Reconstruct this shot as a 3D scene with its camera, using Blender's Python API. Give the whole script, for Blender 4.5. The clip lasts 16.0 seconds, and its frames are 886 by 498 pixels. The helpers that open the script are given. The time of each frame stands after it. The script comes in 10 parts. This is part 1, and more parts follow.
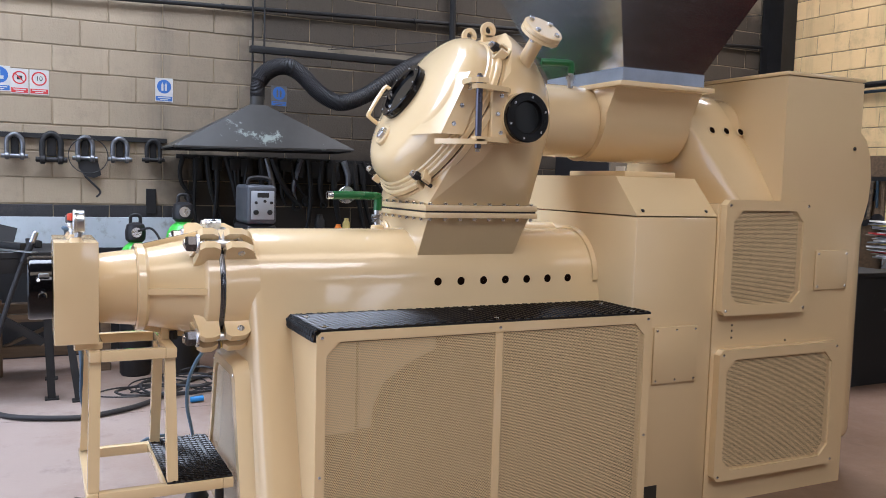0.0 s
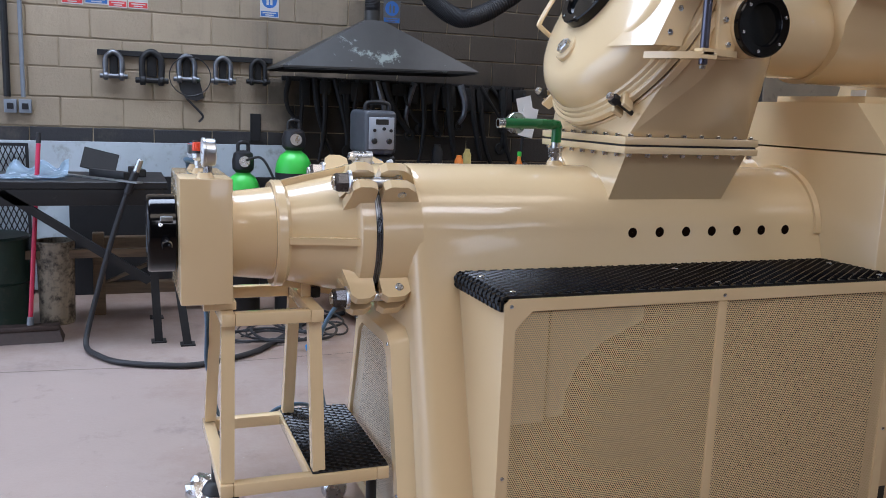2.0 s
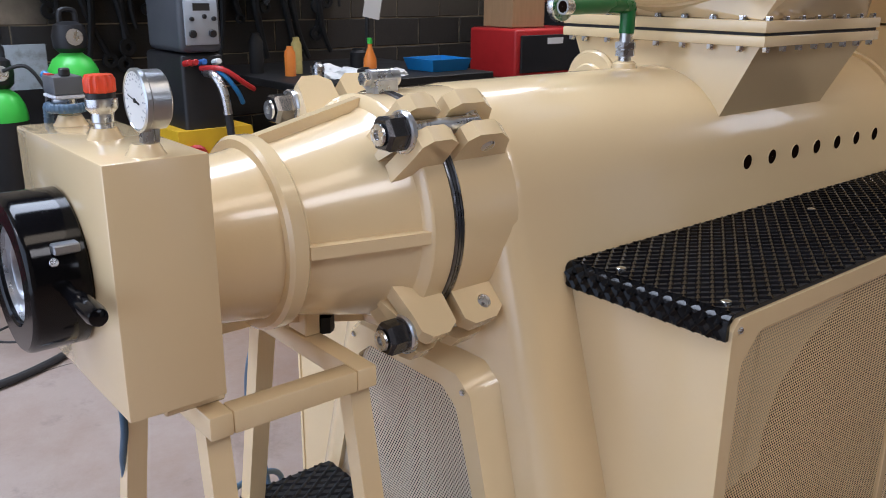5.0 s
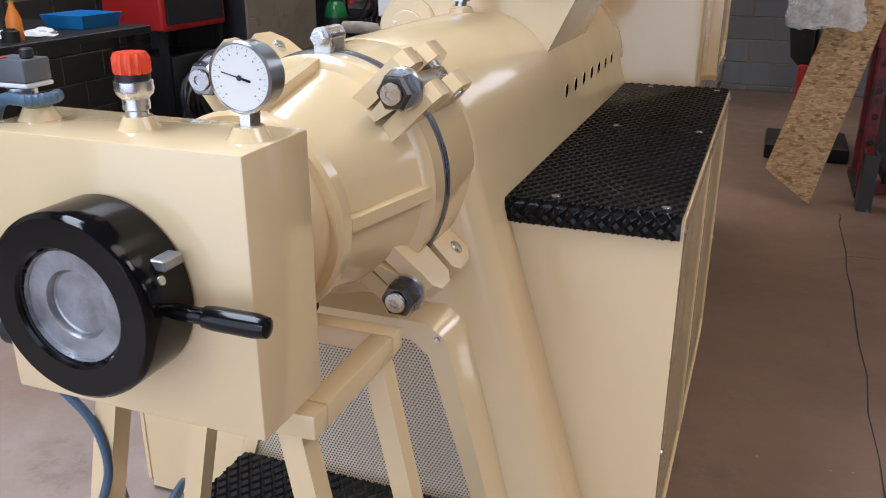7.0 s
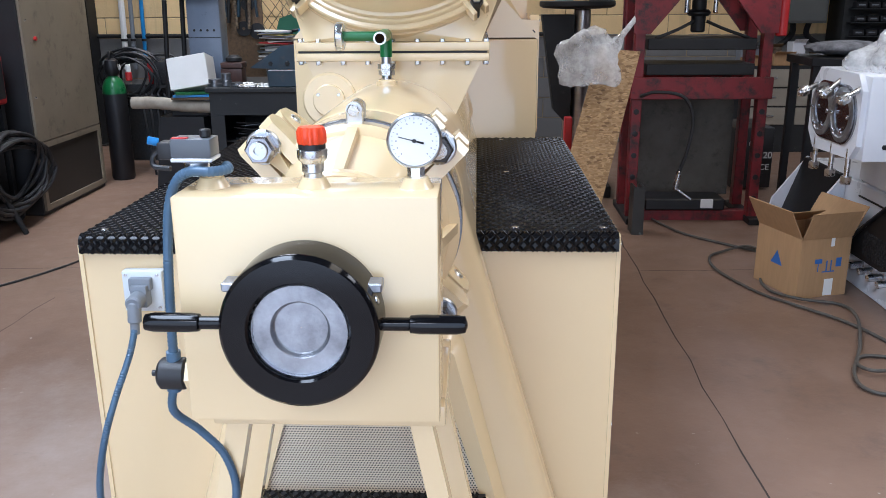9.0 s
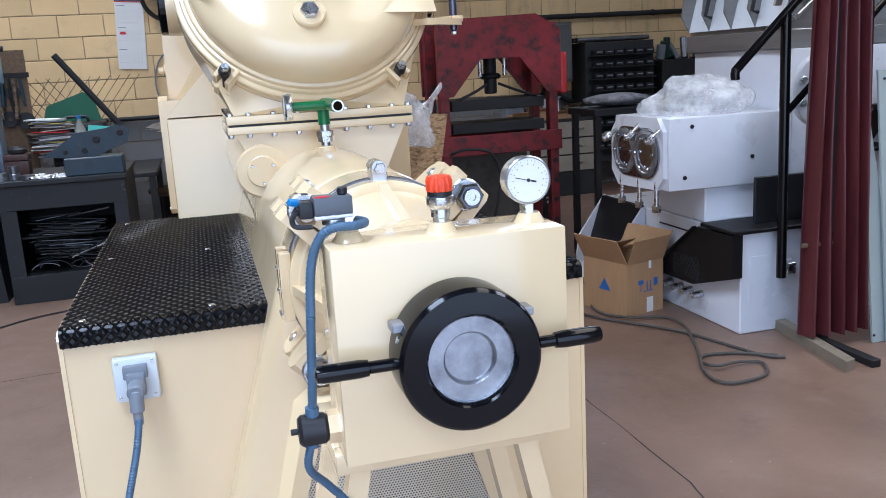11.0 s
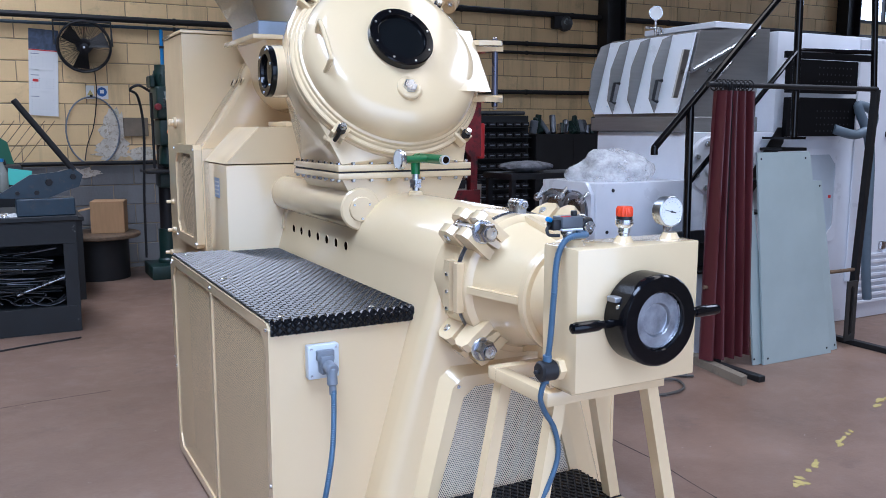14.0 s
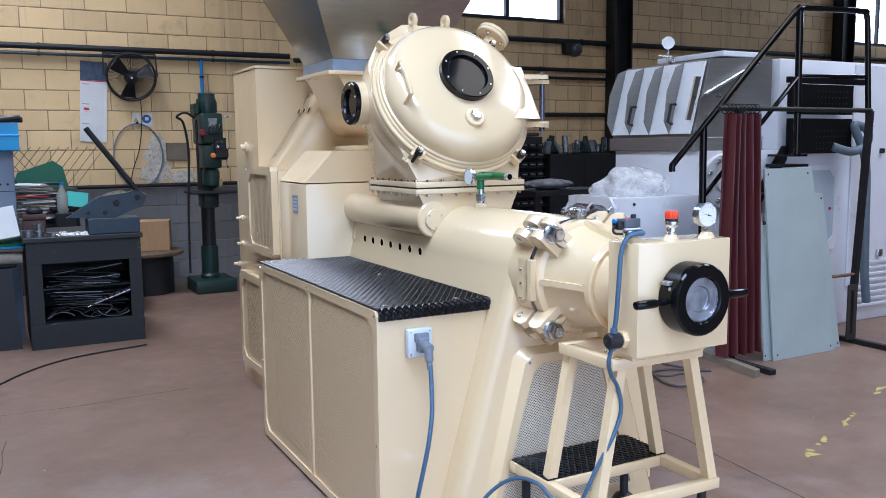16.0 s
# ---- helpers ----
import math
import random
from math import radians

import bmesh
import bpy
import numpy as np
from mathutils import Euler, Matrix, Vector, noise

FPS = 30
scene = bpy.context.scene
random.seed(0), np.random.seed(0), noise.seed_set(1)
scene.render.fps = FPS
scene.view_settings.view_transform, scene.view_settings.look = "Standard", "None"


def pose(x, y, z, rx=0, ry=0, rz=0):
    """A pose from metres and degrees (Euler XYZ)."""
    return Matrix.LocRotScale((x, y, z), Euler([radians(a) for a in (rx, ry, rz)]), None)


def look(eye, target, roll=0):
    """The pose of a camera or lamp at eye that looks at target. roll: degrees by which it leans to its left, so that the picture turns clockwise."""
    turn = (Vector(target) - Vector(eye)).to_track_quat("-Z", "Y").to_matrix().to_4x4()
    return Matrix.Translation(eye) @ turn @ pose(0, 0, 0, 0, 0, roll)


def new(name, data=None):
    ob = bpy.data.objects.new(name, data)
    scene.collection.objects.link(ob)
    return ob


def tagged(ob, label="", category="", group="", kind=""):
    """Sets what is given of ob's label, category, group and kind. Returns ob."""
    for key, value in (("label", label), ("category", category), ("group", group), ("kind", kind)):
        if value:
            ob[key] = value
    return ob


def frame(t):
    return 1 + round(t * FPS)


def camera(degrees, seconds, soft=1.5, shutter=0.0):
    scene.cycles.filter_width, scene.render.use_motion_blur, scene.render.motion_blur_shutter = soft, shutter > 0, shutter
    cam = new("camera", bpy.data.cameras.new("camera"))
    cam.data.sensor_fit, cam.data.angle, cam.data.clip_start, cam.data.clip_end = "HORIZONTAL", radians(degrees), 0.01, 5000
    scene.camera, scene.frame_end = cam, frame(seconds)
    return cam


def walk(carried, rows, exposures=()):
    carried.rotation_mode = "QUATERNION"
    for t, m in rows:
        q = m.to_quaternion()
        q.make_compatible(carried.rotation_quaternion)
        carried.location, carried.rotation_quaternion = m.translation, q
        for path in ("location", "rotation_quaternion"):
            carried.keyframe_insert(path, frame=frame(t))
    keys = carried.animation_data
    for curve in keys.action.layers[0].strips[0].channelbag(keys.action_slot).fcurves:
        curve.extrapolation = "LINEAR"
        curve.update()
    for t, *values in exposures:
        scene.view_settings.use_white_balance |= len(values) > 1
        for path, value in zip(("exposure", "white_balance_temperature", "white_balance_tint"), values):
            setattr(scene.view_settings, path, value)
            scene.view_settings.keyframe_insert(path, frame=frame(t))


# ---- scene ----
# ---- camera and walk ----
cam = camera(55.4, 16.0, soft=0.85, shutter=0.15)
PATH = [
    (0, (3.201, -0.066, 1.395), (1.41, 0.812, 1.235), 1.6),
    (0.5, (3.028, -0.098, 1.393), (1.227, 0.748, 1.195), 1.0),
    (1, (2.841, -0.073, 1.386), (1.02, 0.722, 1.154), 2.1),
    (1.5, (2.66, -0.076, 1.373), (0.813, 0.639, 1.099), 3.1),
    (2, (2.485, -0.144, 1.372), (0.646, 0.567, 1.04), 2.2),
    (2.5, (2.336, -0.153, 1.359), (0.517, 0.576, 0.958), 2.1),
    (3, (2.152, -0.096, 1.354), (0.335, 0.61, 0.905), 3.8),
    (3.5, (1.966, -0.094, 1.349), (0.165, 0.624, 0.857), 4.1),
    (6, (0.887, -0.515, 1.381), (-0.206, 1.016, 0.703), -0.2),
    (6.5, (0.866, -0.585, 1.383), (-0.069, 1.036, 0.676), 1.1),
    (7, (0.676, -0.709, 1.378), (0.011, 1.039, 0.668), 0.1),
    (7.5, (0.601, -0.848, 1.393), (0.093, 0.961, 0.708), -0.7),
    (8, (0.568, -0.95, 1.408), (0.11, 0.879, 0.741), 0.3),
    (8.5, (0.4, -1.028, 1.405), (0.157, 0.862, 0.798), -0.3),
    (9, (0.239, -1.121, 1.422), (0.159, 0.795, 0.851), -0.4),
    (9.5, (0.191, -1.159, 1.429), (0.15, 0.767, 0.89), 0.8),
    (10, (0.013, -1.176, 1.416), (0.153, 0.755, 0.918), -0.9),
    (12.5, (-0.826, -1.335, 1.424), (-0.06, 0.48, 1.08), -1.0),
    (13, (-1.02, -1.434, 1.434), (-0.23, 0.373, 1.101), -0.5),
    (13.5, (-1.218, -1.459, 1.44), (-0.331, 0.308, 1.138), -0.8),
    (14, (-1.355, -1.54, 1.444), (-0.426, 0.208, 1.154), 0.0),
    (14.5, (-1.457, -1.648, 1.441), (-0.57, 0.119, 1.143), 0.2),
    (15, (-1.598, -1.708, 1.441), (-0.708, 0.057, 1.141), -0.9),
    (15.5, (-1.764, -1.774, 1.451), (-0.81, -0.039, 1.168), -1.2),
    (16, (-1.845, -1.894, 1.454), (-0.911, -0.142, 1.212), -0.6),
]
EXPOSURES = [(0.0, -0.40, 5800, 17), (1.0, -0.58, 5660, 17), (2.0, -0.77, 5540, 16), (3.5, -0.74, 5460, 15), (6.0, -0.80, 5960, 16), (7.5, -0.62, 5820, 15), (9.0, -0.38, 5530, 13), (10.0, -0.38, 5400, 13), (12.5, -0.63, 5030, 16), (14.5, -0.57, 5000, 16), (16.0, -0.52, 5090, 15)]
walk(cam, [(t, look(e, g, r)) for t, e, g, r in PATH], EXPOSURES)

# ---- world and light ----
world = bpy.data.worlds.new("world")
scene.world = world
world.use_nodes = True
_wn = world.node_tree
_sky = _wn.nodes.new("ShaderNodeTexSky")
_sky.sky_type, _sky.sun_disc = "NISHITA", False
_sky.sun_elevation, _sky.sun_rotation = radians(42), radians(192)
_wn.links.new(_sky.outputs[0], _wn.nodes["Background"].inputs[0])
_wn.nodes["Background"].inputs[1].default_value = 0.12

sun_data = bpy.data.lights.new("sun", "SUN")
sun_data.energy, sun_data.angle, sun_data.color = 1.5, radians(20), (1.0, 0.97, 0.93)
sun = new("sun", sun_data)
sun.matrix_world = look((-2.2, -10, 9.2), (0, 0, 0))


def area_lamp(name, eye, target, w, h, power, color=(1, 1, 1), spread=180):
    d = bpy.data.lights.new(name, "AREA")
    d.shape, d.size, d.size_y, d.energy, d.color, d.spread = "RECTANGLE", w, h, power, color, radians(spread)
    ob = new(name, d)
    ob.matrix_world = look(eye, target)
    return ob


WEST, NORTH, EAST, SOUTH, ROOF = -3.9, 7.5, 13.0, -3.0, 5.2
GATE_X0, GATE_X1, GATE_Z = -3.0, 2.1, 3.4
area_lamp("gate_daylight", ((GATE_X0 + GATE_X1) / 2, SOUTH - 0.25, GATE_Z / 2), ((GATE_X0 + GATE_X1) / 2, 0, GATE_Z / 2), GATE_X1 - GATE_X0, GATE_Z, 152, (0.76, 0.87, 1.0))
# Unseen roof lamps; second added for the north wall, last for the white machine
# (x, first y, width, length, power, colour)
SKYLIGHTS = [(-1.9, -2.7, 1.7, 4.0, 375, (0.87, 0.94, 1.0)), (-1.9, 3.4, 1.3, 3.6, 240, (1.0, 0.95, 0.88)), (2.6, -2.5, 1.2, 5.5, 100, (1.0, 0.84, 0.62)), (5.2, -1.0, 1.8, 3.4, 235, (1.0, 0.95, 0.88))]
for sx, sy, sw, sl, power, tint in SKYLIGHTS:
    area_lamp("added_skylight_daylight", (sx, sy + sl / 2, ROOF + 0.02), (sx, sy + sl / 2, 0), sw, sl, power, tint, 150)

# ---- building tools ----
M = {}


def thing(name, at=(0, 0, 0), label="", category="", group="", kind="", rz=0.0):
    ob = new(name)
    ob.empty_display_size = 0.1
    m = Matrix.Translation(at) @ Matrix.Rotation(radians(rz), 4, "Z")
    ob.matrix_basis = m
    M[ob] = m
    return tagged(ob, label, category, group, kind)


def mesh_of(name, bm, mat, angle=35):
    bmesh.ops.recalc_face_normals(bm, faces=bm.faces)
    me = bpy.data.meshes.new(name)
    bm.to_mesh(me)
    bm.free()
    me.materials.append(mat)
    if angle:
        me.shade_smooth()
        me.set_sharp_from_angle(angle=radians(angle))
    return me


def part(name, bm, mat, parent=None, label="", angle=35, local=False):
    """Links a bmesh as one mesh object under a thing or a part. Its points are world places unless local."""
    m = M.get(parent, Matrix())
    if parent is not None and not local:
        bm.transform(m.inverted())
    ob = new(name, mesh_of(name, bm, mat, angle))
    if parent is not None:
        ob.parent = parent
    M[ob] = m
    return tagged(ob, label)


def solid(name, bm, mat, label, category, kind="", group="", angle=35):
    """A thing or piece of the setting that is one mesh."""
    return tagged(part(name, bm, mat, None, "", angle), label, category, group, kind)


def placed(name, me, m, parent, label=""):
    """A piece on shared mesh data at the world pose m under parent."""
    ob = new(name, me)
    if parent is not None:
        ob.parent = parent
        ob.matrix_basis = M[parent].inverted() @ m
    else:
        ob.matrix_basis = m
    M[ob] = M.get(parent, Matrix())
    return tagged(ob, label)


def B():
    return bmesh.new()


def bev(bm, w, seg=2, angle=30, geom=None):
    edges = [e for e in (geom or bm.edges) if len(e.link_faces) == 2 and e.calc_face_angle(0) > radians(angle)]
    if edges and w > 0:
        bmesh.ops.bevel(bm, geom=edges, offset=w, segments=seg, profile=0.5, affect="EDGES", clamp_overlap=True)
    return bm


def box(bm, x0, x1, y0, y1, z0, z1, b=0.0, seg=2, m=None):
    t = B()
    v = [t.verts.new((x, y, z)) for x in (x0, x1) for y in (y0, y1) for z in (z0, z1)]
    for f in ((0, 1, 3, 2), (4, 6, 7, 5), (0, 4, 5, 1), (2, 3, 7, 6), (0, 2, 6, 4), (1, 5, 7, 3)):
        t.faces.new([v[i] for i in f])
    bmesh.ops.recalc_face_normals(t, faces=t.faces)
    if b:
        bev(t, b, seg)
    if m is not None:
        t.transform(m)
    return join(bm, t)


def join(bm, t):
    me = bpy.data.meshes.new("tmp")
    t.to_mesh(me)
    t.free()
    bm.from_mesh(me)
    bpy.data.meshes.remove(me)
    return bm


def axis_frame(p0, p1):
    p0, p1 = Vector(p0), Vector(p1)
    d = (p1 - p0)
    q = d.to_track_quat("Z", "Y")
    return Matrix.Translation(p0) @ q.to_matrix().to_4x4(), d.length


def lathe(bm, prof, m=None, seg=32, cap=True, a0=0.0, a1=360.0):
    """Turns (radius, height) pairs round the local z axis."""
    m = m or Matrix()
    full = abs(a1 - a0) >= 359.9
    n = seg if full else seg + 1
    rings = []
    for r, h in prof:
        rings.append([bm.verts.new(m @ Vector((r * math.cos(radians(a0 + (a1 - a0) * i / seg)), r * math.sin(radians(a0 + (a1 - a0) * i / seg)), h))) for i in range(n)])
    for a, b in zip(rings, rings[1:]):
        for i in range(n if full else n - 1):
            j = (i + 1) % n
            bm.faces.new((a[i], a[j], b[j], b[i]))
    if cap and full:
        bm.faces.new(rings[0][::-1])
        bm.faces.new(rings[-1])
    return bm


def cyl(bm, p0, p1, r0, r1=None, seg=24, cap=True):
    m, h = axis_frame(p0, p1)
    return lathe(bm, [(r0, 0), (r0 if r1 is None else r1, h)], m, seg, cap)


def rod(bm, p0, p1, r, b=0.0, seg=16):
    """A round bar with slightly rounded ends."""
    m, h = axis_frame(p0, p1)
    b = b or r * 0.2
    return lathe(bm, [(r - b, 0), (r, b), (r, h - b), (r - b, h)], m, seg)


def ring(bm, p0, p1, r_out, r_in, seg=40, b=0.003):
    m, h = axis_frame(p0, p1)
    prof = [(r_in, b), (r_in + b, 0), (r_out - b, 0), (r_out, b), (r_out, h - b), (r_out - b, h), (r_in + b, h), (r_in, h - b), (r_in, b)]
    lathe(bm, prof, m, seg, cap=False)
    bmesh.ops.remove_doubles(bm, verts=bm.verts, dist=1e-6)
    return bm


def glide(pts, n=8, closed=False):
    """A smooth line through the points."""
    pts = [Vector(p) for p in pts]
    k = len(pts)
    out = []
    for i in range(k if closed else k - 1):
        p0 = pts[(i - 1) % k] if closed or i > 0 else pts[0]
        p1, p2 = pts[i], pts[(i + 1) % k]
        p3 = pts[(i + 2) % k] if closed or i + 2 < k else pts[-1]
        for j in range(n):
            t = j / n
            out.append(0.5 * (2 * p1 + (p2 - p0) * t + (2 * p0 - 5 * p1 + 4 * p2 - p3) * t * t + (3 * p1 - p0 - 3 * p2 + p3) * t ** 3))
    if not closed:
        out.append(pts[-1])
    return out


def tube(bm, pts, r, seg=8, closed=False, radii=None):
    pts = [Vector(p) for p in pts]
    n = len(pts)
    up = Vector((0.123, 0.31, 0.94)).normalized()
    rings = []
    for i, p in enumerate(pts):
        a = pts[i - 1] if i > 0 or closed else pts[i]
        b = pts[(i + 1) % n] if i < n - 1 or closed else pts[i]
        d = (b - a)
        d = d.normalized() if d.length > 1e-9 else Vector((0, 0, 1))
        u = up - d * up.dot(d)
        u = u.normalized() if u.length > 1e-6 else d.orthogonal().normalized()
        up = u
        w = d.cross(u)
        rr = radii[i] if radii else r
        rings.append([bm.verts.new(p + (u * math.cos(2 * math.pi * k / seg) + w * math.sin(2 * math.pi * k / seg)) * rr) for k in range(seg)])
    for i in range(n if closed else n - 1):
        a, b = rings[i], rings[(i + 1) % n]
        for k in range(seg):
            j = (k + 1) % seg
            bm.faces.new((a[k], a[j], b[j], b[k]))
    if not closed:
        bm.faces.new(rings[0][::-1])
        bm.faces.new(rings[-1])
    return bm


def loft(bm, rings, cap=True):
    vs = [[bm.verts.new(p) for p in r] for r in rings]
    n = len(vs[0])
    for a, b in zip(vs, vs[1:]):
        for i in range(n):
            j = (i + 1) % n
            bm.faces.new((a[i], a[j], b[j], b[i]))
    if cap:
        bm.faces.new(vs[0][::-1])
        bm.faces.new(vs[-1])
    return bm


AXES = {"x": lambda u, v, w: (w, u, v), "y": lambda u, v, w: (u, w, v), "z": lambda u, v, w: (u, v, w)}


def prism(bm, poly, axis, a, b):
    """A flat outline (u, v) drawn out along an axis from a to b."""
    f = AXES[axis]
    return loft(bm, [[f(u, v, a) for u, v in poly], [f(u, v, b) for u, v in poly]])


def octagon(u0, u1, v0, v1, c):
    return [(u0 + c, v0), (u1 - c, v0), (u1, v0 + c), (u1, v1 - c), (u1 - c, v1), (u0 + c, v1), (u0, v1 - c), (u0, v0 + c)]


def frame_ring(bm, axis, a, b, u0, u1, v0, v1, border, outer=0.01, inner=0.04):
    """A flat frame between the planes a and b of an axis, with cut corners inside."""
    f = AXES[axis]
    o = octagon(u0, u1, v0, v1, outer)
    i = octagon(u0 + border, u1 - border, v0 + border, v1 - border, inner)
    L = [[bm.verts.new(f(u, v, w)) for u, v in poly] for poly, w in ((o, a), (o, b), (i, b), (i, a))]
    for q in range(4):
        A, C = L[q], L[(q + 1) % 4]
        for k in range(8):
            j = (k + 1) % 8
            bm.faces.new((A[k], A[j], C[j], C[k]))
    return bm


def tilted(at, d):
    """A pose at a place with its z axis along d."""
    return Matrix.Translation(at) @ Vector(d).to_track_quat("Z", "Y").to_matrix().to_4x4()


HEX = {}


def hex_mesh(r, h, mat, name="bolt", seg=6):
    key = (round(r, 4), round(h, 4), mat.name, seg)
    if key not in HEX:
        bm = lathe(B(), [(r, 0), (r, h * 0.8), (r * 0.86, h), (r * 0.3, h)], None, seg)
        HEX[key] = mesh_of(name, bm, mat, 25)
    return HEX[key]


def bolt(parent, at, d, r=0.007, h=0.006, mat=None, name="bolt", seg=6):
    return placed(name, hex_mesh(r, h, mat, name, seg), tilted(at, d), parent)


# ---- materials ----
def nodes_of(name):
    m = bpy.data.materials.new(name)
    m.use_nodes = True
    nt = m.node_tree
    return m, nt, nt.nodes["Principled BSDF"]


def mixed(nt, fac, a, b):
    n = nt.nodes.new("ShaderNodeMix")
    n.data_type = "RGBA"
    for s, v in ((0, fac), (6, a), (7, b)):
        if isinstance(v, (int, float)):
            n.inputs[s].default_value = v
        elif isinstance(v, tuple):
            n.inputs[s].default_value = (*v[:3], 1)
        else:
            nt.links.new(v, n.inputs[s])
    return n.outputs[2]


def coords(nt):
    return nt.nodes.new("ShaderNodeTexCoord").outputs["Object"]


def noise_tex(nt, vec, scale, detail=4, rough=0.55, stretch=None):
    if stretch:
        mp = nt.nodes.new("ShaderNodeMapping")
        mp.inputs["Scale"].default_value = stretch
        nt.links.new(vec, mp.inputs[0])
        vec = mp.outputs[0]
    n = nt.nodes.new("ShaderNodeTexNoise")
    n.inputs["Scale"].default_value, n.inputs["Detail"].default_value, n.inputs["Roughness"].default_value = scale, detail, rough
    nt.links.new(vec, n.inputs["Vector"])
    return n.outputs[0]


def ramp(nt, fac, a, b, ca=(0, 0, 0), cb=(1, 1, 1)):
    n = nt.nodes.new("ShaderNodeValToRGB")
    n.color_ramp.elements[0].position, n.color_ramp.elements[1].position = a, b
    n.color_ramp.elements[0].color, n.color_ramp.elements[1].color = (*ca, 1), (*cb, 1)
    nt.links.new(fac, n.inputs[0])
    return n.outputs[0]


def math_node(nt, op, *ins):
    n = nt.nodes.new("ShaderNodeMath")
    n.operation = op
    for i, v in enumerate(ins):
        if isinstance(v, (int, float)):
            n.inputs[i].default_value = v
        else:
            nt.links.new(v, n.inputs[i])
    return n.outputs[0]


def bump(nt, bsdf, height, strength, dist=0.01):
    n = nt.nodes.new("ShaderNodeBump")
    n.inputs["Strength"].default_value, n.inputs["Distance"].default_value = strength, dist
    nt.links.new(height, n.inputs["Height"])
    nt.links.new(n.outputs[0], bsdf.inputs["Normal"])


def plain(name, color, rough=0.5, metal=0.0, vary=0.12, scale=6.0, grain=0.1, grain_scale=120.0, coat=0.0, dirt=None, dirt_at=(0.55, 0.8), stretch=None, rough_vary=0.12):
    """Paint, plastic or metal with uneven colour, uneven gloss and fine relief."""
    m, nt, p = nodes_of(name)
    co = coords(nt)
    big = noise_tex(nt, co, scale, 5, 0.6, stretch)
    fine = noise_tex(nt, co, grain_scale, 3, 0.5, stretch)
    dark = tuple(c * (1 - vary) for c in color)
    lite = tuple(min(1, c * (1 + vary * 0.6)) for c in color)
    col = mixed(nt, ramp(nt, big, 0.3, 0.7), dark, lite)
    if dirt:
        spots = ramp(nt, noise_tex(nt, co, scale * 3.1, 6, 0.7), dirt_at[0], dirt_at[1])
        col = mixed(nt, spots, col, dirt)
    nt.links.new(col, p.inputs["Base Color"])
    r = math_node(nt, "MULTIPLY_ADD", big, rough_vary * 2, rough - rough_vary)
    nt.links.new(r, p.inputs["Roughness"])
    p.inputs["Metallic"].default_value = metal
    if coat:
        p.inputs["Coat Weight"].default_value, p.inputs["Coat Roughness"].default_value = coat, 0.08
    if grain:
        bump(nt, p, fine, grain, 0.002)
    return m


CREAM_C = (0.77, 0.595, 0.345)
CREAM = plain("cream_paint", CREAM_C, 0.26, 0, 0.025, 1.6, 0.06, 140.0, 0.9, rough_vary=0.03)
# hand-sprayed gloss over rolled and welded sheet: the coat is slightly wavy
_nt = CREAM.node_tree
_wave = _nt.nodes.new("ShaderNodeBump")
_wave.inputs["Strength"].default_value, _wave.inputs["Distance"].default_value = 0.22, 0.03
_nt.links.new(noise_tex(_nt, coords(_nt), 4.5, 1, 0.35), _wave.inputs["Height"])
_nt.links.new(_wave.outputs[0], _nt.nodes["Principled BSDF"].inputs["Coat Normal"])
STEEL = plain("zinc_steel", (0.62, 0.63, 0.65), 0.28, 1.0, 0.15, 30.0, 0.05)
INOX = plain("brushed_stainless", (0.50, 0.49, 0.48), 0.33, 1.0, 0.12, 3.0, 0.10, 90.0, stretch=(1, 1, 14))
GREYSTEEL = plain("grey_steel_block", (0.50, 0.52, 0.54), 0.3, 1.0, 0.1, 12.0, 0.05)
ALU = plain("cast_aluminium", (0.36, 0.37, 0.40), 0.40, 0.85, 0.38, 26.0, 0.2, rough_vary=0.2)
BLACK = plain("black_gloss_plastic", (0.004, 0.004, 0.005), 0.10, 0, 0.2, 8.0, 0.02, rough_vary=0.03)
BLACK.node_tree.nodes["Principled BSDF"].inputs["Specular IOR Level"].default_value = 0.3
BLACKM = plain("black_matt_paint", (0.010, 0.010, 0.012), 0.48, 0, 0.3, 8.0, 0.1)
RUBBER = plain("black_rubber", (0.015, 0.015, 0.017), 0.55, 0, 0.3, 10.0, 0.1)
GREEN = plain("green_paint", (0.012, 0.13, 0.035), 0.3, 0, 0.12, 10.0, 0.05)
REDCAP = plain("red_plastic", (0.78, 0.065, 0.015), 0.35, 0, 0.06, 14.0, 0.03)
FILM = plain("blue_film_on_steel", (0.33, 0.40, 0.52), 0.35, 0.4, 0.15, 8.0, 0.08)
WHITE = plain("white_dial", (0.80, 0.80, 0.78), 0.4, 0, 0.02, 10.0, 0.0)
PALEWHITE = plain("pale_white_paint", (0.72, 0.74, 0.79), 0.30, 0, 0.06, 3.0, 0.05, coat=0.1)
GREYPLASTIC = plain("grey_plastic", (0.19, 0.21, 0.24), 0.45, 0, 0.06, 10.0, 0.05)
BLUEPLASTIC = plain("blue_plastic", (0.02, 0.20, 0.50), 0.4, 0, 0.1, 10.0, 0.05)
BLUECABLE = plain("blue_grey_cable", (0.060, 0.115, 0.185), 0.4, 0, 0.12, 30.0, 0.05)
DARKSTEEL = plain("dark_worn_steel", (0.014, 0.014, 0.015), 0.55, 0.2, 0.4, 5.0, 0.3, 70.0, dirt=(0.06, 0.053, 0.046), dirt_at=(0.64, 0.85))
BENCHBLUE = plain("dark_blue_grey_paint", (0.016, 0.018, 0.020), 0.6, 0.0, 0.35, 4.0, 0.2, 60.0, dirt=(0.10, 0.10, 0.09), dirt_at=(0.66, 0.72))
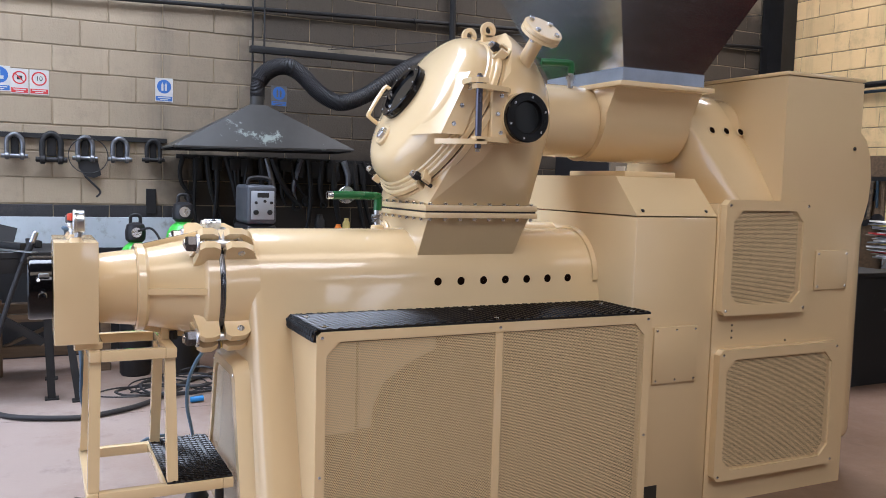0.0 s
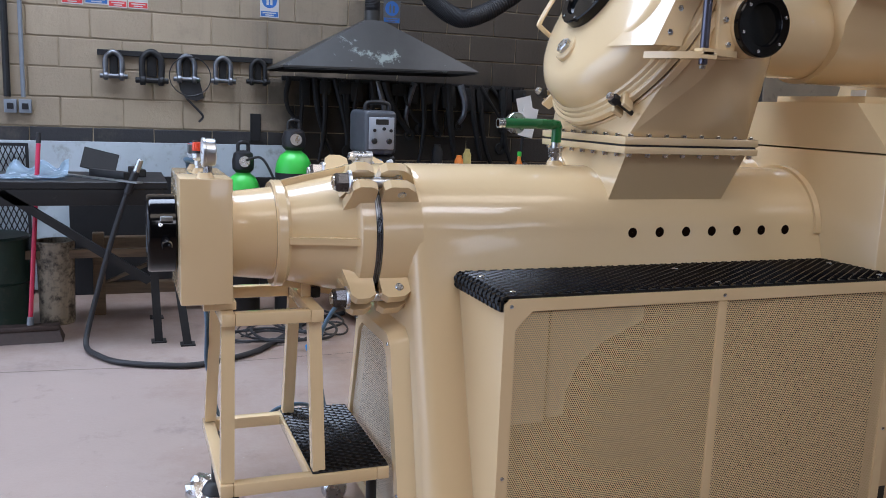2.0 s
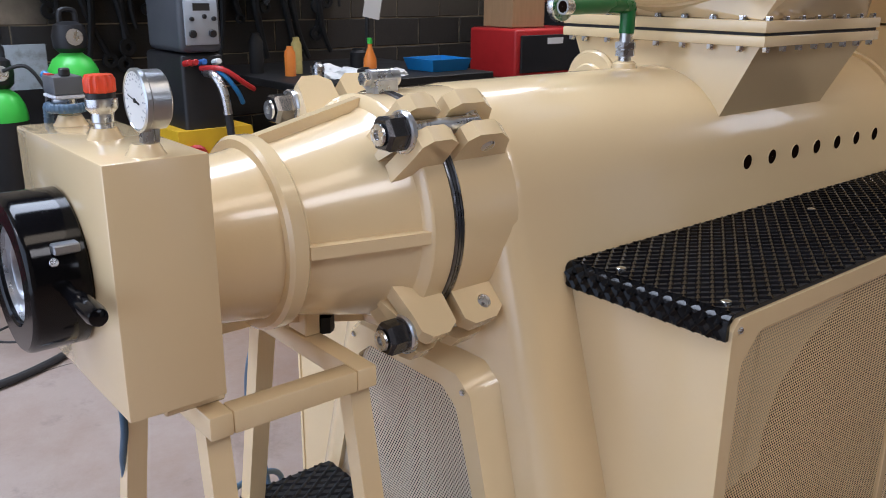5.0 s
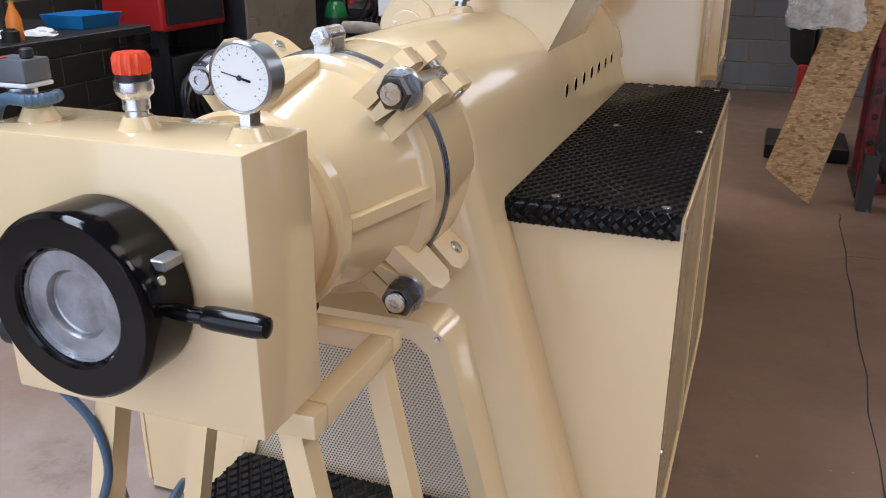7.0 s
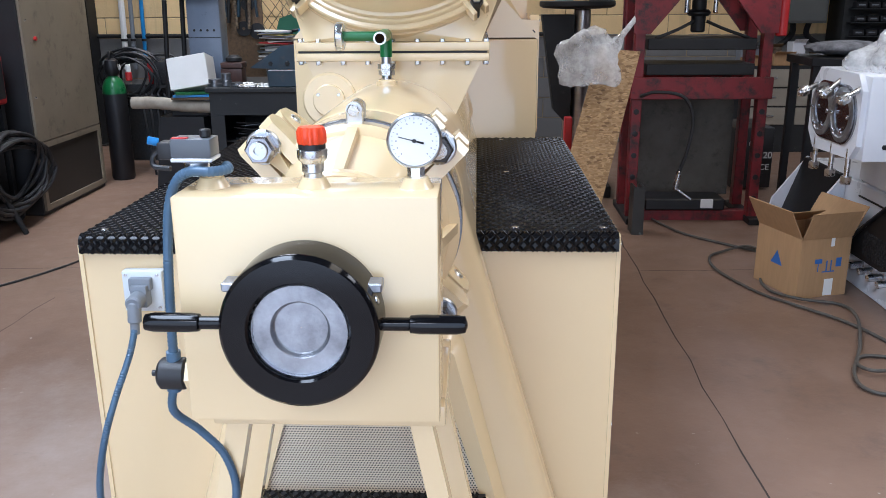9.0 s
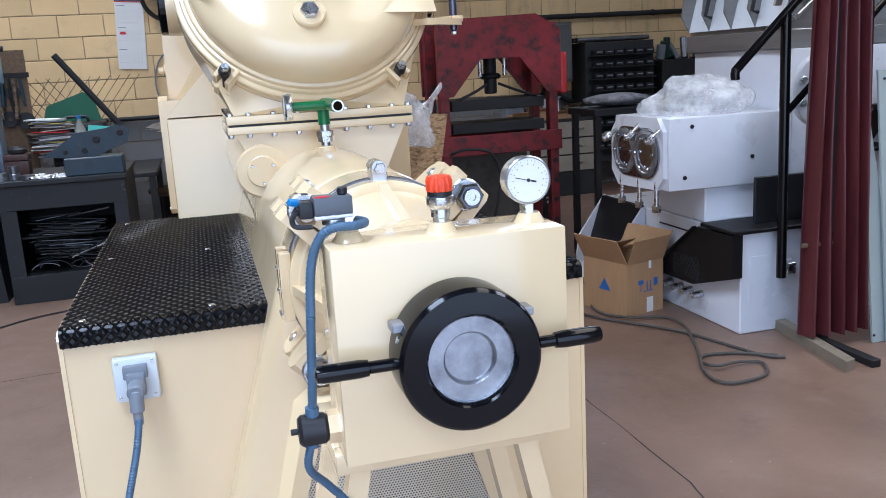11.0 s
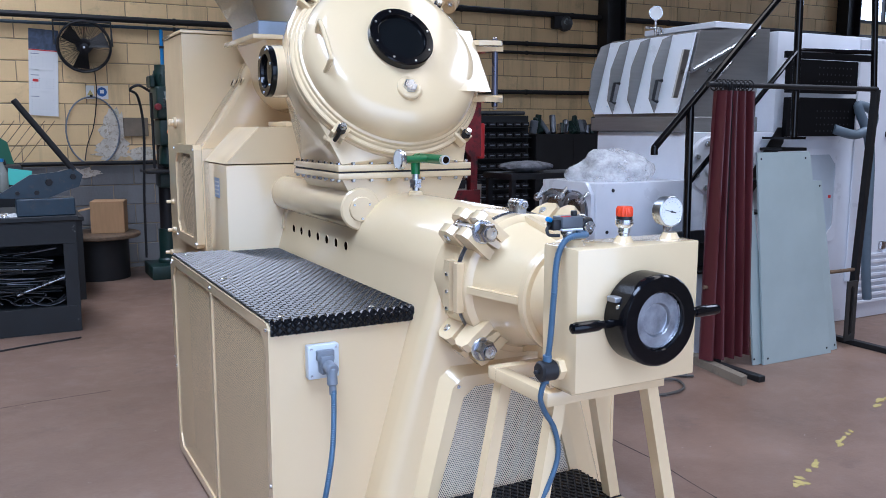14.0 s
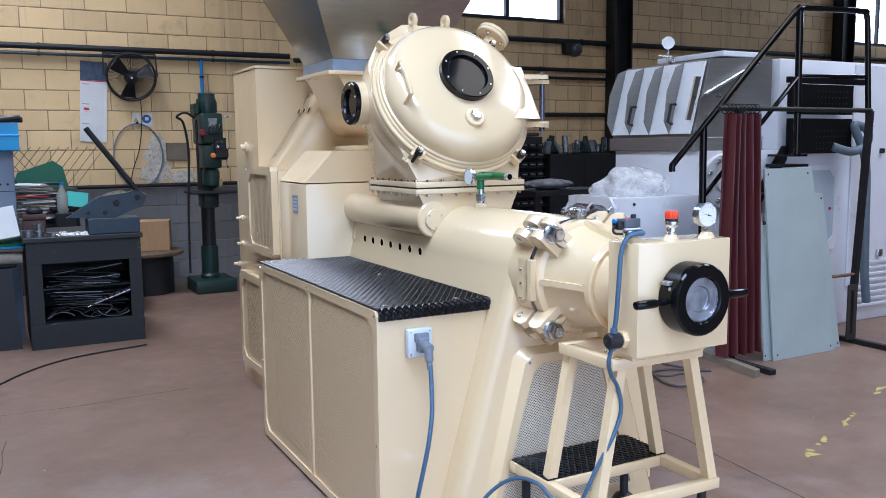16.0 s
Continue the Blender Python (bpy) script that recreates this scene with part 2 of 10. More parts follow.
PETROL = plain("petrol_blue_paint", (0.013, 0.034, 0.055), 0.4, 0, 0.3, 6.0, 0.15, dirt=(0.06, 0.05, 0.05))
BROWNSTEEL = plain("brown_painted_steel", (0.22, 0.185, 0.135), 0.45, 0, 0.2, 3.0, 0.1, dirt=(0.06, 0.045, 0.03))
REDPAINT = plain("red_machine_paint", (0.19, 0.015, 0.020), 0.42, 0, 0.3, 4.0, 0.15, dirt=(0.022, 0.014, 0.014), dirt_at=(0.47, 0.66))
BRIGHTRED = plain("bright_red_paint", (0.45, 0.02, 0.02), 0.4, 0, 0.15, 6.0, 0.1)
GALV = plain("weathered_galvanised_sheet", (0.050, 0.050, 0.048), 0.42, 0.3, 0.4, 1.3, 0.2, 40.0, dirt=(0.22, 0.26, 0.24), dirt_at=(0.60, 0.66))
CARD = plain("brown_cardboard", (0.40, 0.24, 0.115), 0.8, 0, 0.1, 6.0, 0.3, 60.0, stretch=(8, 8, 1), rough_vary=0.05)
CURTAIN = plain("maroon_vinyl_strip", (0.092, 0.020, 0.023), 0.32, 0, 0.3, 3.0, 0.1, 40.0, stretch=(4, 4, 0.6))
SHEETGREY = plain("grey_green_painted_sheet", (0.40, 0.465, 0.455), 0.42, 0, 0.08, 3.0, 0.06)
DULLGREEN = plain("machine_green_paint", (0.010, 0.032, 0.026), 0.4, 0, 0.3, 6.0, 0.15, dirt=(0.05, 0.05, 0.04))
PAPER = plain("white_paper", (0.74, 0.74, 0.72), 0.8, 0, 0.03, 8.0, 0.05)
INK = plain("grey_ink", (0.30, 0.31, 0.35), 0.8, 0, 0.1, 30.0, 0.0)
SIGNBLUE = plain("sign_blue", (0.03, 0.12, 0.38), 0.5, 0, 0.05, 10.0, 0.0)
SIGNRED = plain("sign_red", (0.55, 0.03, 0.03), 0.5, 0, 0.05, 10.0, 0.0)
SIGNBLACK = plain("sign_black", (0.02, 0.02, 0.02), 0.5, 0, 0.05, 10.0, 0.0)
YELLOWP = plain("yellow_paint", (0.46, 0.37, 0.12), 0.6, 0, 0.2, 20.0, 0.1)
RUSTY = plain("dirty_rusted_tin", (0.26, 0.19, 0.12), 0.6, 0.1, 0.4, 5.0, 0.2, dirt=(0.05, 0.035, 0.025), dirt_at=(0.45, 0.6))
BRIGHTGREEN = plain("bright_green_paint", (0.06, 0.52, 0.06), 0.35, 0, 0.08, 8.0, 0.05)
ORANGE = plain("orange_plastic", (0.75, 0.22, 0.03), 0.4, 0, 0.1, 8.0, 0.03)
SLEEPER = plain("old_wood", (0.14, 0.09, 0.05), 0.75, 0, 0.35, 4.0, 0.4, 40.0, stretch=(10, 1.2, 10))


FEEDSTEEL = plain("dull_brushed_stainless", (0.30, 0.295, 0.285), 0.45, 0.75, 0.12, 3.0, 0.10, 90.0, stretch=(1, 1, 14))
GUARDBLACK = plain("black_powder_coat", (0.005, 0.005, 0.006), 0.6, 0, 0.2, 8.0, 0.1)
GUARDBLACK.node_tree.nodes["Principled BSDF"].inputs["Specular IOR Level"].default_value = 0.12
DARKGLASS = plain("dark_sight_glass", (0.006, 0.007, 0.008), 0.06, 0, 0.1, 4.0, 0.0, coat=0.12, rough_vary=0.02)
DARKGLASS.node_tree.nodes["Principled BSDF"].inputs["Specular IOR Level"].default_value = 0.25


def perforated(name, axis, pitch, hole, color):
    """Punched sheet: staggered round holes that let the eye through."""
    m, nt, p = nodes_of(name)
    sep = nt.nodes.new("ShaderNodeSeparateXYZ")
    nt.links.new(coords(nt), sep.inputs[0])
    u, v = (sep.outputs[1], sep.outputs[2]) if axis == "x" else (sep.outputs[0], sep.outputs[2])
    pv = pitch * math.sqrt(3)

    def dist(du, dv):
        a = math_node(nt, "PINGPONG", math_node(nt, "ADD", u, 40 * pitch + du), pitch / 2)
        b = math_node(nt, "PINGPONG", math_node(nt, "ADD", v, 40 * pv + dv), pv / 2)
        return math_node(nt, "ADD", math_node(nt, "MULTIPLY", a, a), math_node(nt, "MULTIPLY", b, b))
    d = math_node(nt, "MINIMUM", dist(0, 0), dist(pitch / 2, pv / 2))
    open_ = math_node(nt, "LESS_THAN", d, hole * hole)
    p.inputs["Base Color"].default_value = (*color, 1)
    p.inputs["Roughness"].default_value = 0.35
    tr = nt.nodes.new("ShaderNodeBsdfTransparent")
    mx = nt.nodes.new("ShaderNodeMixShader")
    nt.links.new(open_, mx.inputs[0])
    nt.links.new(p.outputs[0], mx.inputs[1])
    nt.links.new(tr.outputs[0], mx.inputs[2])
    nt.links.new(mx.outputs[0], nt.nodes["Material Output"].inputs[0])
    return m


PERF_SIDE = perforated("perforated_cream_sheet_side", "x", 0.0066, 0.0020, CREAM_C)
# smaller holes than the east sheet: the brighter west look is in the shape
PERF_WEST = perforated("perforated_cream_sheet_west", "x", 0.0066, 0.0016, CREAM_C)
PERF_FRONT = perforated("perforated_pale_sheet_front", "y", 0.0070, 0.0019, (0.74, 0.645, 0.50))
# Interior shade put into colour, with a lighter copy for the west platform
INSIDE_WEST = plain("grey_inside_shade", (0.28, 0.24, 0.185), 0.7, 0, 0.2, 4.0, 0.1)
INSIDE = plain("dark_inside_shade", (0.035, 0.03, 0.022), 0.8, 0, 0.2, 4.0, 0.1)
INNER = plain("pale_inner_tone", (0.44, 0.39, 0.30), 0.7, 0, 0.1, 4.0, 0.1)


def wall_paint(name, upper, lower, mortar_line, soot=None):
    """Painted concrete block: one paint above a line on the wall, another below, each block a little different."""
    m, nt, p = nodes_of(name)
    geo = nt.nodes.new("ShaderNodeNewGeometry")
    sep = nt.nodes.new("ShaderNodeSeparateXYZ")
    nt.links.new(geo.outputs["Position"], sep.inputs[0])
    edge = math_node(nt, "ADD", sep.outputs[2], math_node(nt, "MULTIPLY", noise_tex(nt, geo.outputs["Position"], 2.5, 4), 0.05))
    f = math_node(nt, "GREATER_THAN", edge, mortar_line + 0.025)
    col = mixed(nt, f, lower, upper)
    info = nt.nodes.new("ShaderNodeObjectInfo")
    isl = math_node(nt, "FRACT", math_node(nt, "ADD", geo.outputs["Random Per Island"], info.outputs["Random"]))
    tone = math_node(nt, "MULTIPLY_ADD", isl, 0.16, 0.90)
    big = noise_tex(nt, geo.outputs["Position"], 0.9, 5, 0.65)
    tone = math_node(nt, "MULTIPLY", tone, math_node(nt, "MULTIPLY_ADD", big, 0.5, 0.74))
    hsv = nt.nodes.new("ShaderNodeHueSaturation")
    nt.links.new(col, hsv.inputs["Color"])
    nt.links.new(tone, hsv.inputs["Value"])
    stain = ramp(nt, noise_tex(nt, geo.outputs["Position"], 3.0, 7, 0.75), 0.56, 0.80)
    col = mixed(nt, math_node(nt, "MULTIPLY", stain, 0.55), hsv.outputs[0], (0.14, 0.11, 0.085))
    drip = ramp(nt, noise_tex(nt, geo.outputs["Position"], 1.0, 5, 0.65, (5.0, 5.0, 0.35)), 0.54, 0.78)
    col = mixed(nt, math_node(nt, "MULTIPLY", drip, 0.45), col, (0.12, 0.10, 0.08))
    chip = ramp(nt, noise_tex(nt, geo.outputs["Position"], 9.0, 6, 0.8), 0.70, 0.73)
    col = mixed(nt, math_node(nt, "MULTIPLY", chip, 0.6), col, (0.50, 0.46, 0.40))
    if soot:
        # smoke-blackened patches where welding is done; the roof-high one puts weaker light into the colour
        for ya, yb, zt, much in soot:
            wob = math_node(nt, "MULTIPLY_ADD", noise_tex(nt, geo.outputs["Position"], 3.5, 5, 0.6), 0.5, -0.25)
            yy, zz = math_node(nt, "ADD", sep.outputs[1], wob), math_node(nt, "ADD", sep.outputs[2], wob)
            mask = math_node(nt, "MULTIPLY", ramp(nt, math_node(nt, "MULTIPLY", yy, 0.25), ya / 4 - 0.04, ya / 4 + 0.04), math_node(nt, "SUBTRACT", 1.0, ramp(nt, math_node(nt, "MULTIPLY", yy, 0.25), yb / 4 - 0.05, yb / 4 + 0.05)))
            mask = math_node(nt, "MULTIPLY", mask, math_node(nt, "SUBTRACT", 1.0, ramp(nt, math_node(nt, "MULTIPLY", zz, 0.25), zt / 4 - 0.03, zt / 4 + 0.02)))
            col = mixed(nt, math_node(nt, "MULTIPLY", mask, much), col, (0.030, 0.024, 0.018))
    nt.links.new(col, p.inputs["Base Color"])
    p.inputs["Roughness"].default_value = 0.75
    bump(nt, p, noise_tex(nt, geo.outputs["Position"], 55, 5, 0.6), 0.5, 0.006)
    return m


# The west cream is the north one darkened: weaker light put into its colour
WALLW = wall_paint("dimmed_cream_over_grey_block_paint_west", (0.335, 0.265, 0.180), (0.030, 0.029, 0.031), 1.14, [(0.98, 2.85, 1.64, 0.93), (1.55, 4.6, 3.4, 0.84), (0.75, 4.8, 5.3, 0.30)])
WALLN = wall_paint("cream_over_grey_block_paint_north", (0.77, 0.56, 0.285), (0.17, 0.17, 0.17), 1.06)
MORTAR = plain("dark_mortar", (0.30, 0.235, 0.15), 0.85, 0, 0.3, 4.0, 0.3)


def floor_paint():
    """Red-brown floor paint, paled inside the gate by wear and by daylight put into the colour, with oil stains and
    scuffs.
    """
    m, nt, p = nodes_of("worn_red_brown_concrete_floor")
    co = coords(nt)
    a = noise_tex(nt, co, 0.7, 6, 0.65)
    b = noise_tex(nt, co, 7.0, 6, 0.7)
    c = noise_tex(nt, co, 60.0, 4, 0.6)
    col = mixed(nt, ramp(nt, a, 0.32, 0.68), (0.148, 0.091, 0.061), (0.262, 0.170, 0.121))
    sep = nt.nodes.new("ShaderNodeSeparateXYZ")
    nt.links.new(co, sep.inputs[0])
    # Pale zone round the gate: wear noise plus daylight put into the colour
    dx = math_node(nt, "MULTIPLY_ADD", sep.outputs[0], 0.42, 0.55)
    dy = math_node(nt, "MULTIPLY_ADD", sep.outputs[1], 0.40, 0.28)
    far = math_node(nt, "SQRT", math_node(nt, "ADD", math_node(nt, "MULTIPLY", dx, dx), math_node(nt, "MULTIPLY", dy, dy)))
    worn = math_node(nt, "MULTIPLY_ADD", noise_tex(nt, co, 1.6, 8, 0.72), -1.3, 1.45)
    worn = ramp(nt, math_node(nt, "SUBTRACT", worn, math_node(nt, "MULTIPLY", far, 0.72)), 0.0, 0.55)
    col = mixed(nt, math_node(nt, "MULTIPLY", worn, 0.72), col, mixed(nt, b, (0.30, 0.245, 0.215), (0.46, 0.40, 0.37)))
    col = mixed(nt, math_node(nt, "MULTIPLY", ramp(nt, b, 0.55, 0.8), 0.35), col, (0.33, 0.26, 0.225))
    col = mixed(nt, math_node(nt, "MULTIPLY", ramp(nt, noise_tex(nt, co, 2.3, 7, 0.75), 0.56, 0.74), 0.6), col, (0.075, 0.055, 0.048))
    col = mixed(nt, ramp(nt, noise_tex(nt, co, 26.0, 3, 0.6), 0.72, 0.78), col, (0.45, 0.42, 0.38))
    scr = ramp(nt, noise_tex(nt, co, 5.0, 8, 0.8, (0.7, 3.5, 1.0)), 0.66, 0.72)
    col = mixed(nt, math_node(nt, "MULTIPLY", scr, 0.5), col, (0.52, 0.49, 0.46))
    nt.links.new(col, p.inputs["Base Color"])
    nt.links.new(math_node(nt, "MULTIPLY_ADD", b, 0.40, 0.20), p.inputs["Roughness"])
    bump(nt, p, c, 0.25, 0.003)
    return m


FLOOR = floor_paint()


def osb_mat():
    """Pressed strands: three layers of long thin flakes at different angles."""
    m, nt, p = nodes_of("strand_board")
    co = coords(nt)
    layers = []
    for rot, sc in (((0.4, 0.3, 0.7), 1.0), ((1.3, 0.9, 0.2), 1.2), ((0.2, 1.5, 1.9), 0.9)):
        mp = nt.nodes.new("ShaderNodeMapping")
        mp.inputs["Rotation"].default_value = rot
        mp.inputs["Scale"].default_value = (42 * sc, 150 * sc, 95 * sc)
        nt.links.new(co, mp.inputs[0])
        v = nt.nodes.new("ShaderNodeTexVoronoi")
        v.inputs["Scale"].default_value = 1.0
        nt.links.new(mp.outputs[0], v.inputs["Vector"])
        sep = nt.nodes.new("ShaderNodeSeparateColor")
        nt.links.new(v.outputs["Color"], sep.inputs[0])
        layers.append(sep)
    col = mixed(nt, layers[0].outputs[0], (0.34, 0.20, 0.085), (0.62, 0.42, 0.21))
    col = mixed(nt, ramp(nt, layers[1].outputs[1], 0.45, 0.55), col, mixed(nt, layers[1].outputs[0], (0.33, 0.20, 0.085), (0.56, 0.38, 0.20)))
    col = mixed(nt, ramp(nt, layers[2].outputs[1], 0.72, 0.78), col, mixed(nt, layers[2].outputs[0], (0.20, 0.11, 0.045), (0.46, 0.29, 0.13)))
    nt.links.new(col, p.inputs["Base Color"])
    p.inputs["Roughness"].default_value = 0.6
    bump(nt, p, layers[1].outputs[0], 0.35, 0.002)
    return m


OSB = osb_mat()


def bag_mat():
    m, nt, p = nodes_of("clear_plastic_film")
    p.inputs["Base Color"].default_value = (0.88, 0.89, 0.90, 1)
    p.inputs["Roughness"].default_value = 0.16
    tr = nt.nodes.new("ShaderNodeBsdfTransparent")
    mx = nt.nodes.new("ShaderNodeMixShader")
    f = ramp(nt, noise_tex(nt, coords(nt), 9, 5, 0.7), 0.35, 0.7)
    nt.links.new(math_node(nt, "MULTIPLY_ADD", f, 0.50, 0.20), mx.inputs[0])
    nt.links.new(tr.outputs[0], mx.inputs[1])
    nt.links.new(p.outputs[0], mx.inputs[2])
    nt.links.new(mx.outputs[0], nt.nodes["Material Output"].inputs[0])
    return m


BAG = bag_mat()

# ---- the hall ----
bm = B()
v = [bm.verts.new(p) for p in ((WEST - 2, SOUTH - 2, 0), (EAST + 2, SOUTH - 2, 0), (EAST + 2, NORTH + 2, 0), (WEST - 2, NORTH + 2, 0))]
bm.faces.new(v)
v2 = [bm.verts.new((q.co.x, q.co.y, -0.25)) for q in v]
bm.faces.new(v2[::-1])
for i in range(4):
    bm.faces.new((v[i], v2[i], v2[(i + 1) % 4], v[(i + 1) % 4]))
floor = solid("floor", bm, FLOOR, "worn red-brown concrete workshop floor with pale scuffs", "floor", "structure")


def wall_slab(name, axis, pos, thick, spans, label):
    """A wall as butted slabs: spans of (from, to, bottom, top) along it."""
    bm = B()
    for a, b, z0, z1 in spans:
        if axis == "x":
            box(bm, min(pos, pos + thick), max(pos, pos + thick), a, b, z0, z1)
        else:
            box(bm, a, b, min(pos, pos + thick), max(pos, pos + thick), z0, z1)
    return solid(name, bm, MORTAR, label, "wall", "structure", angle=0)


wall_west = wall_slab("wall_west", "x", WEST - 0.007, -0.22, [(SOUTH, NORTH + 0.2, -0.1, ROOF)], "cream block wall with a dark grey lower band")
WIN = [(3.30, 5.04, 3.06, 4.9), (10.8, 12.4, 3.06, 4.9)]
wall_north = wall_slab("wall_north", "y", NORTH + 0.007, 0.22, [(WEST - 0.227, 3.30, -0.1, ROOF), (5.04, 10.8, -0.1, ROOF), (12.4, EAST + 0.2, -0.1, ROOF)] + [(a, b, -0.1, z0) for a, b, z0, z1 in WIN] + [(a, b, z1, ROOF) for a, b, z0, z1 in WIN], "yellowish cream block wall with a grey lower band and high windows")
wall_east = wall_slab("wall_east", "x", EAST, 0.2, [(SOUTH, 2.4, -0.1, ROOF), (6.6, NORTH, -0.1, ROOF), (2.4, 6.6, -0.1, 3.5), (2.4, 6.6, 5.0, ROOF)], "plain cream rendered wall with a high window")
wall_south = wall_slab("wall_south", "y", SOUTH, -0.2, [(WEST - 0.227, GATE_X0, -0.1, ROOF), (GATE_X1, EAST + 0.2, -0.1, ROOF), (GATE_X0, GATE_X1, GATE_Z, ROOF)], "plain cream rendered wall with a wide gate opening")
ROOFM = plain("grey_roof_sheet", (0.11, 0.11, 0.11), 0.6, 0, 0.15, 2.0, 0.1)
for wl in (wall_east, wall_south):
    wl.data.materials[0] = plain("plain_cream_render", (0.26, 0.215, 0.16), 0.8, 0, 0.15, 1.5, 0.3, 40)
bm = B()
xs = sorted({WEST - 0.2, EAST + 0.2} | {c for q in SKYLIGHTS for c in (q[0] - q[2] / 2, q[0] + q[2] / 2)})
for x0, x1 in zip(xs, xs[1:]):
    y = SOUTH - 0.2
    for sx, sy, sw, sl, power, tint in sorted(SKYLIGHTS, key=lambda q: q[1]):
        if abs((x0 + x1) / 2 - sx) < sw / 2:
            box(bm, x0, x1, y, sy, ROOF, ROOF + 0.1)
            y = sy + sl
    box(bm, x0, x1, y, NORTH + 0.2, ROOF, ROOF + 0.1)
# Opaque panels added above the openings, out of view, to keep the sun out
for sx, sy, sw, sl, power, tint in SKYLIGHTS:
    box(bm, sx - sw / 2 - 0.1, sx + sw / 2 + 0.1, sy - 0.1, sy + sl + 0.1, ROOF + 0.12, ROOF + 0.14)
ceiling = solid("ceiling", bm, ROOFM, "grey sheet roof with long openings under opaque sun-blocking panels", "ceiling", "structure", angle=0)

# glazing of the high windows
SKYW = bpy.data.materials.new("bright_sky_backdrop")
SKYW.use_nodes = True
_p = SKYW.node_tree.nodes["Principled BSDF"]
_p.inputs["Base Color"].default_value = (0.8, 0.8, 0.8, 1)
_p.inputs["Emission Color"].default_value = (0.92, 0.96, 1.0, 1)
_p.inputs["Emission Strength"].default_value = 5.0
for i, (a, b, z0, z1) in enumerate(WIN):
    w = thing("window_%d" % (i + 1), (a, NORTH + 0.1, z0), "high industrial window with ribbed bright panes", "window", kind="structure")
    bm = B()
    box(bm, a, b, NORTH + 0.05, NORTH + 0.1, z0, z0 + 0.05)
    box(bm, a, b, NORTH + 0.05, NORTH + 0.1, z1 - 0.05, z1)
    for q in range(3):
        xx = a + (b - a - 0.05) * q / 2
        box(bm, xx, xx + 0.05, NORTH + 0.05, NORTH + 0.1, z0 + 0.05, z1 - 0.05)
    part("window_frame", bm, DARKSTEEL, w, angle=0)
    n = 14
    for q in range(n):
        x0 = a + 0.04 + (b - a - 0.08) * q / n
        part("pane", box(B(), x0, x0 + (b - a - 0.08) / n - 0.012, NORTH + 0.12, NORTH + 0.13, z0 + 0.02, z1 - 0.02), SKYW, w, angle=0)
# Unseen glowing window, added where the east flank's bright reflection points
w = thing("window_3", (EAST + 0.1, 2.4, 3.5), "high industrial window with bright panes in the end wall", "window", kind="structure")
part("window_frame", frame_ring(B(), "x", EAST + 0.05, EAST + 0.1, 2.4, 6.6, 3.5, 5.0, 0.05, 0.002, 0.002), DARKSTEEL, w, angle=0)
for q in range(6):
    part("pane", box(B(), EAST + 0.12, EAST + 0.13, 2.44 + 0.69 * q, 3.11 + 0.69 * q, 3.54, 4.96), SKYW, w, angle=0)

# ---- the extruder: lower barrel and body ----
ZA = 0.985
RB = 0.212
machine = thing("soap_extruder", (0, 1.4, 0), "large cream-painted industrial extruder with a long horizontal barrel", "machine")


def body_section(y, off=0.0, foot=0.50):
    pts = [(-(foot - off), 0.0)]
    for i in range(25):
        a = math.pi - math.pi * i / 24
        pts.append(((RB - off) * math.cos(a), ZA + (RB - off) * math.sin(a)))
    pts.append((foot - off, 0.0))
    return [(x, y, z) for x, z in pts]


bm = loft(B(), [body_section(0.640, 0.045), body_section(0.646, 0.022), body_section(0.662, 0.006), body_section(0.686, 0.0), body_section(2.19, 0.0)])
part("body", bm, CREAM, machine, angle=40)
# barrel mouth and rear welded collar
part("barrel_mouth", ring(B(), (0, 0.552, ZA), (0, 0.72, ZA), RB - 0.003, 0.10, 64), CREAM, machine)
part("gasket_ring", lathe(B(), [(0.15, 0.0), (0.209, 0.0), (0.2098, 0.002), (0.2098, 0.005), (0.207, 0.006), (0.2098, 0.007), (0.2098, 0.011), (0.207, 0.012), (0.2098, 0.013), (0.2098, 0.0165), (0.209, 0.0185), (0.15, 0.0185)], tilted((0, 0.5345, ZA), (0, 1, 0)), 72, cap=False), plain("oiled_joint_steel", (0.17, 0.175, 0.19), 0.28, 1.0, 0.1, 12.0, 0.05), machine, "bare steel joint ring")
bm = B()
arc = [(math.cos(math.pi * i / 24), math.sin(math.pi * i / 24)) for i in range(25)]
loop = [((RB + 0.010) * c, ZA + (RB + 0.010) * s) for c, s in arc] + [((RB - 0.02) * c, ZA + (RB - 0.02) * s) for c, s in arc[::-1]]
part("weld_collar", bev(prism(bm, loop, "y", 2.124, 2.1485), 0.004), CREAM, machine)
# row of drain holes on both flanks
# Each hole is a black disc; its inner darkness is put into the colour
HOLE = plain("hole_dark", (0.010, 0.006, 0.004), 0.9, 0, 0.1, 5, 0)
HOLE.node_tree.nodes["Principled BSDF"].inputs["Specular IOR Level"].default_value = 0.0
for sgn in (1, -1):
    for i in range(7):
        y = 1.381 + 0.1026 * i
        m = tilted((sgn * (RB - 0.004), y, 0.999), (sgn, 0, 0.0))
        lip = part("hole_rim", lathe(B(), [(0.0165, 0.001), (0.0165, 0.0052), (0.0175, 0.0052), (0.0185, 0.003)], m, 20, cap=False), CREAM, machine)
        part("drain_hole", lathe(B(), [(0.0005, 0.0047), (0.0168, 0.0047)], m, 20, cap=False), HOLE, lip)
# sealed tube along the far flank
bm = lathe(B(), [(0.072, 0.0), (0.078, 0.006), (0.078, 0.87)], tilted((-0.184, 1.297, 1.143), (0, 1, 0)), 40)
jacket = part("jacket_tube", bm, CREAM, machine)
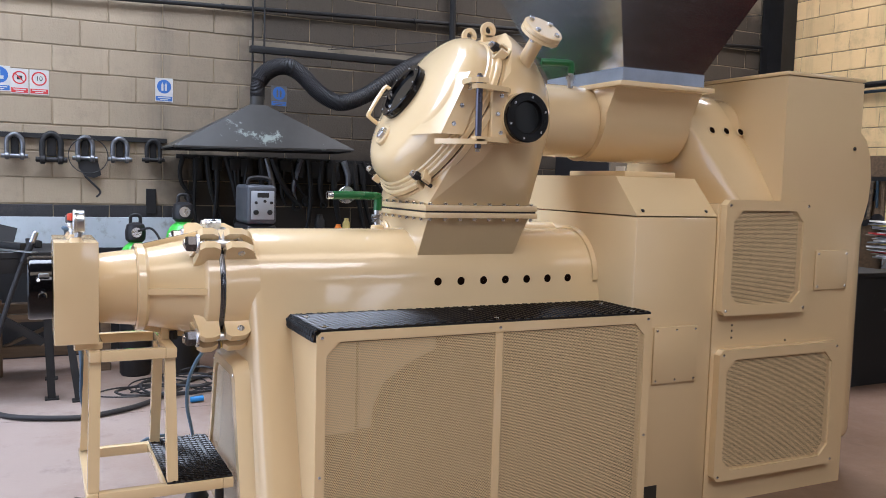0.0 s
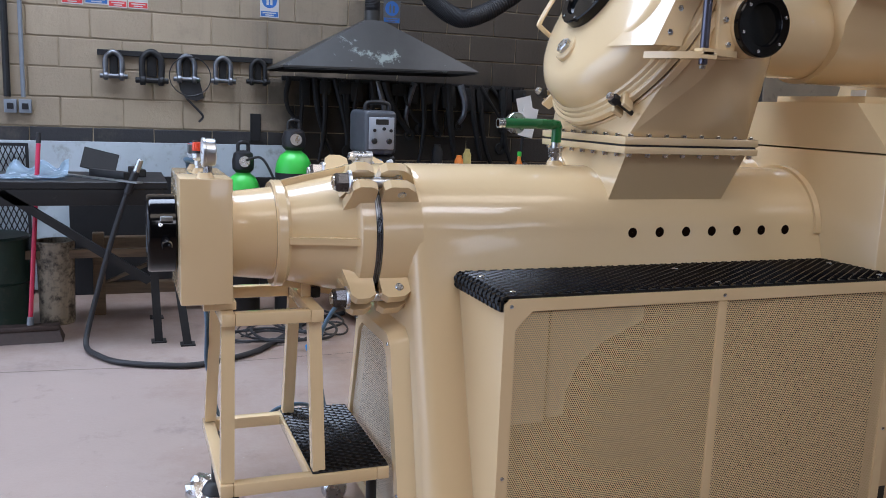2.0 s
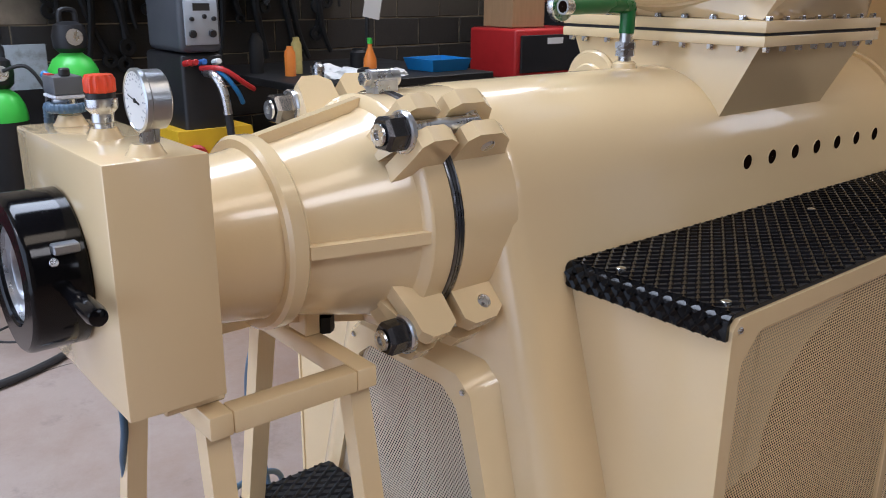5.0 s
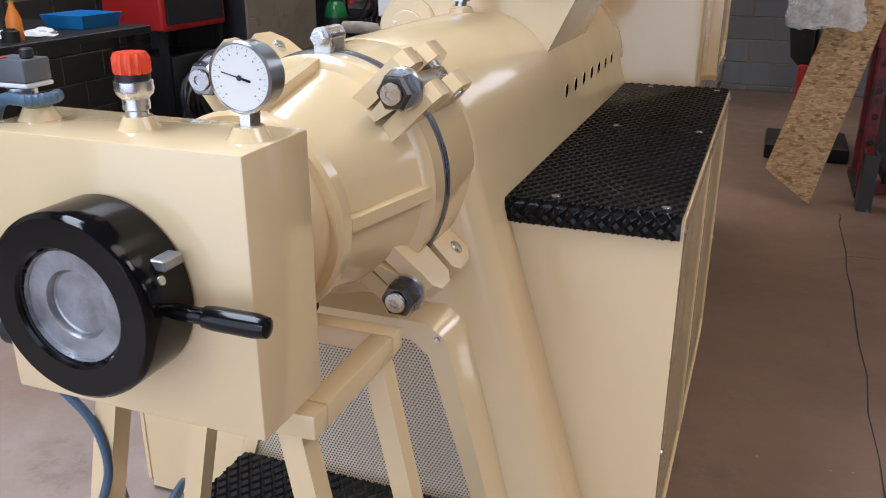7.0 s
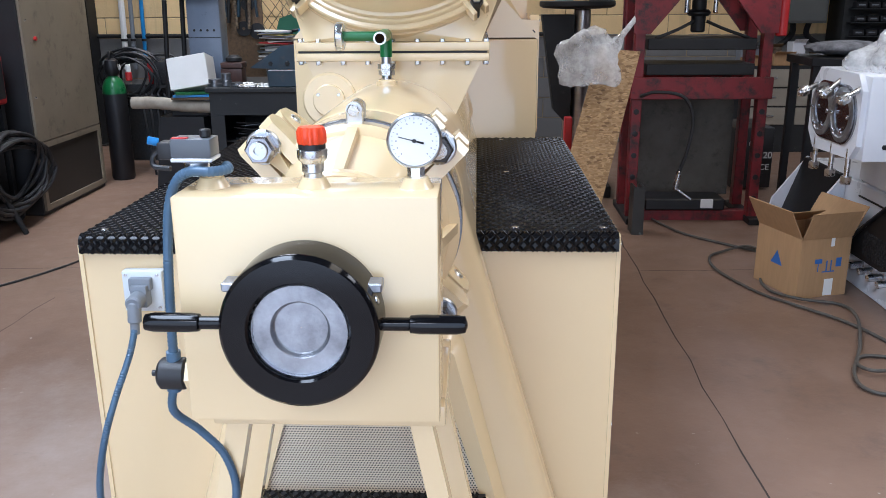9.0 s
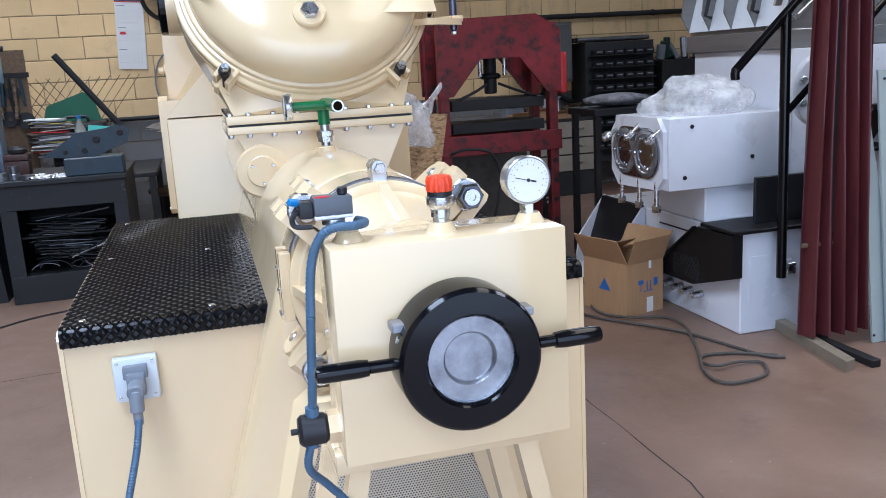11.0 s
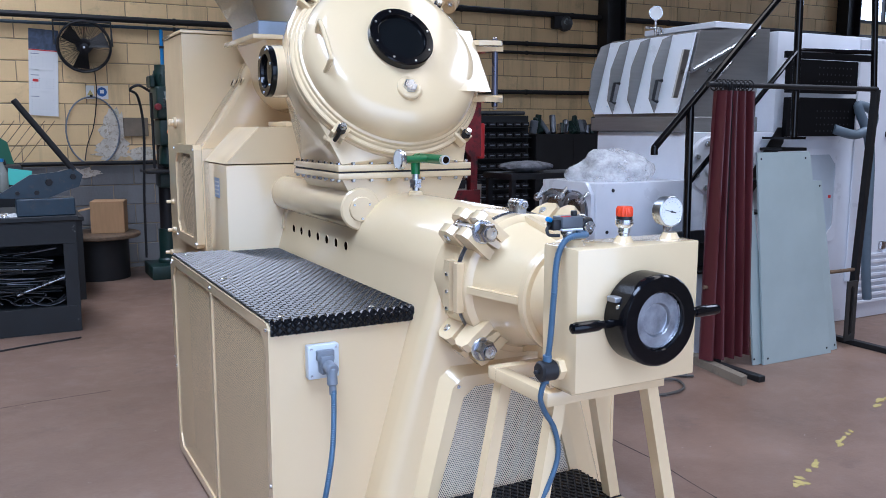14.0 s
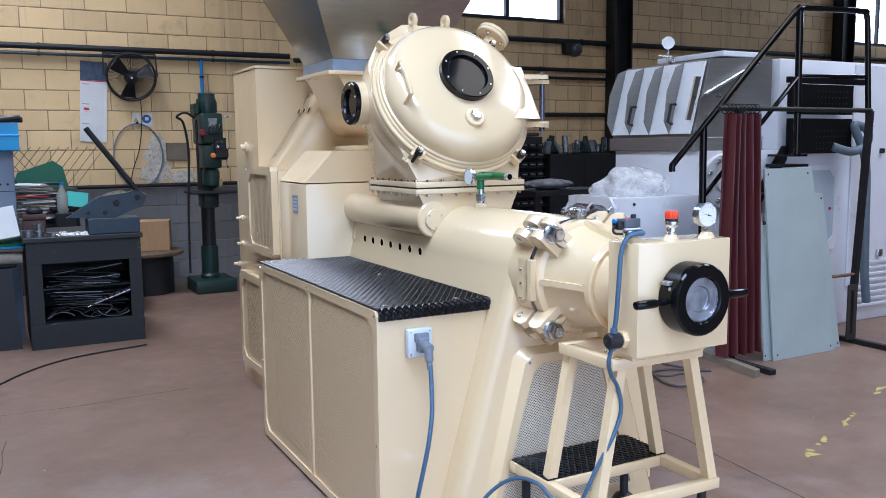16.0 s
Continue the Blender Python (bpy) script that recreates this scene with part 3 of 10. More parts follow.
part("end_cap", lathe(B(), [(0.046, 0), (0.046, 0.008), (0.043, 0.011)], tilted((-0.184, 1.297, 1.143), (0, -1, 0)), 36), CREAM, jacket)
for k in range(3):
    a = radians(30 + 120 * k)
    bolt(jacket, (-0.184 + 0.034 * math.cos(a), 1.287, 1.143 + 0.034 * math.sin(a)), (0, -1, 0), 0.005, 0.004, STEEL)
# thermometer tee on the barrel
tee = thing("thermometer_pipe", (0, 1.20, 1.19), "green pipe tee with a dial on a steel union", "pipe fitting")
part("collar", lathe(B(), [(0.030, -0.01), (0.026, 0.012), (0.020, 0.016)], Matrix.Translation((-0.008, 1.205, 1.195)), 24), CREAM, tee)
bm = cyl(B(), (-0.008, 1.205, 1.205), (-0.008, 1.205, 1.275), 0.014)
cyl(bm, (-0.008, 1.205, 1.222), (-0.008, 1.205, 1.236), 0.022, seg=6)
cyl(bm, (-0.008, 1.205, 1.238), (-0.008, 1.205, 1.252), 0.024, seg=6)
part("union_nut", bm, STEEL, tee, "zinc-plated hexagon union", angle=25)
bm = tube(B(), glide([(-0.008, 1.205, 1.270), (-0.008, 1.205, 1.315), (-0.006, 1.190, 1.328), (0.0, 1.01, 1.328)], 6), 0.0165, 16)
cyl(bm, (-0.004, 1.107, 1.328), (-0.108, 1.107, 1.328), 0.0125)
part("pipe", bm, GREEN, tee)
part("pipe_end", lathe(B(), [(0.0158, 0), (0.0158, 0.022), (0.0120, 0.022), (0.0120, 0.004)], tilted((0.0, 1.0101, 1.328), (0.0, -1, 0)), 20), STEEL, tee)
part("bore", lathe(B(), [(0.0005, 0.0215), (0.0125, 0.0215)], tilted((0.0, 1.0101, 1.328), (0.0, -1, 0)), 20, cap=False), HOLE, tee)
d = Vector((-1, 0, 0))
c = Vector((-0.106, 1.107, 1.328))
part("dial_case", lathe(B(), [(0.034, 0), (0.036, 0.004), (0.036, 0.016), (0.033, 0.020), (0.030, 0.017)], tilted(c, d), 32), STEEL, tee)
part("dial_face", lathe(B(), [(0.030, 0), (0.030, 0.002)], tilted(c + d * 0.0165, d), 32), WHITE, tee)

# front grille on the foot of the body
grille = thing("front_grille", (0, 0.6, 0.4), "sloping cream grille panel with a punched sheet", "grille")


def flared(off, y, z0=0.10, z1=0.70):
    w0, w1 = 0.340 - off, 0.180 - off
    c = 0.03
    return [(-w0, y, z0 + off), (w0, y, z0 + off), (w1 + 0.01, y, z1 - off - c), (w1 - c, y, z1 - off), (-w1 + c, y, z1 - off), (-w1 - 0.01, y, z1 - off - c)]


bm = B()
L = [flared(-0.02, 0.64), flared(-0.006, 0.60), flared(0.0, 0.588), flared(0.035, 0.586), flared(0.035, 0.600)]
vs = [[bm.verts.new(p) for p in r] for r in L]
for a, b in zip(vs, vs[1:]):
    for i in range(6):
        bm.faces.new((a[i], a[(i + 1) % 6], b[(i + 1) % 6], b[i]))
part("frame", bm, CREAM, grille, angle=50)
bm = B()
bm.faces.new([bm.verts.new(p) for p in flared(0.034, 0.597)])
part("punched_sheet", bm, PERF_FRONT, grille, angle=0)
# dark sheet added as the shade behind the grille
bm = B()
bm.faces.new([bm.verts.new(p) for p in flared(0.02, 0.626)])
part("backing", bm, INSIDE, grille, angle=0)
for x, z in ((-0.172, 0.672), (0.172, 0.672), (-0.30, 0.25), (0.30, 0.25)):
    bolt(grille, (x, 0.5865, z), (0, -1, 0), 0.006, 0.004, STEEL)


# ---- side platforms with chequered treads ----
def rib_sheet(bm, frame_fn, u0, u1, v0, v1, pitch_u, pitch_v, h):
    """Crossing diagonal ribs over a rectangle, each a low ridge."""
    k = pitch_v / pitch_u
    w = 0.0055
    for sgn in (1, -1):
        span = (u1 - u0) + (v1 - v0) / k
        n = int(span / pitch_u) + 2
        for i in range(n):
            if sgn > 0:
                c = u0 - (v1 - v0) / k + i * pitch_u
                a = [(c, v0), (c + (v1 - v0) / k, v1)]
            else:
                c = u0 + i * pitch_u
                a = [(c, v0), (c - (v1 - v0) / k, v1)]
            (ua, va), (ub, vb) = a
            pts = []
            for uc in (u0, u1):
                if (ua - uc) * (ub - uc) < 0:
                    pts.append((uc, va + (vb - va) * (uc - ua) / (ub - ua)))
            for q in a:
                if u0 <= q[0] <= u1:
                    pts.append(q)
            if len(pts) < 2:
                continue
            p, q = min(pts), max(pts)
            L = math.hypot(q[0] - p[0], q[1] - p[1])
            if L < 0.006:
                continue
            nx, ny = -(q[1] - p[1]) / L * w, (q[0] - p[0]) / L * w
            vs = [bm.verts.new(frame_fn(*c)) for c in ((p[0] + nx, p[1] + ny, 0), (p[0], p[1], h), (p[0] - nx, p[1] - ny, 0), (q[0] + nx, q[1] + ny, 0), (q[0], q[1], h), (q[0] - nx, q[1] - ny, 0))]
            bm.faces.new((vs[0], vs[1], vs[4], vs[3]))
            bm.faces.new((vs[1], vs[2], vs[5], vs[4]))
    return bm


TREAD = plain("black_chequer_plate", (0.004, 0.004, 0.005), 0.50, 0.0, 0.3, 12.0, 0.1, rough_vary=0.06)
TREAD.node_tree.nodes["Principled BSDF"].inputs["Specular IOR Level"].default_value = 0.15
RIBS = plain("black_gloss_ribs", (0.005, 0.005, 0.006), 0.19, 0.0, 0.3, 12.0, 0.03, rough_vary=0.05)
RIBS.node_tree.nodes["Principled BSDF"].inputs["Specular IOR Level"].default_value = 0.24
TREAD.node_tree.nodes["Principled BSDF"].inputs["Specular IOR Level"].default_value = 0.36


def platform(sgn, xo, y0, y1, zt, ymid):
    pl = thing("side_platform", (sgn * 0.4, (y0 + y1) / 2, 0), "cream walk-on guard box with perforated side panels beside the extruder body", "platform", "side platforms")
    x_at = lambda z: RB + (0.50 - RB) * (ZA - z) / ZA - 0.004
    # front and rear sheet that follow the flare of the body
    poly = [(sgn * x_at(0.0), 0.012), (sgn * (xo - 0.004), 0.012), (sgn * (xo - 0.004), zt - 0.03), (sgn * (xo - 0.016), zt - 0.012), (sgn * x_at(zt - 0.01), zt - 0.012)]
    part("front_sheet", bev(prism(B(), poly, "y", y0, y0 + 0.006), 0.0015, 1), CREAM, pl)
    part("rear_sheet", prism(B(), poly, "y", y1 - 0.006, y1), CREAM, pl)
    a, b = sgn * (xo - 0.004), sgn * (xo + 0.006)
    ya, yb = y0 - 0.004, y1
    fr = part("panel_frame", bev(frame_ring(B(), "x", a, b, ya, yb, 0.015, zt, 0.034, 0.018, 0.048), 0.003, 2), CREAM, pl)
    part("mid_strip", bev(box(B(), min(a, b), max(a, b) - 0.0006, ymid - 0.015, ymid + 0.015, 0.0495, zt - 0.0345), 0.002, 1), CREAM, fr)
    for ua, ub in ((ya + 0.03, ymid), (ymid, yb - 0.03)):
        bm = B()
        c0, c1 = (0.048, 0.0) if ua < ymid - 0.1 else (0.0, 0.048)
        outline = [(ua + c0, 0.045), (ub - c1, 0.045), (ub, 0.045 + c1), (ub, zt - 0.03 - c1), (ub - c1, zt - 0.03), (ua + c0, zt - 0.03), (ua, zt - 0.03 - c0), (ua, 0.045 + c0)]
        outline = [p for k, p in enumerate(outline) if p != outline[k - 1]]
        bm.faces.new([bm.verts.new((sgn * (xo - 0.001), u, w)) for u, w in outline])
        part("perforated_sheet", bm, PERF_SIDE if sgn > 0 else PERF_WEST, fr, angle=0)
    for u, w in ((ya + 0.019, zt - 0.019), (ymid, zt - 0.018), (yb - 0.019, zt - 0.019), (ya + 0.017, 0.40), (yb - 0.017, 0.40)):
        bolt(fr, (b, u, w), (sgn, 0, 0), 0.0058, 0.004, STEEL)
    # pale flat plates inside, seen dimly through the holes
    if sgn > 0:
        for poly_in in ([(y0 + 0.02, 0.53), (y0 + 0.150, 0.53), (y0 + 0.150, 0.84), (y0 + 0.02, 0.84)], [(y0 + 0.165, 0.54), (y0 + 0.21, 0.54), (y0 + 0.215, 0.61), (y0 + 0.25, 0.69), (y0 + 0.33, 0.75), (y0 + 0.45, 0.80), (y0 + 0.45, 0.84), (y0 + 0.165, 0.84)]):
            part("inner_pale_plate", bev(prism(B(), poly_in, "x", xo - 0.052, xo - 0.038), 0.003, 1), INNER, pl)
    # flat sheet close behind the holes stands in for the dim interior
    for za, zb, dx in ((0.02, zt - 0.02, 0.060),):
        part("inner_lining", box(B(), min(sgn * (xo - dx - 0.005), sgn * (xo - dx)), max(sgn * (xo - dx - 0.005), sgn * (xo - dx)), y0 + 0.01, y1 - 0.01, za, zb), INSIDE if sgn > 0 else INSIDE_WEST, pl)
    # tread plate with a folded nose
    xi = x_at(zt)
    xa, xb = min(sgn * xi, sgn * xo), max(sgn * xi, sgn * xo)
    nose = [(y0 + 0.008, zt), (y0 + 0.008, zt + 0.008), (y0 + 0.004, zt + 0.008), (y0 - 0.003, zt + 0.0055), (y0 - 0.009, zt - 0.0005), (y0 - 0.012, zt - 0.008), (y0 - 0.012, zt - 0.034), (y0 - 0.004, zt - 0.034), (y0 - 0.004, zt)]
    tr = part("tread_plate", bev(box(B(), xa, xb, y0 + 0.008, y1, zt, zt + 0.008), 0.001, 1), TREAD, pl, "black chequered tread plate")
    part("tread_nose", prism(B(), nose, "x", xa, xb), RIBS, tr)
    bm = rib_sheet(B(), lambda u, v, h: (sgn * u, v, zt + 0.0078 + h), xi + 0.004, xo - 0.003, y0 + 0.003, y1 - 0.003, 0.0265, 0.040, 0.0034)
    rib_sheet(bm, lambda u, v, h: (sgn * u, y0 - 0.0118 - h, zt - 0.034 + v), xi + 0.004, xo - 0.003, 0.001, 0.027, 0.0265, 0.030, 0.0042)
    rib_sheet(bm, lambda u, v, h: (sgn * u, y0 - 0.0118 + 0.7 * v - 0.7 * h, zt - 0.007 + 0.7 * v + 0.7 * h), xi + 0.004, xo - 0.003, 0.0, 0.0215, 0.0265, 0.030, 0.0058)
    tagged(part("tread_ribs", bm, RIBS, tr, angle=20), kind="stuff")
    for fx in (0.28, 0.90):
        for fy in (0.025, 0.5, 0.95):
            bolt(tr, (sgn * (xi + (xo - xi) * fx), y0 + (y1 - y0) * fy, zt + 0.0085), (0, 0, 1), 0.009, 0.0045, STEEL, "screw", 12)
    return pl


platform(1, 0.568, 0.775, 2.160, 0.890, 1.463)
platform(-1, 0.694, 0.752, 2.205, 0.886, 1.475)

# ---- rear guard box between body and gear housing ----
EX = 0.464
guard = thing("drive_guard", (0, 2.37, 0), "cream sheet-metal drive guard with a sloping lid", "machine guard")
part("lower_box", bev(box(B(), -0.462, EX, 2.150, 2.582, 0.0, 1.272), 0.006, 2), CREAM, guard)
lid = [(-0.462, 1.277), (EX, 1.277), (EX - 0.15, 1.437), (-0.31, 1.437)]
part("lid", bev(prism(B(), lid, "y", 2.150, 2.582), 0.006, 2), CREAM, guard)
for x, z in ((EX - 0.014, 1.297),):
    for y in (2.19, 2.53):
        bolt(guard, (x, y, z), (0.72, 0, 0.69), 0.008, 0.004, DARKSTEEL)
pl2 = part("cover_plate", bev(box(B(), EX, EX + 0.01, 2.262, 2.498, 0.570, 0.813), 0.004, 2), CREAM, guard)
for y in (2.277, 2.38, 2.483):
    for z in (0.585, 0.798):
        bolt(pl2, (EX + 0.01, y, z), (1, 0, 0), 0.005, 0.003, STEEL)
# flat dark block: the recess's shade is put into its colour
part("foot_recess", box(B(), EX - 0.02, EX + 0.0015, 2.21, 2.32, 0.05, 0.13), INSIDE, guard)
tag = part("rating_plate", bev(box(B(), -0.464, -0.4625, 2.275, 2.365, 1.120, 1.210), 0.0006, 1), FILM, guard, "small blue rating plate")
for k in range(4):
    part("text_bar", box(B(), -0.4650, -0.4640, 2.287, 2.353, 1.134 + 0.018 * k, 1.141 + 0.018 * k), PAPER, tag, angle=0)
bm = box(B(), -0.16, 0.26, 2.24, 2.52, 1.437, 1.462, 0.004)
part("lid_hatch", bm, CREAM, guard)
part("data_label", box(B(), 0.20, 0.262, 2.235, 2.239, 1.462, 1.482), PAPER, guard)

# ---- gear housing and tall cabinet ----
cab = thing("gear_cabinet", (0, 3.1, 0), "tall cream gear cabinet with framed ventilation panels", "machine cabinet")
prof_c = [(2.586, 0.0), (3.45, 0.0), (3.45, 1.905), (2.955, 1.905), (2.955, 1.33), (2.586, 1.33)]
part("housing", bev(prism(B(), prof_c, "x", -0.468, EX), 0.010, 3), CREAM, cab)
part("belt_cover", bev(prism(B(), [(3.452, 1.70), (3.50, 1.69), (3.555, 1.645), (3.59, 1.56), (3.603, 1.46), (3.595, 1.36), (3.565, 1.26), (3.52, 1.17), (3.452, 1.09)], "x", -0.30, 0.415), 0.02, 3), CREAM, cab, "rounded cream belt cover")
part("tower_lid", bev(box(B(), -0.474, EX + 0.006, 2.949, 3.456, 1.908, 1.925), 0.004, 2), CREAM, cab)
part("rear_belt_guard", bev(box(B(), -0.40, 0.40, 3.454, 3.63, 0.15, 1.70), 0.08, 5), CREAM, cab)
# saddle that flares from the upper barrel down to the housing
ZU, RU = 1.678, 0.160


def saddle(y, foot, off=0.0):
    pts = [(-foot + off, 1.30)]
    R = 0.205 - off
    for i in range(17):
        a = math.pi * (1 - i / 16)
        pts.append((R * math.cos(a), ZU + 0.0 + R * 0.80 * math.sin(a)))
    pts.append((min(foot, EX - 0.004) - off, 1.30))
    return pts


r0 = [(x, 2.61 + (0.04 if z > 1.31 else 0.14) * 0 + (1.75 - min(1.75, z)) * 0.33, z) for x, z in saddle(0, 0.44, 0.012)]
r1 = [(x, y + 0.015, z) for (x, z), (_, y, _) in zip(saddle(0, 0.452), r0)]
r2 = [(x, 2.86 + (1.75 - min(1.75, z)) * 0.55, z) for x, z in saddle(0, 0.452)]
r3 = [(x, y + 0.02, z) for (x, z), (_, y, _) in zip(saddle(0, 0.44, 0.012), r2)]
r4 = [(x * 0.98, max(2.98, y), z) for (x, y, z) in r3]
part("saddle", loft(B(), [r0, r1, r2, r3, r4]), CREAM, cab, angle=50)
for sgn in (1, -1):
    for i in range(3):
        m = tilted((sgn * 0.2185, 2.755 + 0.088 * i, 1.662), (sgn, 0, 0.45))
        rim = part("hole_rim", lathe(B(), [(0.016, 0.0), (0.016, 0.0065), (0.0185, 0.0065), (0.021, 0.001)], m, 20, cap=False), CREAM, cab)
        part("drain_hole", lathe(B(), [(0.0005, 0.005), (0.0165, 0.005)], m, 20, cap=False), HOLE, rim)


def vent(sgn, y0, y1, z0, z1, x):
    a, b = sgn * (x - 0.002), sgn * (x + 0.036)
    fr = part("vent_frame", bev(frame_ring(B(), "x", a, b, y0, y1, z0, z1, 0.045, 0.022, 0.05), 0.006, 2), CREAM, cab)
    bm = B()
    bm.faces.new([bm.verts.new((sgn * (x + 0.026), u, w)) for u, w in octagon(y0 + 0.04, y1 - 0.04, z0 + 0.04, z1 - 0.04, 0.05)])
    part("perforated_sheet", bm, PERF_SIDE, fr, angle=0)
    # dark sheet stands in for the shade inside the vent
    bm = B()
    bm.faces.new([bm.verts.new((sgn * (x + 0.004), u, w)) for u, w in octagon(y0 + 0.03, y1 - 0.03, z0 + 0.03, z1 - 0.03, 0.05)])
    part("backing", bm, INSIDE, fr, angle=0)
    for u in (y0 + 0.022, y1 - 0.022):
        for w in (z0 + 0.022, z1 - 0.022):
            bolt(fr, (b, u, w), (sgn, 0, 0), 0.0065, 0.004, STEEL)


for sgn, face in ((1, EX), (-1, 0.468)):
    vent(sgn, 2.600, 3.112, 0.848, 1.350, face)
    vent(sgn, 2.606, 3.355, 0.112, 0.698, face)
sp = part("service_plate", bev(box(B(), EX, EX + 0.01, 3.190, 3.405, 0.940, 1.126), 0.008, 3), CREAM, cab)
for y in (3.206, 3.389):
    for z in (0.957, 1.109):
        bolt(sp, (EX + 0.01, y, z), (1, 0, 0), 0.006, 0.004, STEEL)
for y, z in ((2.70, 0.775), (2.70, 0.745), (2.70, 0.80), (3.03, 0.715)):
    bolt(cab, (EX, y, z), (1, 0, 0), 0.005, 0.003, DARKSTEEL)
bolt(cab, (EX, 3.41, 1.60), (1, 0, 0), 0.009, 0.006, DARKSTEEL)
# bosses on the far flank of the cabinet
for y, z, r in ((3.20, 1.46, 0.030), (3.36, 1.02, 0.016), (3.36, 0.86, 0.016), (3.46, 0.72, 0.016)):
    bm = lathe(B(), [(r, 0), (r, 0.012), (r * 0.6, 0.016), (r * 0.6, 0.035), (r * 0.45, 0.04)], tilted((-0.468, y, z), (-1, 0, 0)), 24)
    part("boss", bm, CREAM, cab)

# ---- upper barrel, feed throat and hopper ----
upper = thing("feed_barrel", (0, 2.3, ZU), "cream upper feed barrel with a flanged feed throat", "machine")
part("barrel", lathe(B(), [(RU, 0), (RU, 0.55)], tilted((0, 1.80, ZU), (0, 1, 0)), 56), CREAM, upper)
thr = []
for i in range(25):
    a = math.pi + math.pi * i / 24
    thr.append((0.205 * math.cos(a), ZU + 0.03 + (RU + 0.045) * math.sin(a)))
thr = thr + [(0.265, 1.816), (-0.265, 1.816)]
part("feed_throat", bev(prism(B(), thr, "y", 2.17, 2.645), 0.006, 2), CREAM, upper)
part("throat_flange", bev(box(B(), -0.325, 0.325, 2.148, 2.664, 1.816, 1.838), 0.004, 2), CREAM, upper)
bm = cyl(B(), (0.075, 2.065, ZU + 0.14), (0.075, 2.065, 1.885), 0.013)
cyl(bm, (0.075, 2.065, 1.852), (0.075, 2.065, 1.872), 0.02, seg=6)
part("stub_union", bm, STEEL, upper)
bm = tube(B(), glide([(0.075, 2.065, 1.880), (0.075, 2.065, 1.915), (0.070, 2.05, 1.925), (0.03, 1.94, 1.926)], 5), 0.015, 14)
part("green_elbow", bm, GREEN, upper, "green-painted pipe elbow")
for x in (0.12, 0.20, -0.2):
    bolt(upper, (x, 2.58, 1.838), (0, 0, 1), 0.01, 0.012, STEEL)

HOPSTEEL = plain("smooth_stainless_sheet", (0.40, 0.40, 0.41), 0.22, 1.0, 0.12, 3.0, 0.06, 90.0, stretch=(1, 1, 14), rough_vary=0.06)
hopper = thing("feed_hopper", (0, 2.4, 1.84), "large stainless steel feed hopper with flaring sides", "hopper")
part("film_band", bev(frame_ring(B(), "z", 1.8385, 1.895, -0.292, 0.292, 2.18, 2.632, 0.012, 0.004, 0.01), 0.001, 1), FILM, hopper, "steel collar under blue protective film")


def hop(z, t=0.0):
    k = (z - 1.895) / (2.75 - 1.895)
    hx, y0, y1 = 0.285 + 0.40 * k - t, 2.187 - 0.40 * k + t, 2.625 + 0.40 * k - t
    return [(-hx, y0, z), (hx, y0, z), (hx, y1, z), (-hx, y1, z)]


bm = B()
L = [[bm.verts.new(p) for p in r] for r in (hop(1.896), hop(2.75), hop(2.75, 0.006), hop(1.896, 0.006))]
for a, b in zip(L, L[1:]):
    for i in range(4):
        bm.faces.new((a[i], a[(i + 1) % 4], b[(i + 1) % 4], b[i]))
part("shell", bm, HOPSTEEL, hopper, angle=20)
part("rim", frame_ring(B(), "z", 2.751, 2.78, -0.715, 0.715, 1.757, 3.055, 0.04, 0.004, 0.01), HOPSTEEL, hopper, angle=20)

# ---- vacuum chamber ----
vac = thing("vacuum_chamber", (0, 1.54, 1.25), "cream vacuum chamber with a round dished door and black sight glasses", "vessel")
TILT = 31.0
DN = Vector((0, -math.cos(radians(TILT)), math.sin(radians(TILT))))
DU = Vector((0, math.sin(radians(TILT)), math.cos(radians(TILT))))
DC = Vector((0, 1.479, 1.650))
DM = Matrix.Translation(DC) @ Matrix((( -1, 0, 0, 0), (0, DU.y, DN.y, 0), (0, DU.z, DN.z, 0), (0, 0, 0, 1)))
# neck between barrel and flange
neck = []
for z, hx, y0, y1 in ((1.02, 0.135, 1.305, 1.735), (1.10, 0.176, 1.305, 1.742), (1.252, 0.250, 1.312, 1.765)):
    neck.append([(-hx, y0, z), (hx, y0, z), (hx, y1, z), (-hx, y1, z)])
part("neck", bev(loft(B(), neck), 0.006, 2, 40), CREAM, vac, angle=30)
for z0, z1, nm in ((1.252, 1.274, "lower_flange"), (1.280, 1.304, "upper_flange")):
    part(nm, bev(box(B(), -0.272, 0.272, 1.290, 1.795, z0, z1), 0.003, 2), CREAM, vac)
part("flange_gasket", box(B(), -0.266, 0.266, 1.296, 1.789, 1.2742, 1.2798), RUBBER, vac)
for i in range(8):
    y = 1.315 + 0.065 * i
    for sgn in (1, -1):
        bolt(vac, (sgn * 0.262, y, 1.304), (0, 0, 1), 0.008, 0.009, STEEL)
        bolt(vac, (sgn * 0.262, y, 1.252), (0, 0, -1), 0.008, 0.011, STEEL)
for i in range(7):
    x = -0.21 + 0.07 * i
    bolt(vac, (x, 1.302, 1.304), (0, 0, 1), 0.008, 0.009, STEEL)
    bolt(vac, (x, 1.302, 1.252), (0, 0, -1), 0.008, 0.011, STEEL)
# shell: round at the door, domed behind, drawn down to the flange
pts = []
for h, r in ((-0.004, 0.366), (-0.10, 0.368)):
    for i in range(64):
        a = 2 * math.pi * i / 64
        pts.append(DM @ Vector((r * math.cos(a), r * math.sin(a), h)))
SC, SR = Vector((0, 1.560, 1.674)), 0.388
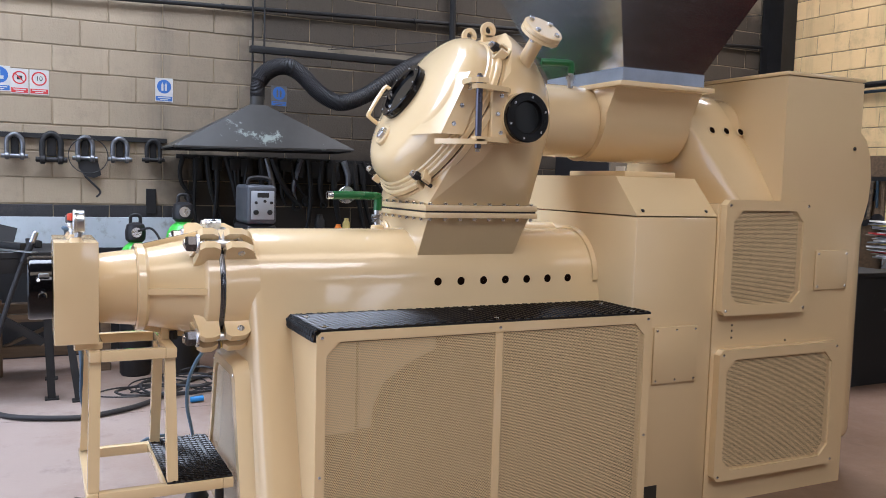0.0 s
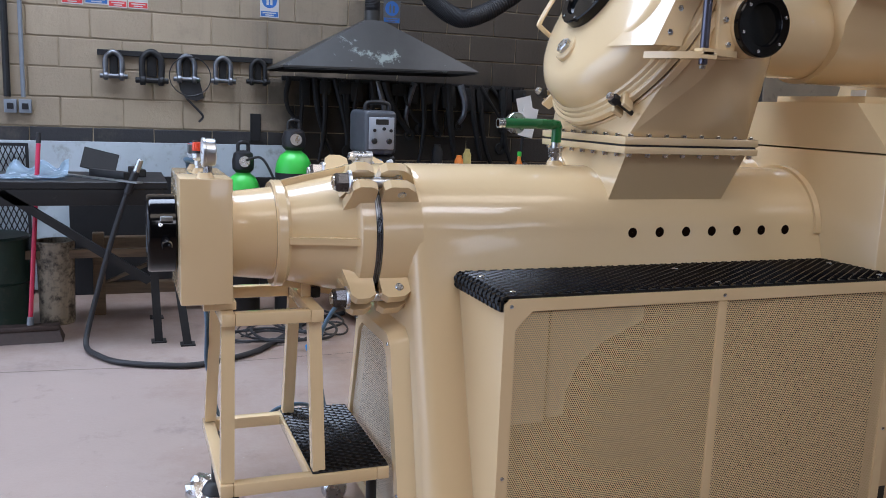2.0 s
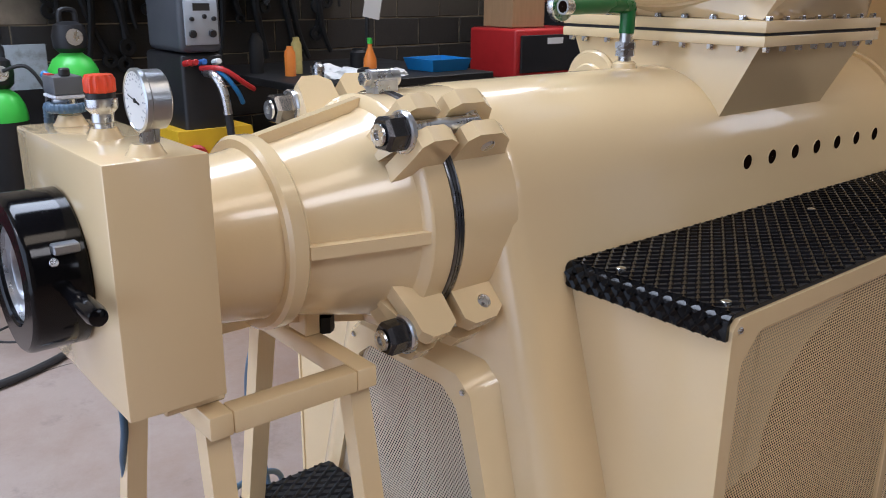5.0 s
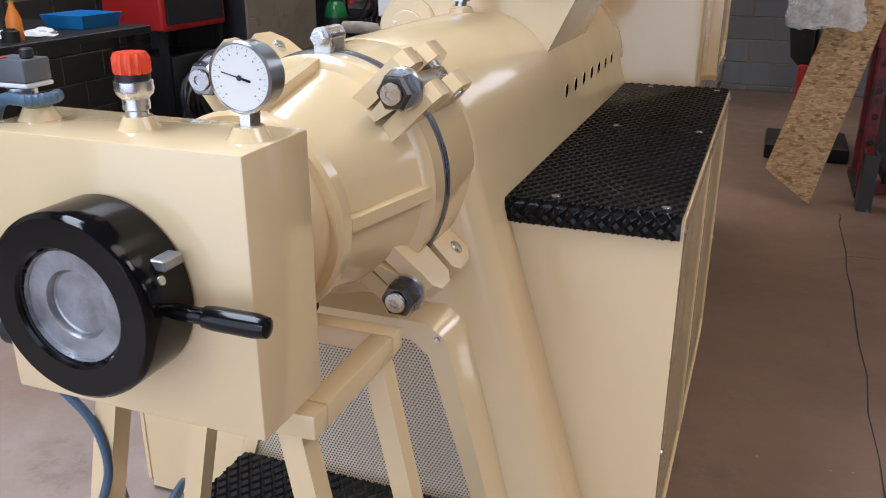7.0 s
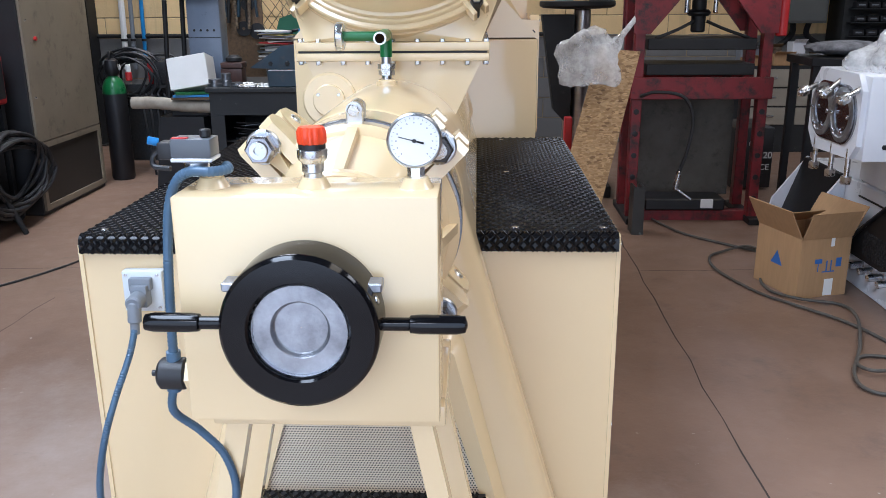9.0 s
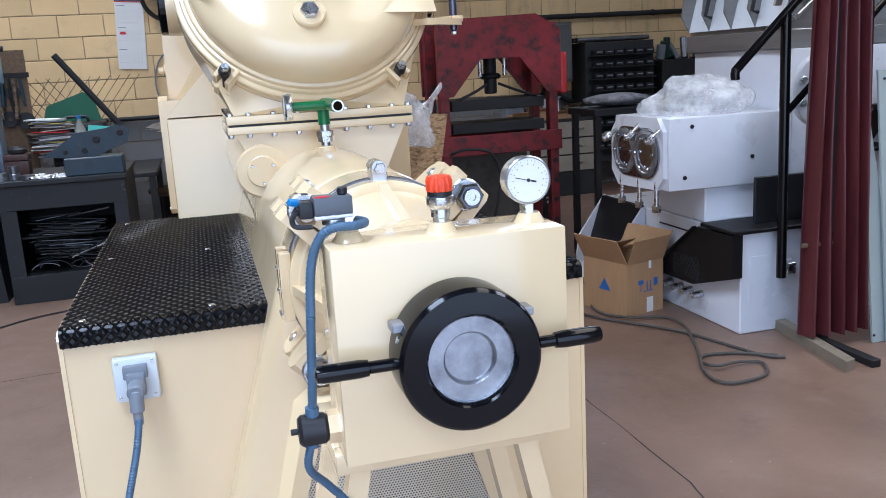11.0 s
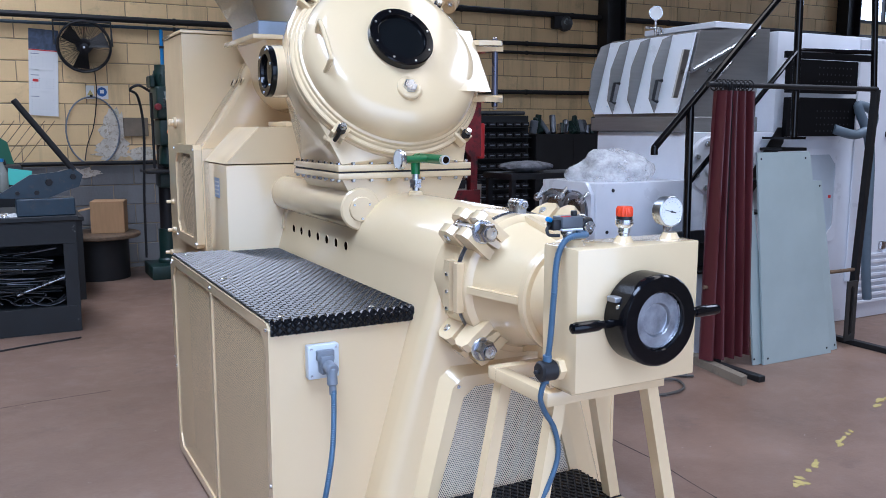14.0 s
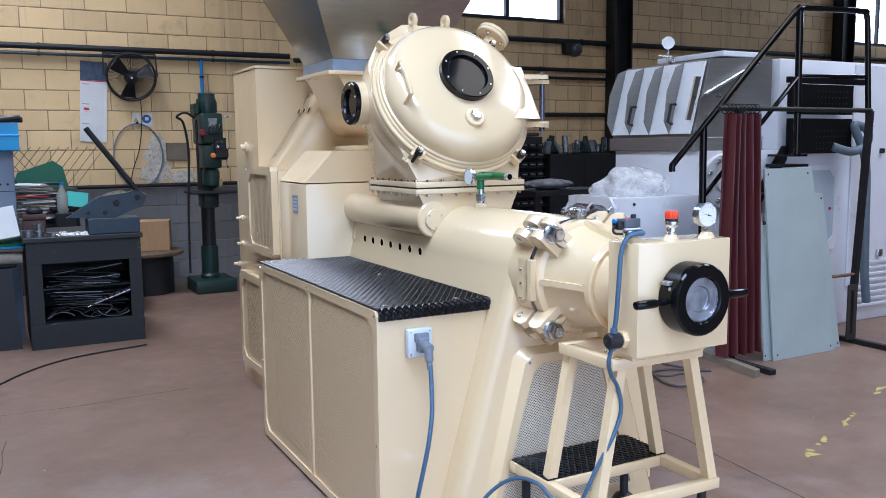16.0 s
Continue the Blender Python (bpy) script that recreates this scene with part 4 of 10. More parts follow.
for i in range(48):
    for j in range(1, 24):
        a, b = 2 * math.pi * i / 48, math.pi * j / 24
        pts.append(SC + Vector((SR * 0.96 * math.sin(b) * math.cos(a), SR * math.sin(b) * math.sin(a), SR * math.cos(b))))
for x in (-0.25, 0.25):
    for y in (1.312, 1.765):
        pts.append(Vector((x, y, 1.305)))
pts = [p for p in pts if (p - DC).dot(DN) < 0.0 or abs(p.z - 1.305) < 1e-6]
bm = B()
for p in pts:
    bm.verts.new(p)
r = bmesh.ops.convex_hull(bm, input=bm.verts)
bmesh.ops.delete(bm, geom=list({g for g in r["geom_interior"] + r["geom_unused"] if isinstance(g, bmesh.types.BMVert)}), context="VERTS")
part("shell", bm, CREAM, vac, angle=14)
# door: rim rings, dished head
part("body_ring", lathe(B(), [(0.30, -0.03), (0.374, -0.03), (0.378, -0.026), (0.378, -0.004), (0.374, 0.0), (0.30, 0.0)], DM, 72, cap=False), CREAM, vac, angle=30)
part("door_seal", lathe(B(), [(0.30, 0.0005), (0.368, 0.0005), (0.368, 0.0055), (0.30, 0.0055)], DM, 72, cap=False), RUBBER, vac, "black rubber door seal")
prof = [(0.30, 0.006), (0.376, 0.006), (0.380, 0.010), (0.380, 0.026), (0.376, 0.030), (0.366, 0.031), (0.364, 0.040), (0.362, 0.042), (0.356, 0.043), (0.354, 0.054), (0.350, 0.057), (0.345, 0.058), (0.344, 0.066)]
for i in range(1, 13):
    a = radians(90 * i / 12 * 0.80)
    prof.append((0.344 - 0.105 * (1 - math.cos(a)), 0.066 + 0.094 * math.sin(a)))
r_e, h_e = prof[-1]
for i in range(1, 11):
    f = 1 - i / 10
    prof.append((max(0.0006, r_e * f), h_e + 0.036 * (1 - f * f)))
door = part("door", lathe(B(), prof, DM, 80, cap=False), CREAM, vac, "dished round door")
DOME_H = h_e + 0.036
# sight glass near the middle of the door
sg_c = DM @ Vector((0.015, 0.002, DOME_H + 0.006))


def sight(parent, at, d, ro, ri, nb=8, h=0.022):
    m = tilted(at, d)
    rg = part("glass_ring", lathe(B(), [(ro, -0.01), (ro, h * 0.8), (ro - 0.004, h), (ri + 0.004, h), (ri, h * 0.7), (ri, -0.03)], m, 48, cap=False), BLACK, parent, "black sight glass ring")
    part("sight_glass", lathe(B(), [(0.0005, h * 0.35), (ri + 0.001, h * 0.35)], m, 40, cap=False), DARKGLASS, rg)
    part("ring_backing", lathe(B(), [(0.0005, -0.012), (ro - 0.002, -0.012)], m, 40, cap=False), DARKGLASS, rg)
    for k in range(nb):
        a = 2 * math.pi * (k + 0.3) / nb
        rr = (ro + ri) / 2 + 0.002
        bolt(rg, m @ Vector((rr * math.cos(a), rr * math.sin(a), h - 0.001)), d, 0.0052, 0.004, STEEL)
    return rg


sight(door, sg_c, DN, 0.123, 0.090)
nut_c = DM @ Vector((0.020, -0.190, 0.143))
part("boss", lathe(B(), [(0.046, -0.02), (0.046, 0.035), (0.042, 0.039), (0.02, 0.039)], tilted(nut_c, DN), 32), CREAM, door)
bolt(door, nut_c + DN * 0.039, DN, 0.026, 0.016, STEEL, "plug")
bolt(door, DM @ Vector((0.0, 0.250, 0.150)), (DN + DU * 0.4), 0.010, 0.008, STEEL, "screw")
# grab handle
hp = [DM @ Vector(q) for q in ((0.300, 0.066, 0.12), (0.305, 0.068, 0.172), (0.306, 0.054, 0.192), (0.300, -0.076, 0.196), (0.300, -0.092, 0.178), (0.300, -0.096, 0.11))]
part("grab_handle", tube(B(), glide(hp, 5), 0.009, 10), CREAM, door)
# hinge: welded pad on the door's shoulder, lugs and a vertical pin
bm = loft(B(), [[(0.12, 1.242, 1.572), (0.240, 1.254, 1.572), (0.366, 1.302, 1.572), (0.370, 1.392, 1.572), (0.12, 1.38, 1.572)], [(0.12, 1.378, 1.810), (0.230, 1.384, 1.810), (0.345, 1.428, 1.810), (0.354, 1.490, 1.790), (0.12, 1.49, 1.790)]])
cheek = part("hinge_cheek", bev(bm, 0.005, 2), CREAM, door, angle=30)
for y, z in ((1.355, 1.610), (1.390, 1.680), (1.424, 1.748)):
    bolt(cheek, (0.3635 - (z - 1.572) * 0.085, y, z), (1, 0, 0.08), 0.010, 0.007, STEEL)
part("door_lug", bev(prism(B(), [(0.30, 1.34), (0.335, 1.290), (0.368, 1.296), (0.462, 1.372), (0.474, 1.395), (0.474, 1.440), (0.425, 1.445), (0.385, 1.395)], "z", 1.534, 1.553), 0.003, 1), CREAM, vac)
part("door_lug", bev(prism(B(), [(0.33, 1.43), (0.36, 1.385), (0.455, 1.375), (0.474, 1.395), (0.472, 1.440), (0.42, 1.445), (0.36, 1.47)], "z", 1.757, 1.776), 0.003, 1), CREAM, vac)
for z in (1.545, 1.735):
    part("body_lug", bev(prism(B(), [(0.36, 1.57), (0.36, 1.46), (0.44, 1.388), (0.474, 1.390), (0.474, 1.430), (0.43, 1.545), (0.39, 1.58)], "z", z, z + 0.018), 0.003, 1), CREAM, vac)
pad = part("lug_pad", bev(box(B(), 0.345, 0.392, 1.500, 1.570, 1.54, 1.756), 0.004, 1), CREAM, vac)
for y, z in ((1.54, 1.584), (1.525, 1.655), (1.54, 1.724)):
    bolt(pad, (0.392, y, z), (1, 0, 0.0), 0.009, 0.006, STEEL)
part("hinge_pin", rod(B(), (0.450, 1.413, 1.518), (0.450, 1.413, 1.784), 0.0125), plain("dark_hinge_pin", (0.12, 0.12, 0.16), 0.3, 0.8, 0.1, 10, 0.05), vac)
for z in (1.516, 1.782):
    bolt(vac, (0.450, 1.413, z), (0, 0, 1 if z > 1.6 else -1), 0.009, 0.010, STEEL)
# side sight glasses on welded tubes
for sgn in (1, -1):
    part("glass_tube", lathe(B(), [(0.097, -0.14), (0.097, 0.0), (0.08, 0.0)], tilted((sgn * 0.405, 1.640, 1.646), (sgn, 0, 0)), 48, cap=False), CREAM, vac)
    sight(vac, (sgn * 0.405, 1.640, 1.646), (sgn, 0, 0), 0.095, 0.060, 6)


# swing clamps round the door
def clamp(ang):
    a = radians(ang)
    rad = Vector((math.cos(a), math.sin(a), 0))
    R3 = DM.to_3x3()
    rw = (R3 @ rad).normalized()
    tw = (R3 @ Vector((-math.sin(a), math.cos(a), 0))).normalized()
    base = DM @ (rad * 0.392)
    cl = part("swing_clamp", rod(B(), base + DN * -0.030, base + DN * 0.075, 0.008), BLACKM, vac, "black swing bolt clamp")
    bolt(cl, base + DN * 0.052, DN, 0.018, 0.022, BLACKM, "nut")
    bolt(cl, base + DN * 0.074, DN, 0.013, 0.014, STEEL, "nut")
    for s in (-1, 1):
        bm = B()
        c = base + tw * (0.020 * s)
        mm = Matrix((( *rw, 0), (*tw, 0), (*DN, 0), (0, 0, 0, 1))).transposed()
        box(bm, -0.035, 0.022, -0.007, 0.007, 0.008, 0.046, 0.002, 1, Matrix.Translation(c) @ mm)
        box(bm, -0.045, 0.020, -0.007, 0.007, -0.055, -0.018, 0.002, 1, Matrix.Translation(c) @ mm)
        part("clamp_lug", bm, CREAM, cl, angle=30)
    part("pivot", rod(B(), base + DN * -0.036 - tw * 0.042, base + DN * -0.036 + tw * 0.042, 0.013), CREAM, cl)


for ang in (-48, 233, 46, 134):
    clamp(ang)
# lifting eyes
for x in (-0.10, 0.068):
    c = Vector((x, 1.650, 2.025))
    bm = ring(B(), c - Vector((0.010, 0, 0)), c + Vector((0.010, 0, 0)), 0.034, 0.014, 28)
    box(bm, x - 0.010, x + 0.010, 1.622, 1.690, 1.950, 2.003)
    part("lifting_eye", bm, CREAM, vac)
# angled stub with a blind flange
sd = Vector((0.50, 0.10, 0.60)).normalized()
s0 = Vector((0.258, 1.700, 1.850))
part("stub_pipe", cyl(B(), s0, s0 + sd * 0.17, 0.030), CREAM, vac)
bm = lathe(B(), [(0.078, 0), (0.082, 0.003), (0.082, 0.015), (0.079, 0.017), (0.079, 0.019), (0.082, 0.021), (0.082, 0.035), (0.078, 0.038)], tilted(s0 + sd * 0.155, sd), 36)
blind = part("blind_flange", bm, CREAM, vac)
m = tilted(s0 + sd * 0.155, sd)
for k in range(4):
    a = math.pi / 2 * k + 0.5
    bolt(blind, m @ Vector((0.060 * math.cos(a), 0.060 * math.sin(a), 0.038)), sd, 0.011, 0.010, STEEL)
    bolt(blind, m @ Vector((0.060 * math.cos(a), 0.060 * math.sin(a), 0.0)), -sd, 0.011, 0.012, STEEL)

# ---- cone, clamps and die head ----
NUTSTEEL = plain("bright_steel_nut", (0.32, 0.32, 0.34), 0.2, 1.0, 0.15, 20.0, 0.05)
# clamp nuts on the east side are drawn darker than the west ones
DARKERNUT = plain("darker_steel_nut", (0.10, 0.10, 0.11), 0.25, 0.9, 0.15, 20.0, 0.05)
cone = thing("extruder_cone", (0, 0.4, ZA), "cream cast cone between barrel and die box with bolted clamps", "machine part")
part("cone_shell", lathe(B(), [(0.116, 0.0), (0.122, 0.008), (0.136, 0.13), (0.142, 0.145)], tilted((0, 0.128, ZA), (0, 1, 0)), 64, cap=False), CREAM, cone)
part("stiffener_ring", ring(B(), (0, 0.264, ZA), (0, 0.299, ZA), 0.158, 0.10, 64, 0.006), CREAM, cone)
part("rear_cone", lathe(B(), [(0.148, 0.0), (0.142, 0.008), (0.178, 0.170), (0.186, 0.186), (0.202, 0.192), (0.206, 0.197), (0.206, 0.237), (0.10, 0.237)], tilted((0, 0.298, ZA), (0, 1, 0)), 72, cap=False), CREAM, cone)
for k in range(4):
    a = math.pi / 2 * k
    rd, tg = Vector((math.cos(a), 0, math.sin(a))), Vector((-math.sin(a), 0, math.cos(a)))
    o = Vector((0, 0, ZA))
    ring_pts = []
    for s in (-0.010, 0.010):
        ring_pts.append([o + rd * 0.13 + tg * s + Vector((0, 0.29, 0)), o + rd * 0.157 + tg * s + Vector((0, 0.297, 0)), o + rd * 0.203 + tg * s + Vector((0, 0.497, 0)), o + rd * 0.16 + tg * s + Vector((0, 0.497, 0))])
    part("rib", bev(loft(B(), ring_pts), 0.003, 2), CREAM, cone)
for k in range(4):
    a = math.pi / 4 + math.pi / 2 * k
    rd, tg = Vector((math.cos(a), 0, math.sin(a))), Vector((-math.sin(a), 0, math.cos(a)))
    mm = Matrix(((*tg, 0), (0, 1, 0, 0), (*rd, 0), (0, 0, 0, 1))).transposed()
    mm.translation = Vector((0, 0, ZA))
    cl = part("clamp_bolt", rod(B(), mm @ Vector((0, 0.420, 0.236)), mm @ Vector((0, 0.612, 0.236)), 0.015), STEEL, cone, "steel clamp bolt")
    for s in (-1, 1):
        t = B()
        prism(t, [(0.448, 0.165), (0.460, 0.228), (0.462, 0.256), (0.478, 0.270), (0.512, 0.270), (0.534, 0.256), (0.534, 0.18)], "x", s * 0.017, s * 0.046)
        t.transform(mm)
        part("front_lug", bev(t, 0.004, 2), CREAM, cl)
    t = loft(B(), [[Vector((-0.016, 0.458, 0.222)), Vector((0.016, 0.458, 0.222)), Vector((0.006, 0.440, 0.168)), Vector((-0.006, 0.440, 0.168))], [Vector((-0.016, 0.50, 0.222)), Vector((0.016, 0.50, 0.222)), Vector((0.016, 0.50, 0.165)), Vector((-0.016, 0.50, 0.165))]])
    t.transform(mm)
    part("gusset", bev(t, 0.003, 1), CREAM, cl)
    for s in (-1, 1):
        t = B()
        prism(t, [(0.553, 0.18), (0.553, 0.256), (0.570, 0.270), (0.618, 0.268), (0.650, 0.246), (0.672, 0.195)], "x", s * 0.017, s * 0.046)
        t.transform(mm)
        part("rear_lug", bev(t, 0.004, 2), CREAM, cl)
    part("pivot_pin", rod(B(), mm @ Vector((-0.050, 0.608, 0.236)), mm @ Vector((0.050, 0.608, 0.236)), 0.013), STEEL, cl)
    part("washer", lathe(B(), [(0.034, 0), (0.034, 0.007), (0.031, 0.010)], tilted(mm @ Vector((0, 0.4635, 0.236)), (0, -1, 0)), 28), STEEL, cl)
    bolt(cl, mm @ Vector((0, 0.454, 0.236)), (0, -1, 0), 0.029, 0.036, NUTSTEEL if rd.x < 0 else DARKERNUT, "nut")
    part("bolt_end", lathe(B(), [(0.0175, 0), (0.0165, 0.004), (0.008, 0.004), (0.007, -0.004), (0.0005, -0.004)], tilted(mm @ Vector((0, 0.4155, 0.236)), (0, -1, 0)), 20), STEEL, cl)
    part("bolt_socket", lathe(B(), [(0.0005, -0.003), (0.0072, -0.003)], tilted(mm @ Vector((0, 0.4155, 0.236)), (0, -1, 0)), 12, cap=False), HOLE, cl)
# zinc catch on top of the joint, drain plug below
bm = box(B(), -0.017, 0.017, 0.518, 0.566, ZA + 0.200, ZA + 0.230, 0.003, 1)
cyl(bm, (0, 0.512, ZA + 0.230), (0, 0.572, ZA + 0.230), 0.016)
catch = part("catch", bm, STEEL, cone)
bolt(catch, (0, 0.512, ZA + 0.230), (0, -1, 0), 0.013, 0.012, STEEL)
bolt(cone, (0.02, 0.40, ZA - 0.165), (0, 0, -1), 0.016, 0.03, DARKSTEEL, "drain_plug")
# earth strap plate
bm = box(B(), -0.222, -0.198, 0.508, 0.532, 0.915, 1.06, 0.002, 1)
sideplate = part("hinge_plate", bm, CREAM, cone)
sideplate = part("hinge_plate", bev(prism(B(), [(0.555, 0.915), (0.575, 0.90), (0.592, 0.93), (0.596, 1.0), (0.585, 1.06), (0.555, 1.06)], "x", -0.222, -0.200), 0.003, 1), CREAM, cone)
for z in (0.92, 0.97, 1.02):
    bolt(sideplate, (-0.222, 0.568, z), (-1, 0, 0), 0.006, 0.004, STEEL)

die = thing("extrusion_die", (0, 0.07, 0.82), "cream die box with a black ring handwheel and fittings on top", "die box")
part("die_box", bev(box(B(), -0.186, 0.186, 0.0, 0.137, 0.819, 1.161), 0.0035, 2), CREAM, die)
WZ = 0.991
fwd = (0, -1, 0)
wm = tilted((0, 0, WZ), fwd)
wheel = part("handwheel", lathe(B(), [(0.106, 0.0), (0.110, 0.004), (0.110, 0.068), (0.1085, 0.074), (0.104, 0.078), (0.072, 0.078), (0.069, 0.075), (0.068, 0.045)], wm, 72, cap=False), BLACK, die, "thick black gloss clamping ring")
part("steel_edge", lathe(B(), [(0.069, 0.068), (0.066, 0.070), (0.0655, 0.060)], wm, 60, cap=False), STEEL, wheel)
face = part("die_plate", lathe(B(), [(0.0675, 0.058), (0.0655, 0.064), (0.0415, 0.064), (0.0400, 0.0625), (0.0385, 0.056), (0.0365, 0.0545), (0.0005, 0.0545)], wm, 60, cap=False), ALU, wheel, "matt aluminium die plate")
part("latch_slot", box(B(), 0.085, 0.1105, -0.045, -0.012, WZ + 0.047, WZ + 0.060, 0.002, 1, Matrix()), ALU, wheel, "grey steel latch")
part("latch_slot", box(B(), -0.1105, -0.085, -0.045, -0.012, WZ + 0.047, WZ + 0.060, 0.002, 1), ALU, wheel)
for s in (1, -1):
    bm = lathe(B(), [(0.0095, 0), (0.0095, 0.04), (0.0125, 0.042), (0.0138, 0.055), (0.0138, 0.106), (0.0115, 0.118), (0.004, 0.121)], tilted((s * 0.106, -0.034, WZ - 0.002), (s, 0, 0.0)), 20)
    part("grip", bm, BLACK, wheel, "black plastic grip")
for k in (20, 160):
    a = radians(k)
    bolt(wheel, (0.109 * math.cos(a), -0.045, WZ + 0.109 * math.sin(a)), (math.cos(a), 0, math.sin(a)), 0.006, 0.003, STEEL, "screw", 12)
# fittings on the top of the box
part("socket", lathe(B(), [(0.026, 0), (0.022, 0.006), (0.017, 0.016), (0.014, 0.016)], Matrix.Translation((0.152, 0.068, 1.160)), 24), CREAM, die)
part("socket", lathe(B(), [(0.026, 0), (0.022, 0.006), (0.017, 0.016), (0.014, 0.016)], Matrix.Translation((0.003, 0.068, 1.160)), 24), CREAM, die)
part("socket", lathe(B(), [(0.026, 0), (0.022, 0.006), (0.017, 0.016), (0.014, 0.016)], Matrix.Translation((-0.146, 0.068, 1.160)), 24), CREAM, die)

gauge = thing("dial_thermometer", (0.152, 0.068, 1.176), "round steel dial thermometer with a white face", "thermometer")
part("stem", cyl(B(), (0.151, 0.074, 1.174), (0.151, 0.076, 1.196), 0.0125, seg=6), STEEL, gauge, angle=25)
gc = (0.150, 0.096, 1.2285)
part("case", lathe(B(), [(0.033, 0), (0.037, 0.003), (0.0375, 0.026), (0.0395, 0.028), (0.0395, 0.034), (0.037, 0.036), (0.0355, 0.0335)], tilted(gc, fwd), 48), GREYSTEEL, gauge)
dial = part("dial", lathe(B(), [(0.0355, 0.0), (0.0355, 0.0012)], tilted((gc[0], gc[1] - 0.0335, gc[2]), fwd), 40), WHITE, gauge)
bm = B()
for k in range(25):
    a = radians(225 - 270 * k / 24)
    big = k % 2 == 0
    mmm = Matrix.Translation((gc[0], gc[1] - 0.0349, gc[2])) @ Matrix.Rotation(-a + math.pi / 2, 4, "Y")
    box(bm, -0.0003, 0.0003, -0.0002, 0.0002, 0.0300 if big else 0.0312, 0.0332, m=mmm)
    if big:
        box(bm, -0.0009, 0.0009, -0.0002, 0.0002, 0.0250, 0.0268, m=mmm)
tagged(part("scale_marks", bm, INK, dial, angle=0), kind="stuff")
bm = B()
mmm = Matrix.Translation((gc[0], gc[1] - 0.0353, gc[2])) @ Matrix.Rotation(radians(-76), 4, "Y")
box(bm, -0.0006, 0.0006, -0.0002, 0.0002, -0.014, 0.023, m=mmm)
box(bm, -0.0014, 0.0014, -0.0002, 0.0002, -0.014, -0.004, m=mmm)
cyl(bm, (gc[0], gc[1] - 0.0350, gc[2]), (gc[0], gc[1] - 0.0362, gc[2]), 0.003)
part("needle", bm, SIGNBLACK, dial, angle=0)

cap = thing("relief_valve", (0.003, 0.068, 1.176), "steel relief valve with a red knob", "valve")
part("valve_body", lathe(B(), [(0.013, 0), (0.013, 0.008), (0.0155, 0.010), (0.0155, 0.022), (0.021, 0.028), (0.022, 0.032), (0.022, 0.042), (0.017, 0.044)], Matrix.Translation((0.003, 0.068, 1.174)), 24), STEEL, cap)
part("band", lathe(B(), [(0.0195, 0), (0.0195, 0.007)], Matrix.Translation((0.003, 0.068, 1.217)), 24), BLACKM, cap)
def fluted(r, z):
    return [(0.003 + (r if k % 4 < 2 else r - 0.0018) * math.cos(2 * math.pi * k / 48), 0.068 + (r if k % 4 < 2 else r - 0.0018) * math.sin(2 * math.pi * k / 48), z) for k in range(48)]


bm = loft(B(), [fluted(0.0195, 1.224), fluted(0.0212, 1.226), fluted(0.0212, 1.242), fluted(0.0180, 1.248)])
part("knob", bm, REDCAP, cap)

sens = thing("pressure_sensor", (-0.146, 0.068, 1.176), "grey box pressure sensor with a blue cable gland", "sensor")
part("gland", lathe(B(), [(0.013, 0), (0.013, 0.010), (0.018, 0.012), (0.018, 0.020)], Matrix.Translation((-0.146, 0.068, 1.174)), 20), STEEL, sens)

part("housing", bev(box(B(), -0.176, -0.118, 0.048, 0.090, 1.202, 1.229), 0.002, 2), plain("slate_grey_enamel", (0.10, 0.11, 0.125), 0.4, 0, 0.08, 10, 0.05), sens)
part("housing_foot", bev(box(B(), -0.177, -0.117, 0.047, 0.091, 1.196, 1.2015), 0.0015, 1), PALEWHITE, sens)
part("top_label", box(B(), -0.174, -0.152, 0.050, 0.060, 1.229, 1.2305), SIGNRED, sens, "red label on top")
part("blue_plug", rod(B(), (-0.198, 0.066, 1.222), (-0.212, 0.060, 1.226), 0.006), BLUEPLASTIC, sens)
part("head", bev(box(B(), -0.198, -0.176, 0.054, 0.084, 1.198, 1.223), 0.003, 2), BLACKM, sens)
part("cable_knob", rod(B(), (-0.130, 0.068, 1.229), (-0.130, 0.068, 1.241), 0.008), BLACKM, sens)
part("cable_tail", tube(B(), glide([(-0.198, 0.068, 1.210), (-0.208, 0.066, 1.200), (-0.205, 0.06, 1.188), (-0.180, 0.055, 1.186)], 6), 0.004, 8), BLACKM, sens)

sens.matrix_basis = Matrix.Translation((-0.020, 0.0, 0.004)) @ sens.matrix_basis

# black plug on the flank of the die box, and its ribbed conduit
gland = thing("conduit_plug", (-0.186, 0.03, 0.87), "black cable plug screwed into the flank of the die box", "cable plug")
part("cream_nut", cyl(B(), (-0.186, 0.058, 0.868), (-0.204, 0.058, 0.868), 0.027, seg=6), CREAM, gland, angle=20)
bm = rod(B(), (-0.204, 0.058, 0.868), (-0.250, 0.058, 0.868), 0.025)
rod(bm, (-0.250, 0.058, 0.868), (-0.262, 0.058, 0.868), 0.005)
part("plug_body", bm, BLACKM, gland)
cond = thing("ribbed_conduit", (-0.2, 0.04, 0.9), "blue-grey ribbed conduit hanging along the die box", "cable")


def ribbed(line, r, pitch=0.006):
    pts, rad = [], []
    for a, b in zip(line, line[1:]):
        n = max(1, int((b - a).length / (pitch / 2)))
        for k in range(n):
            pts.append(a.lerp(b, k / n))
    rad = [r * (1.0 if k % 2 else 0.87) for k in range(len(pts))]
    return tube(B(), pts, r, 10, False, rad)


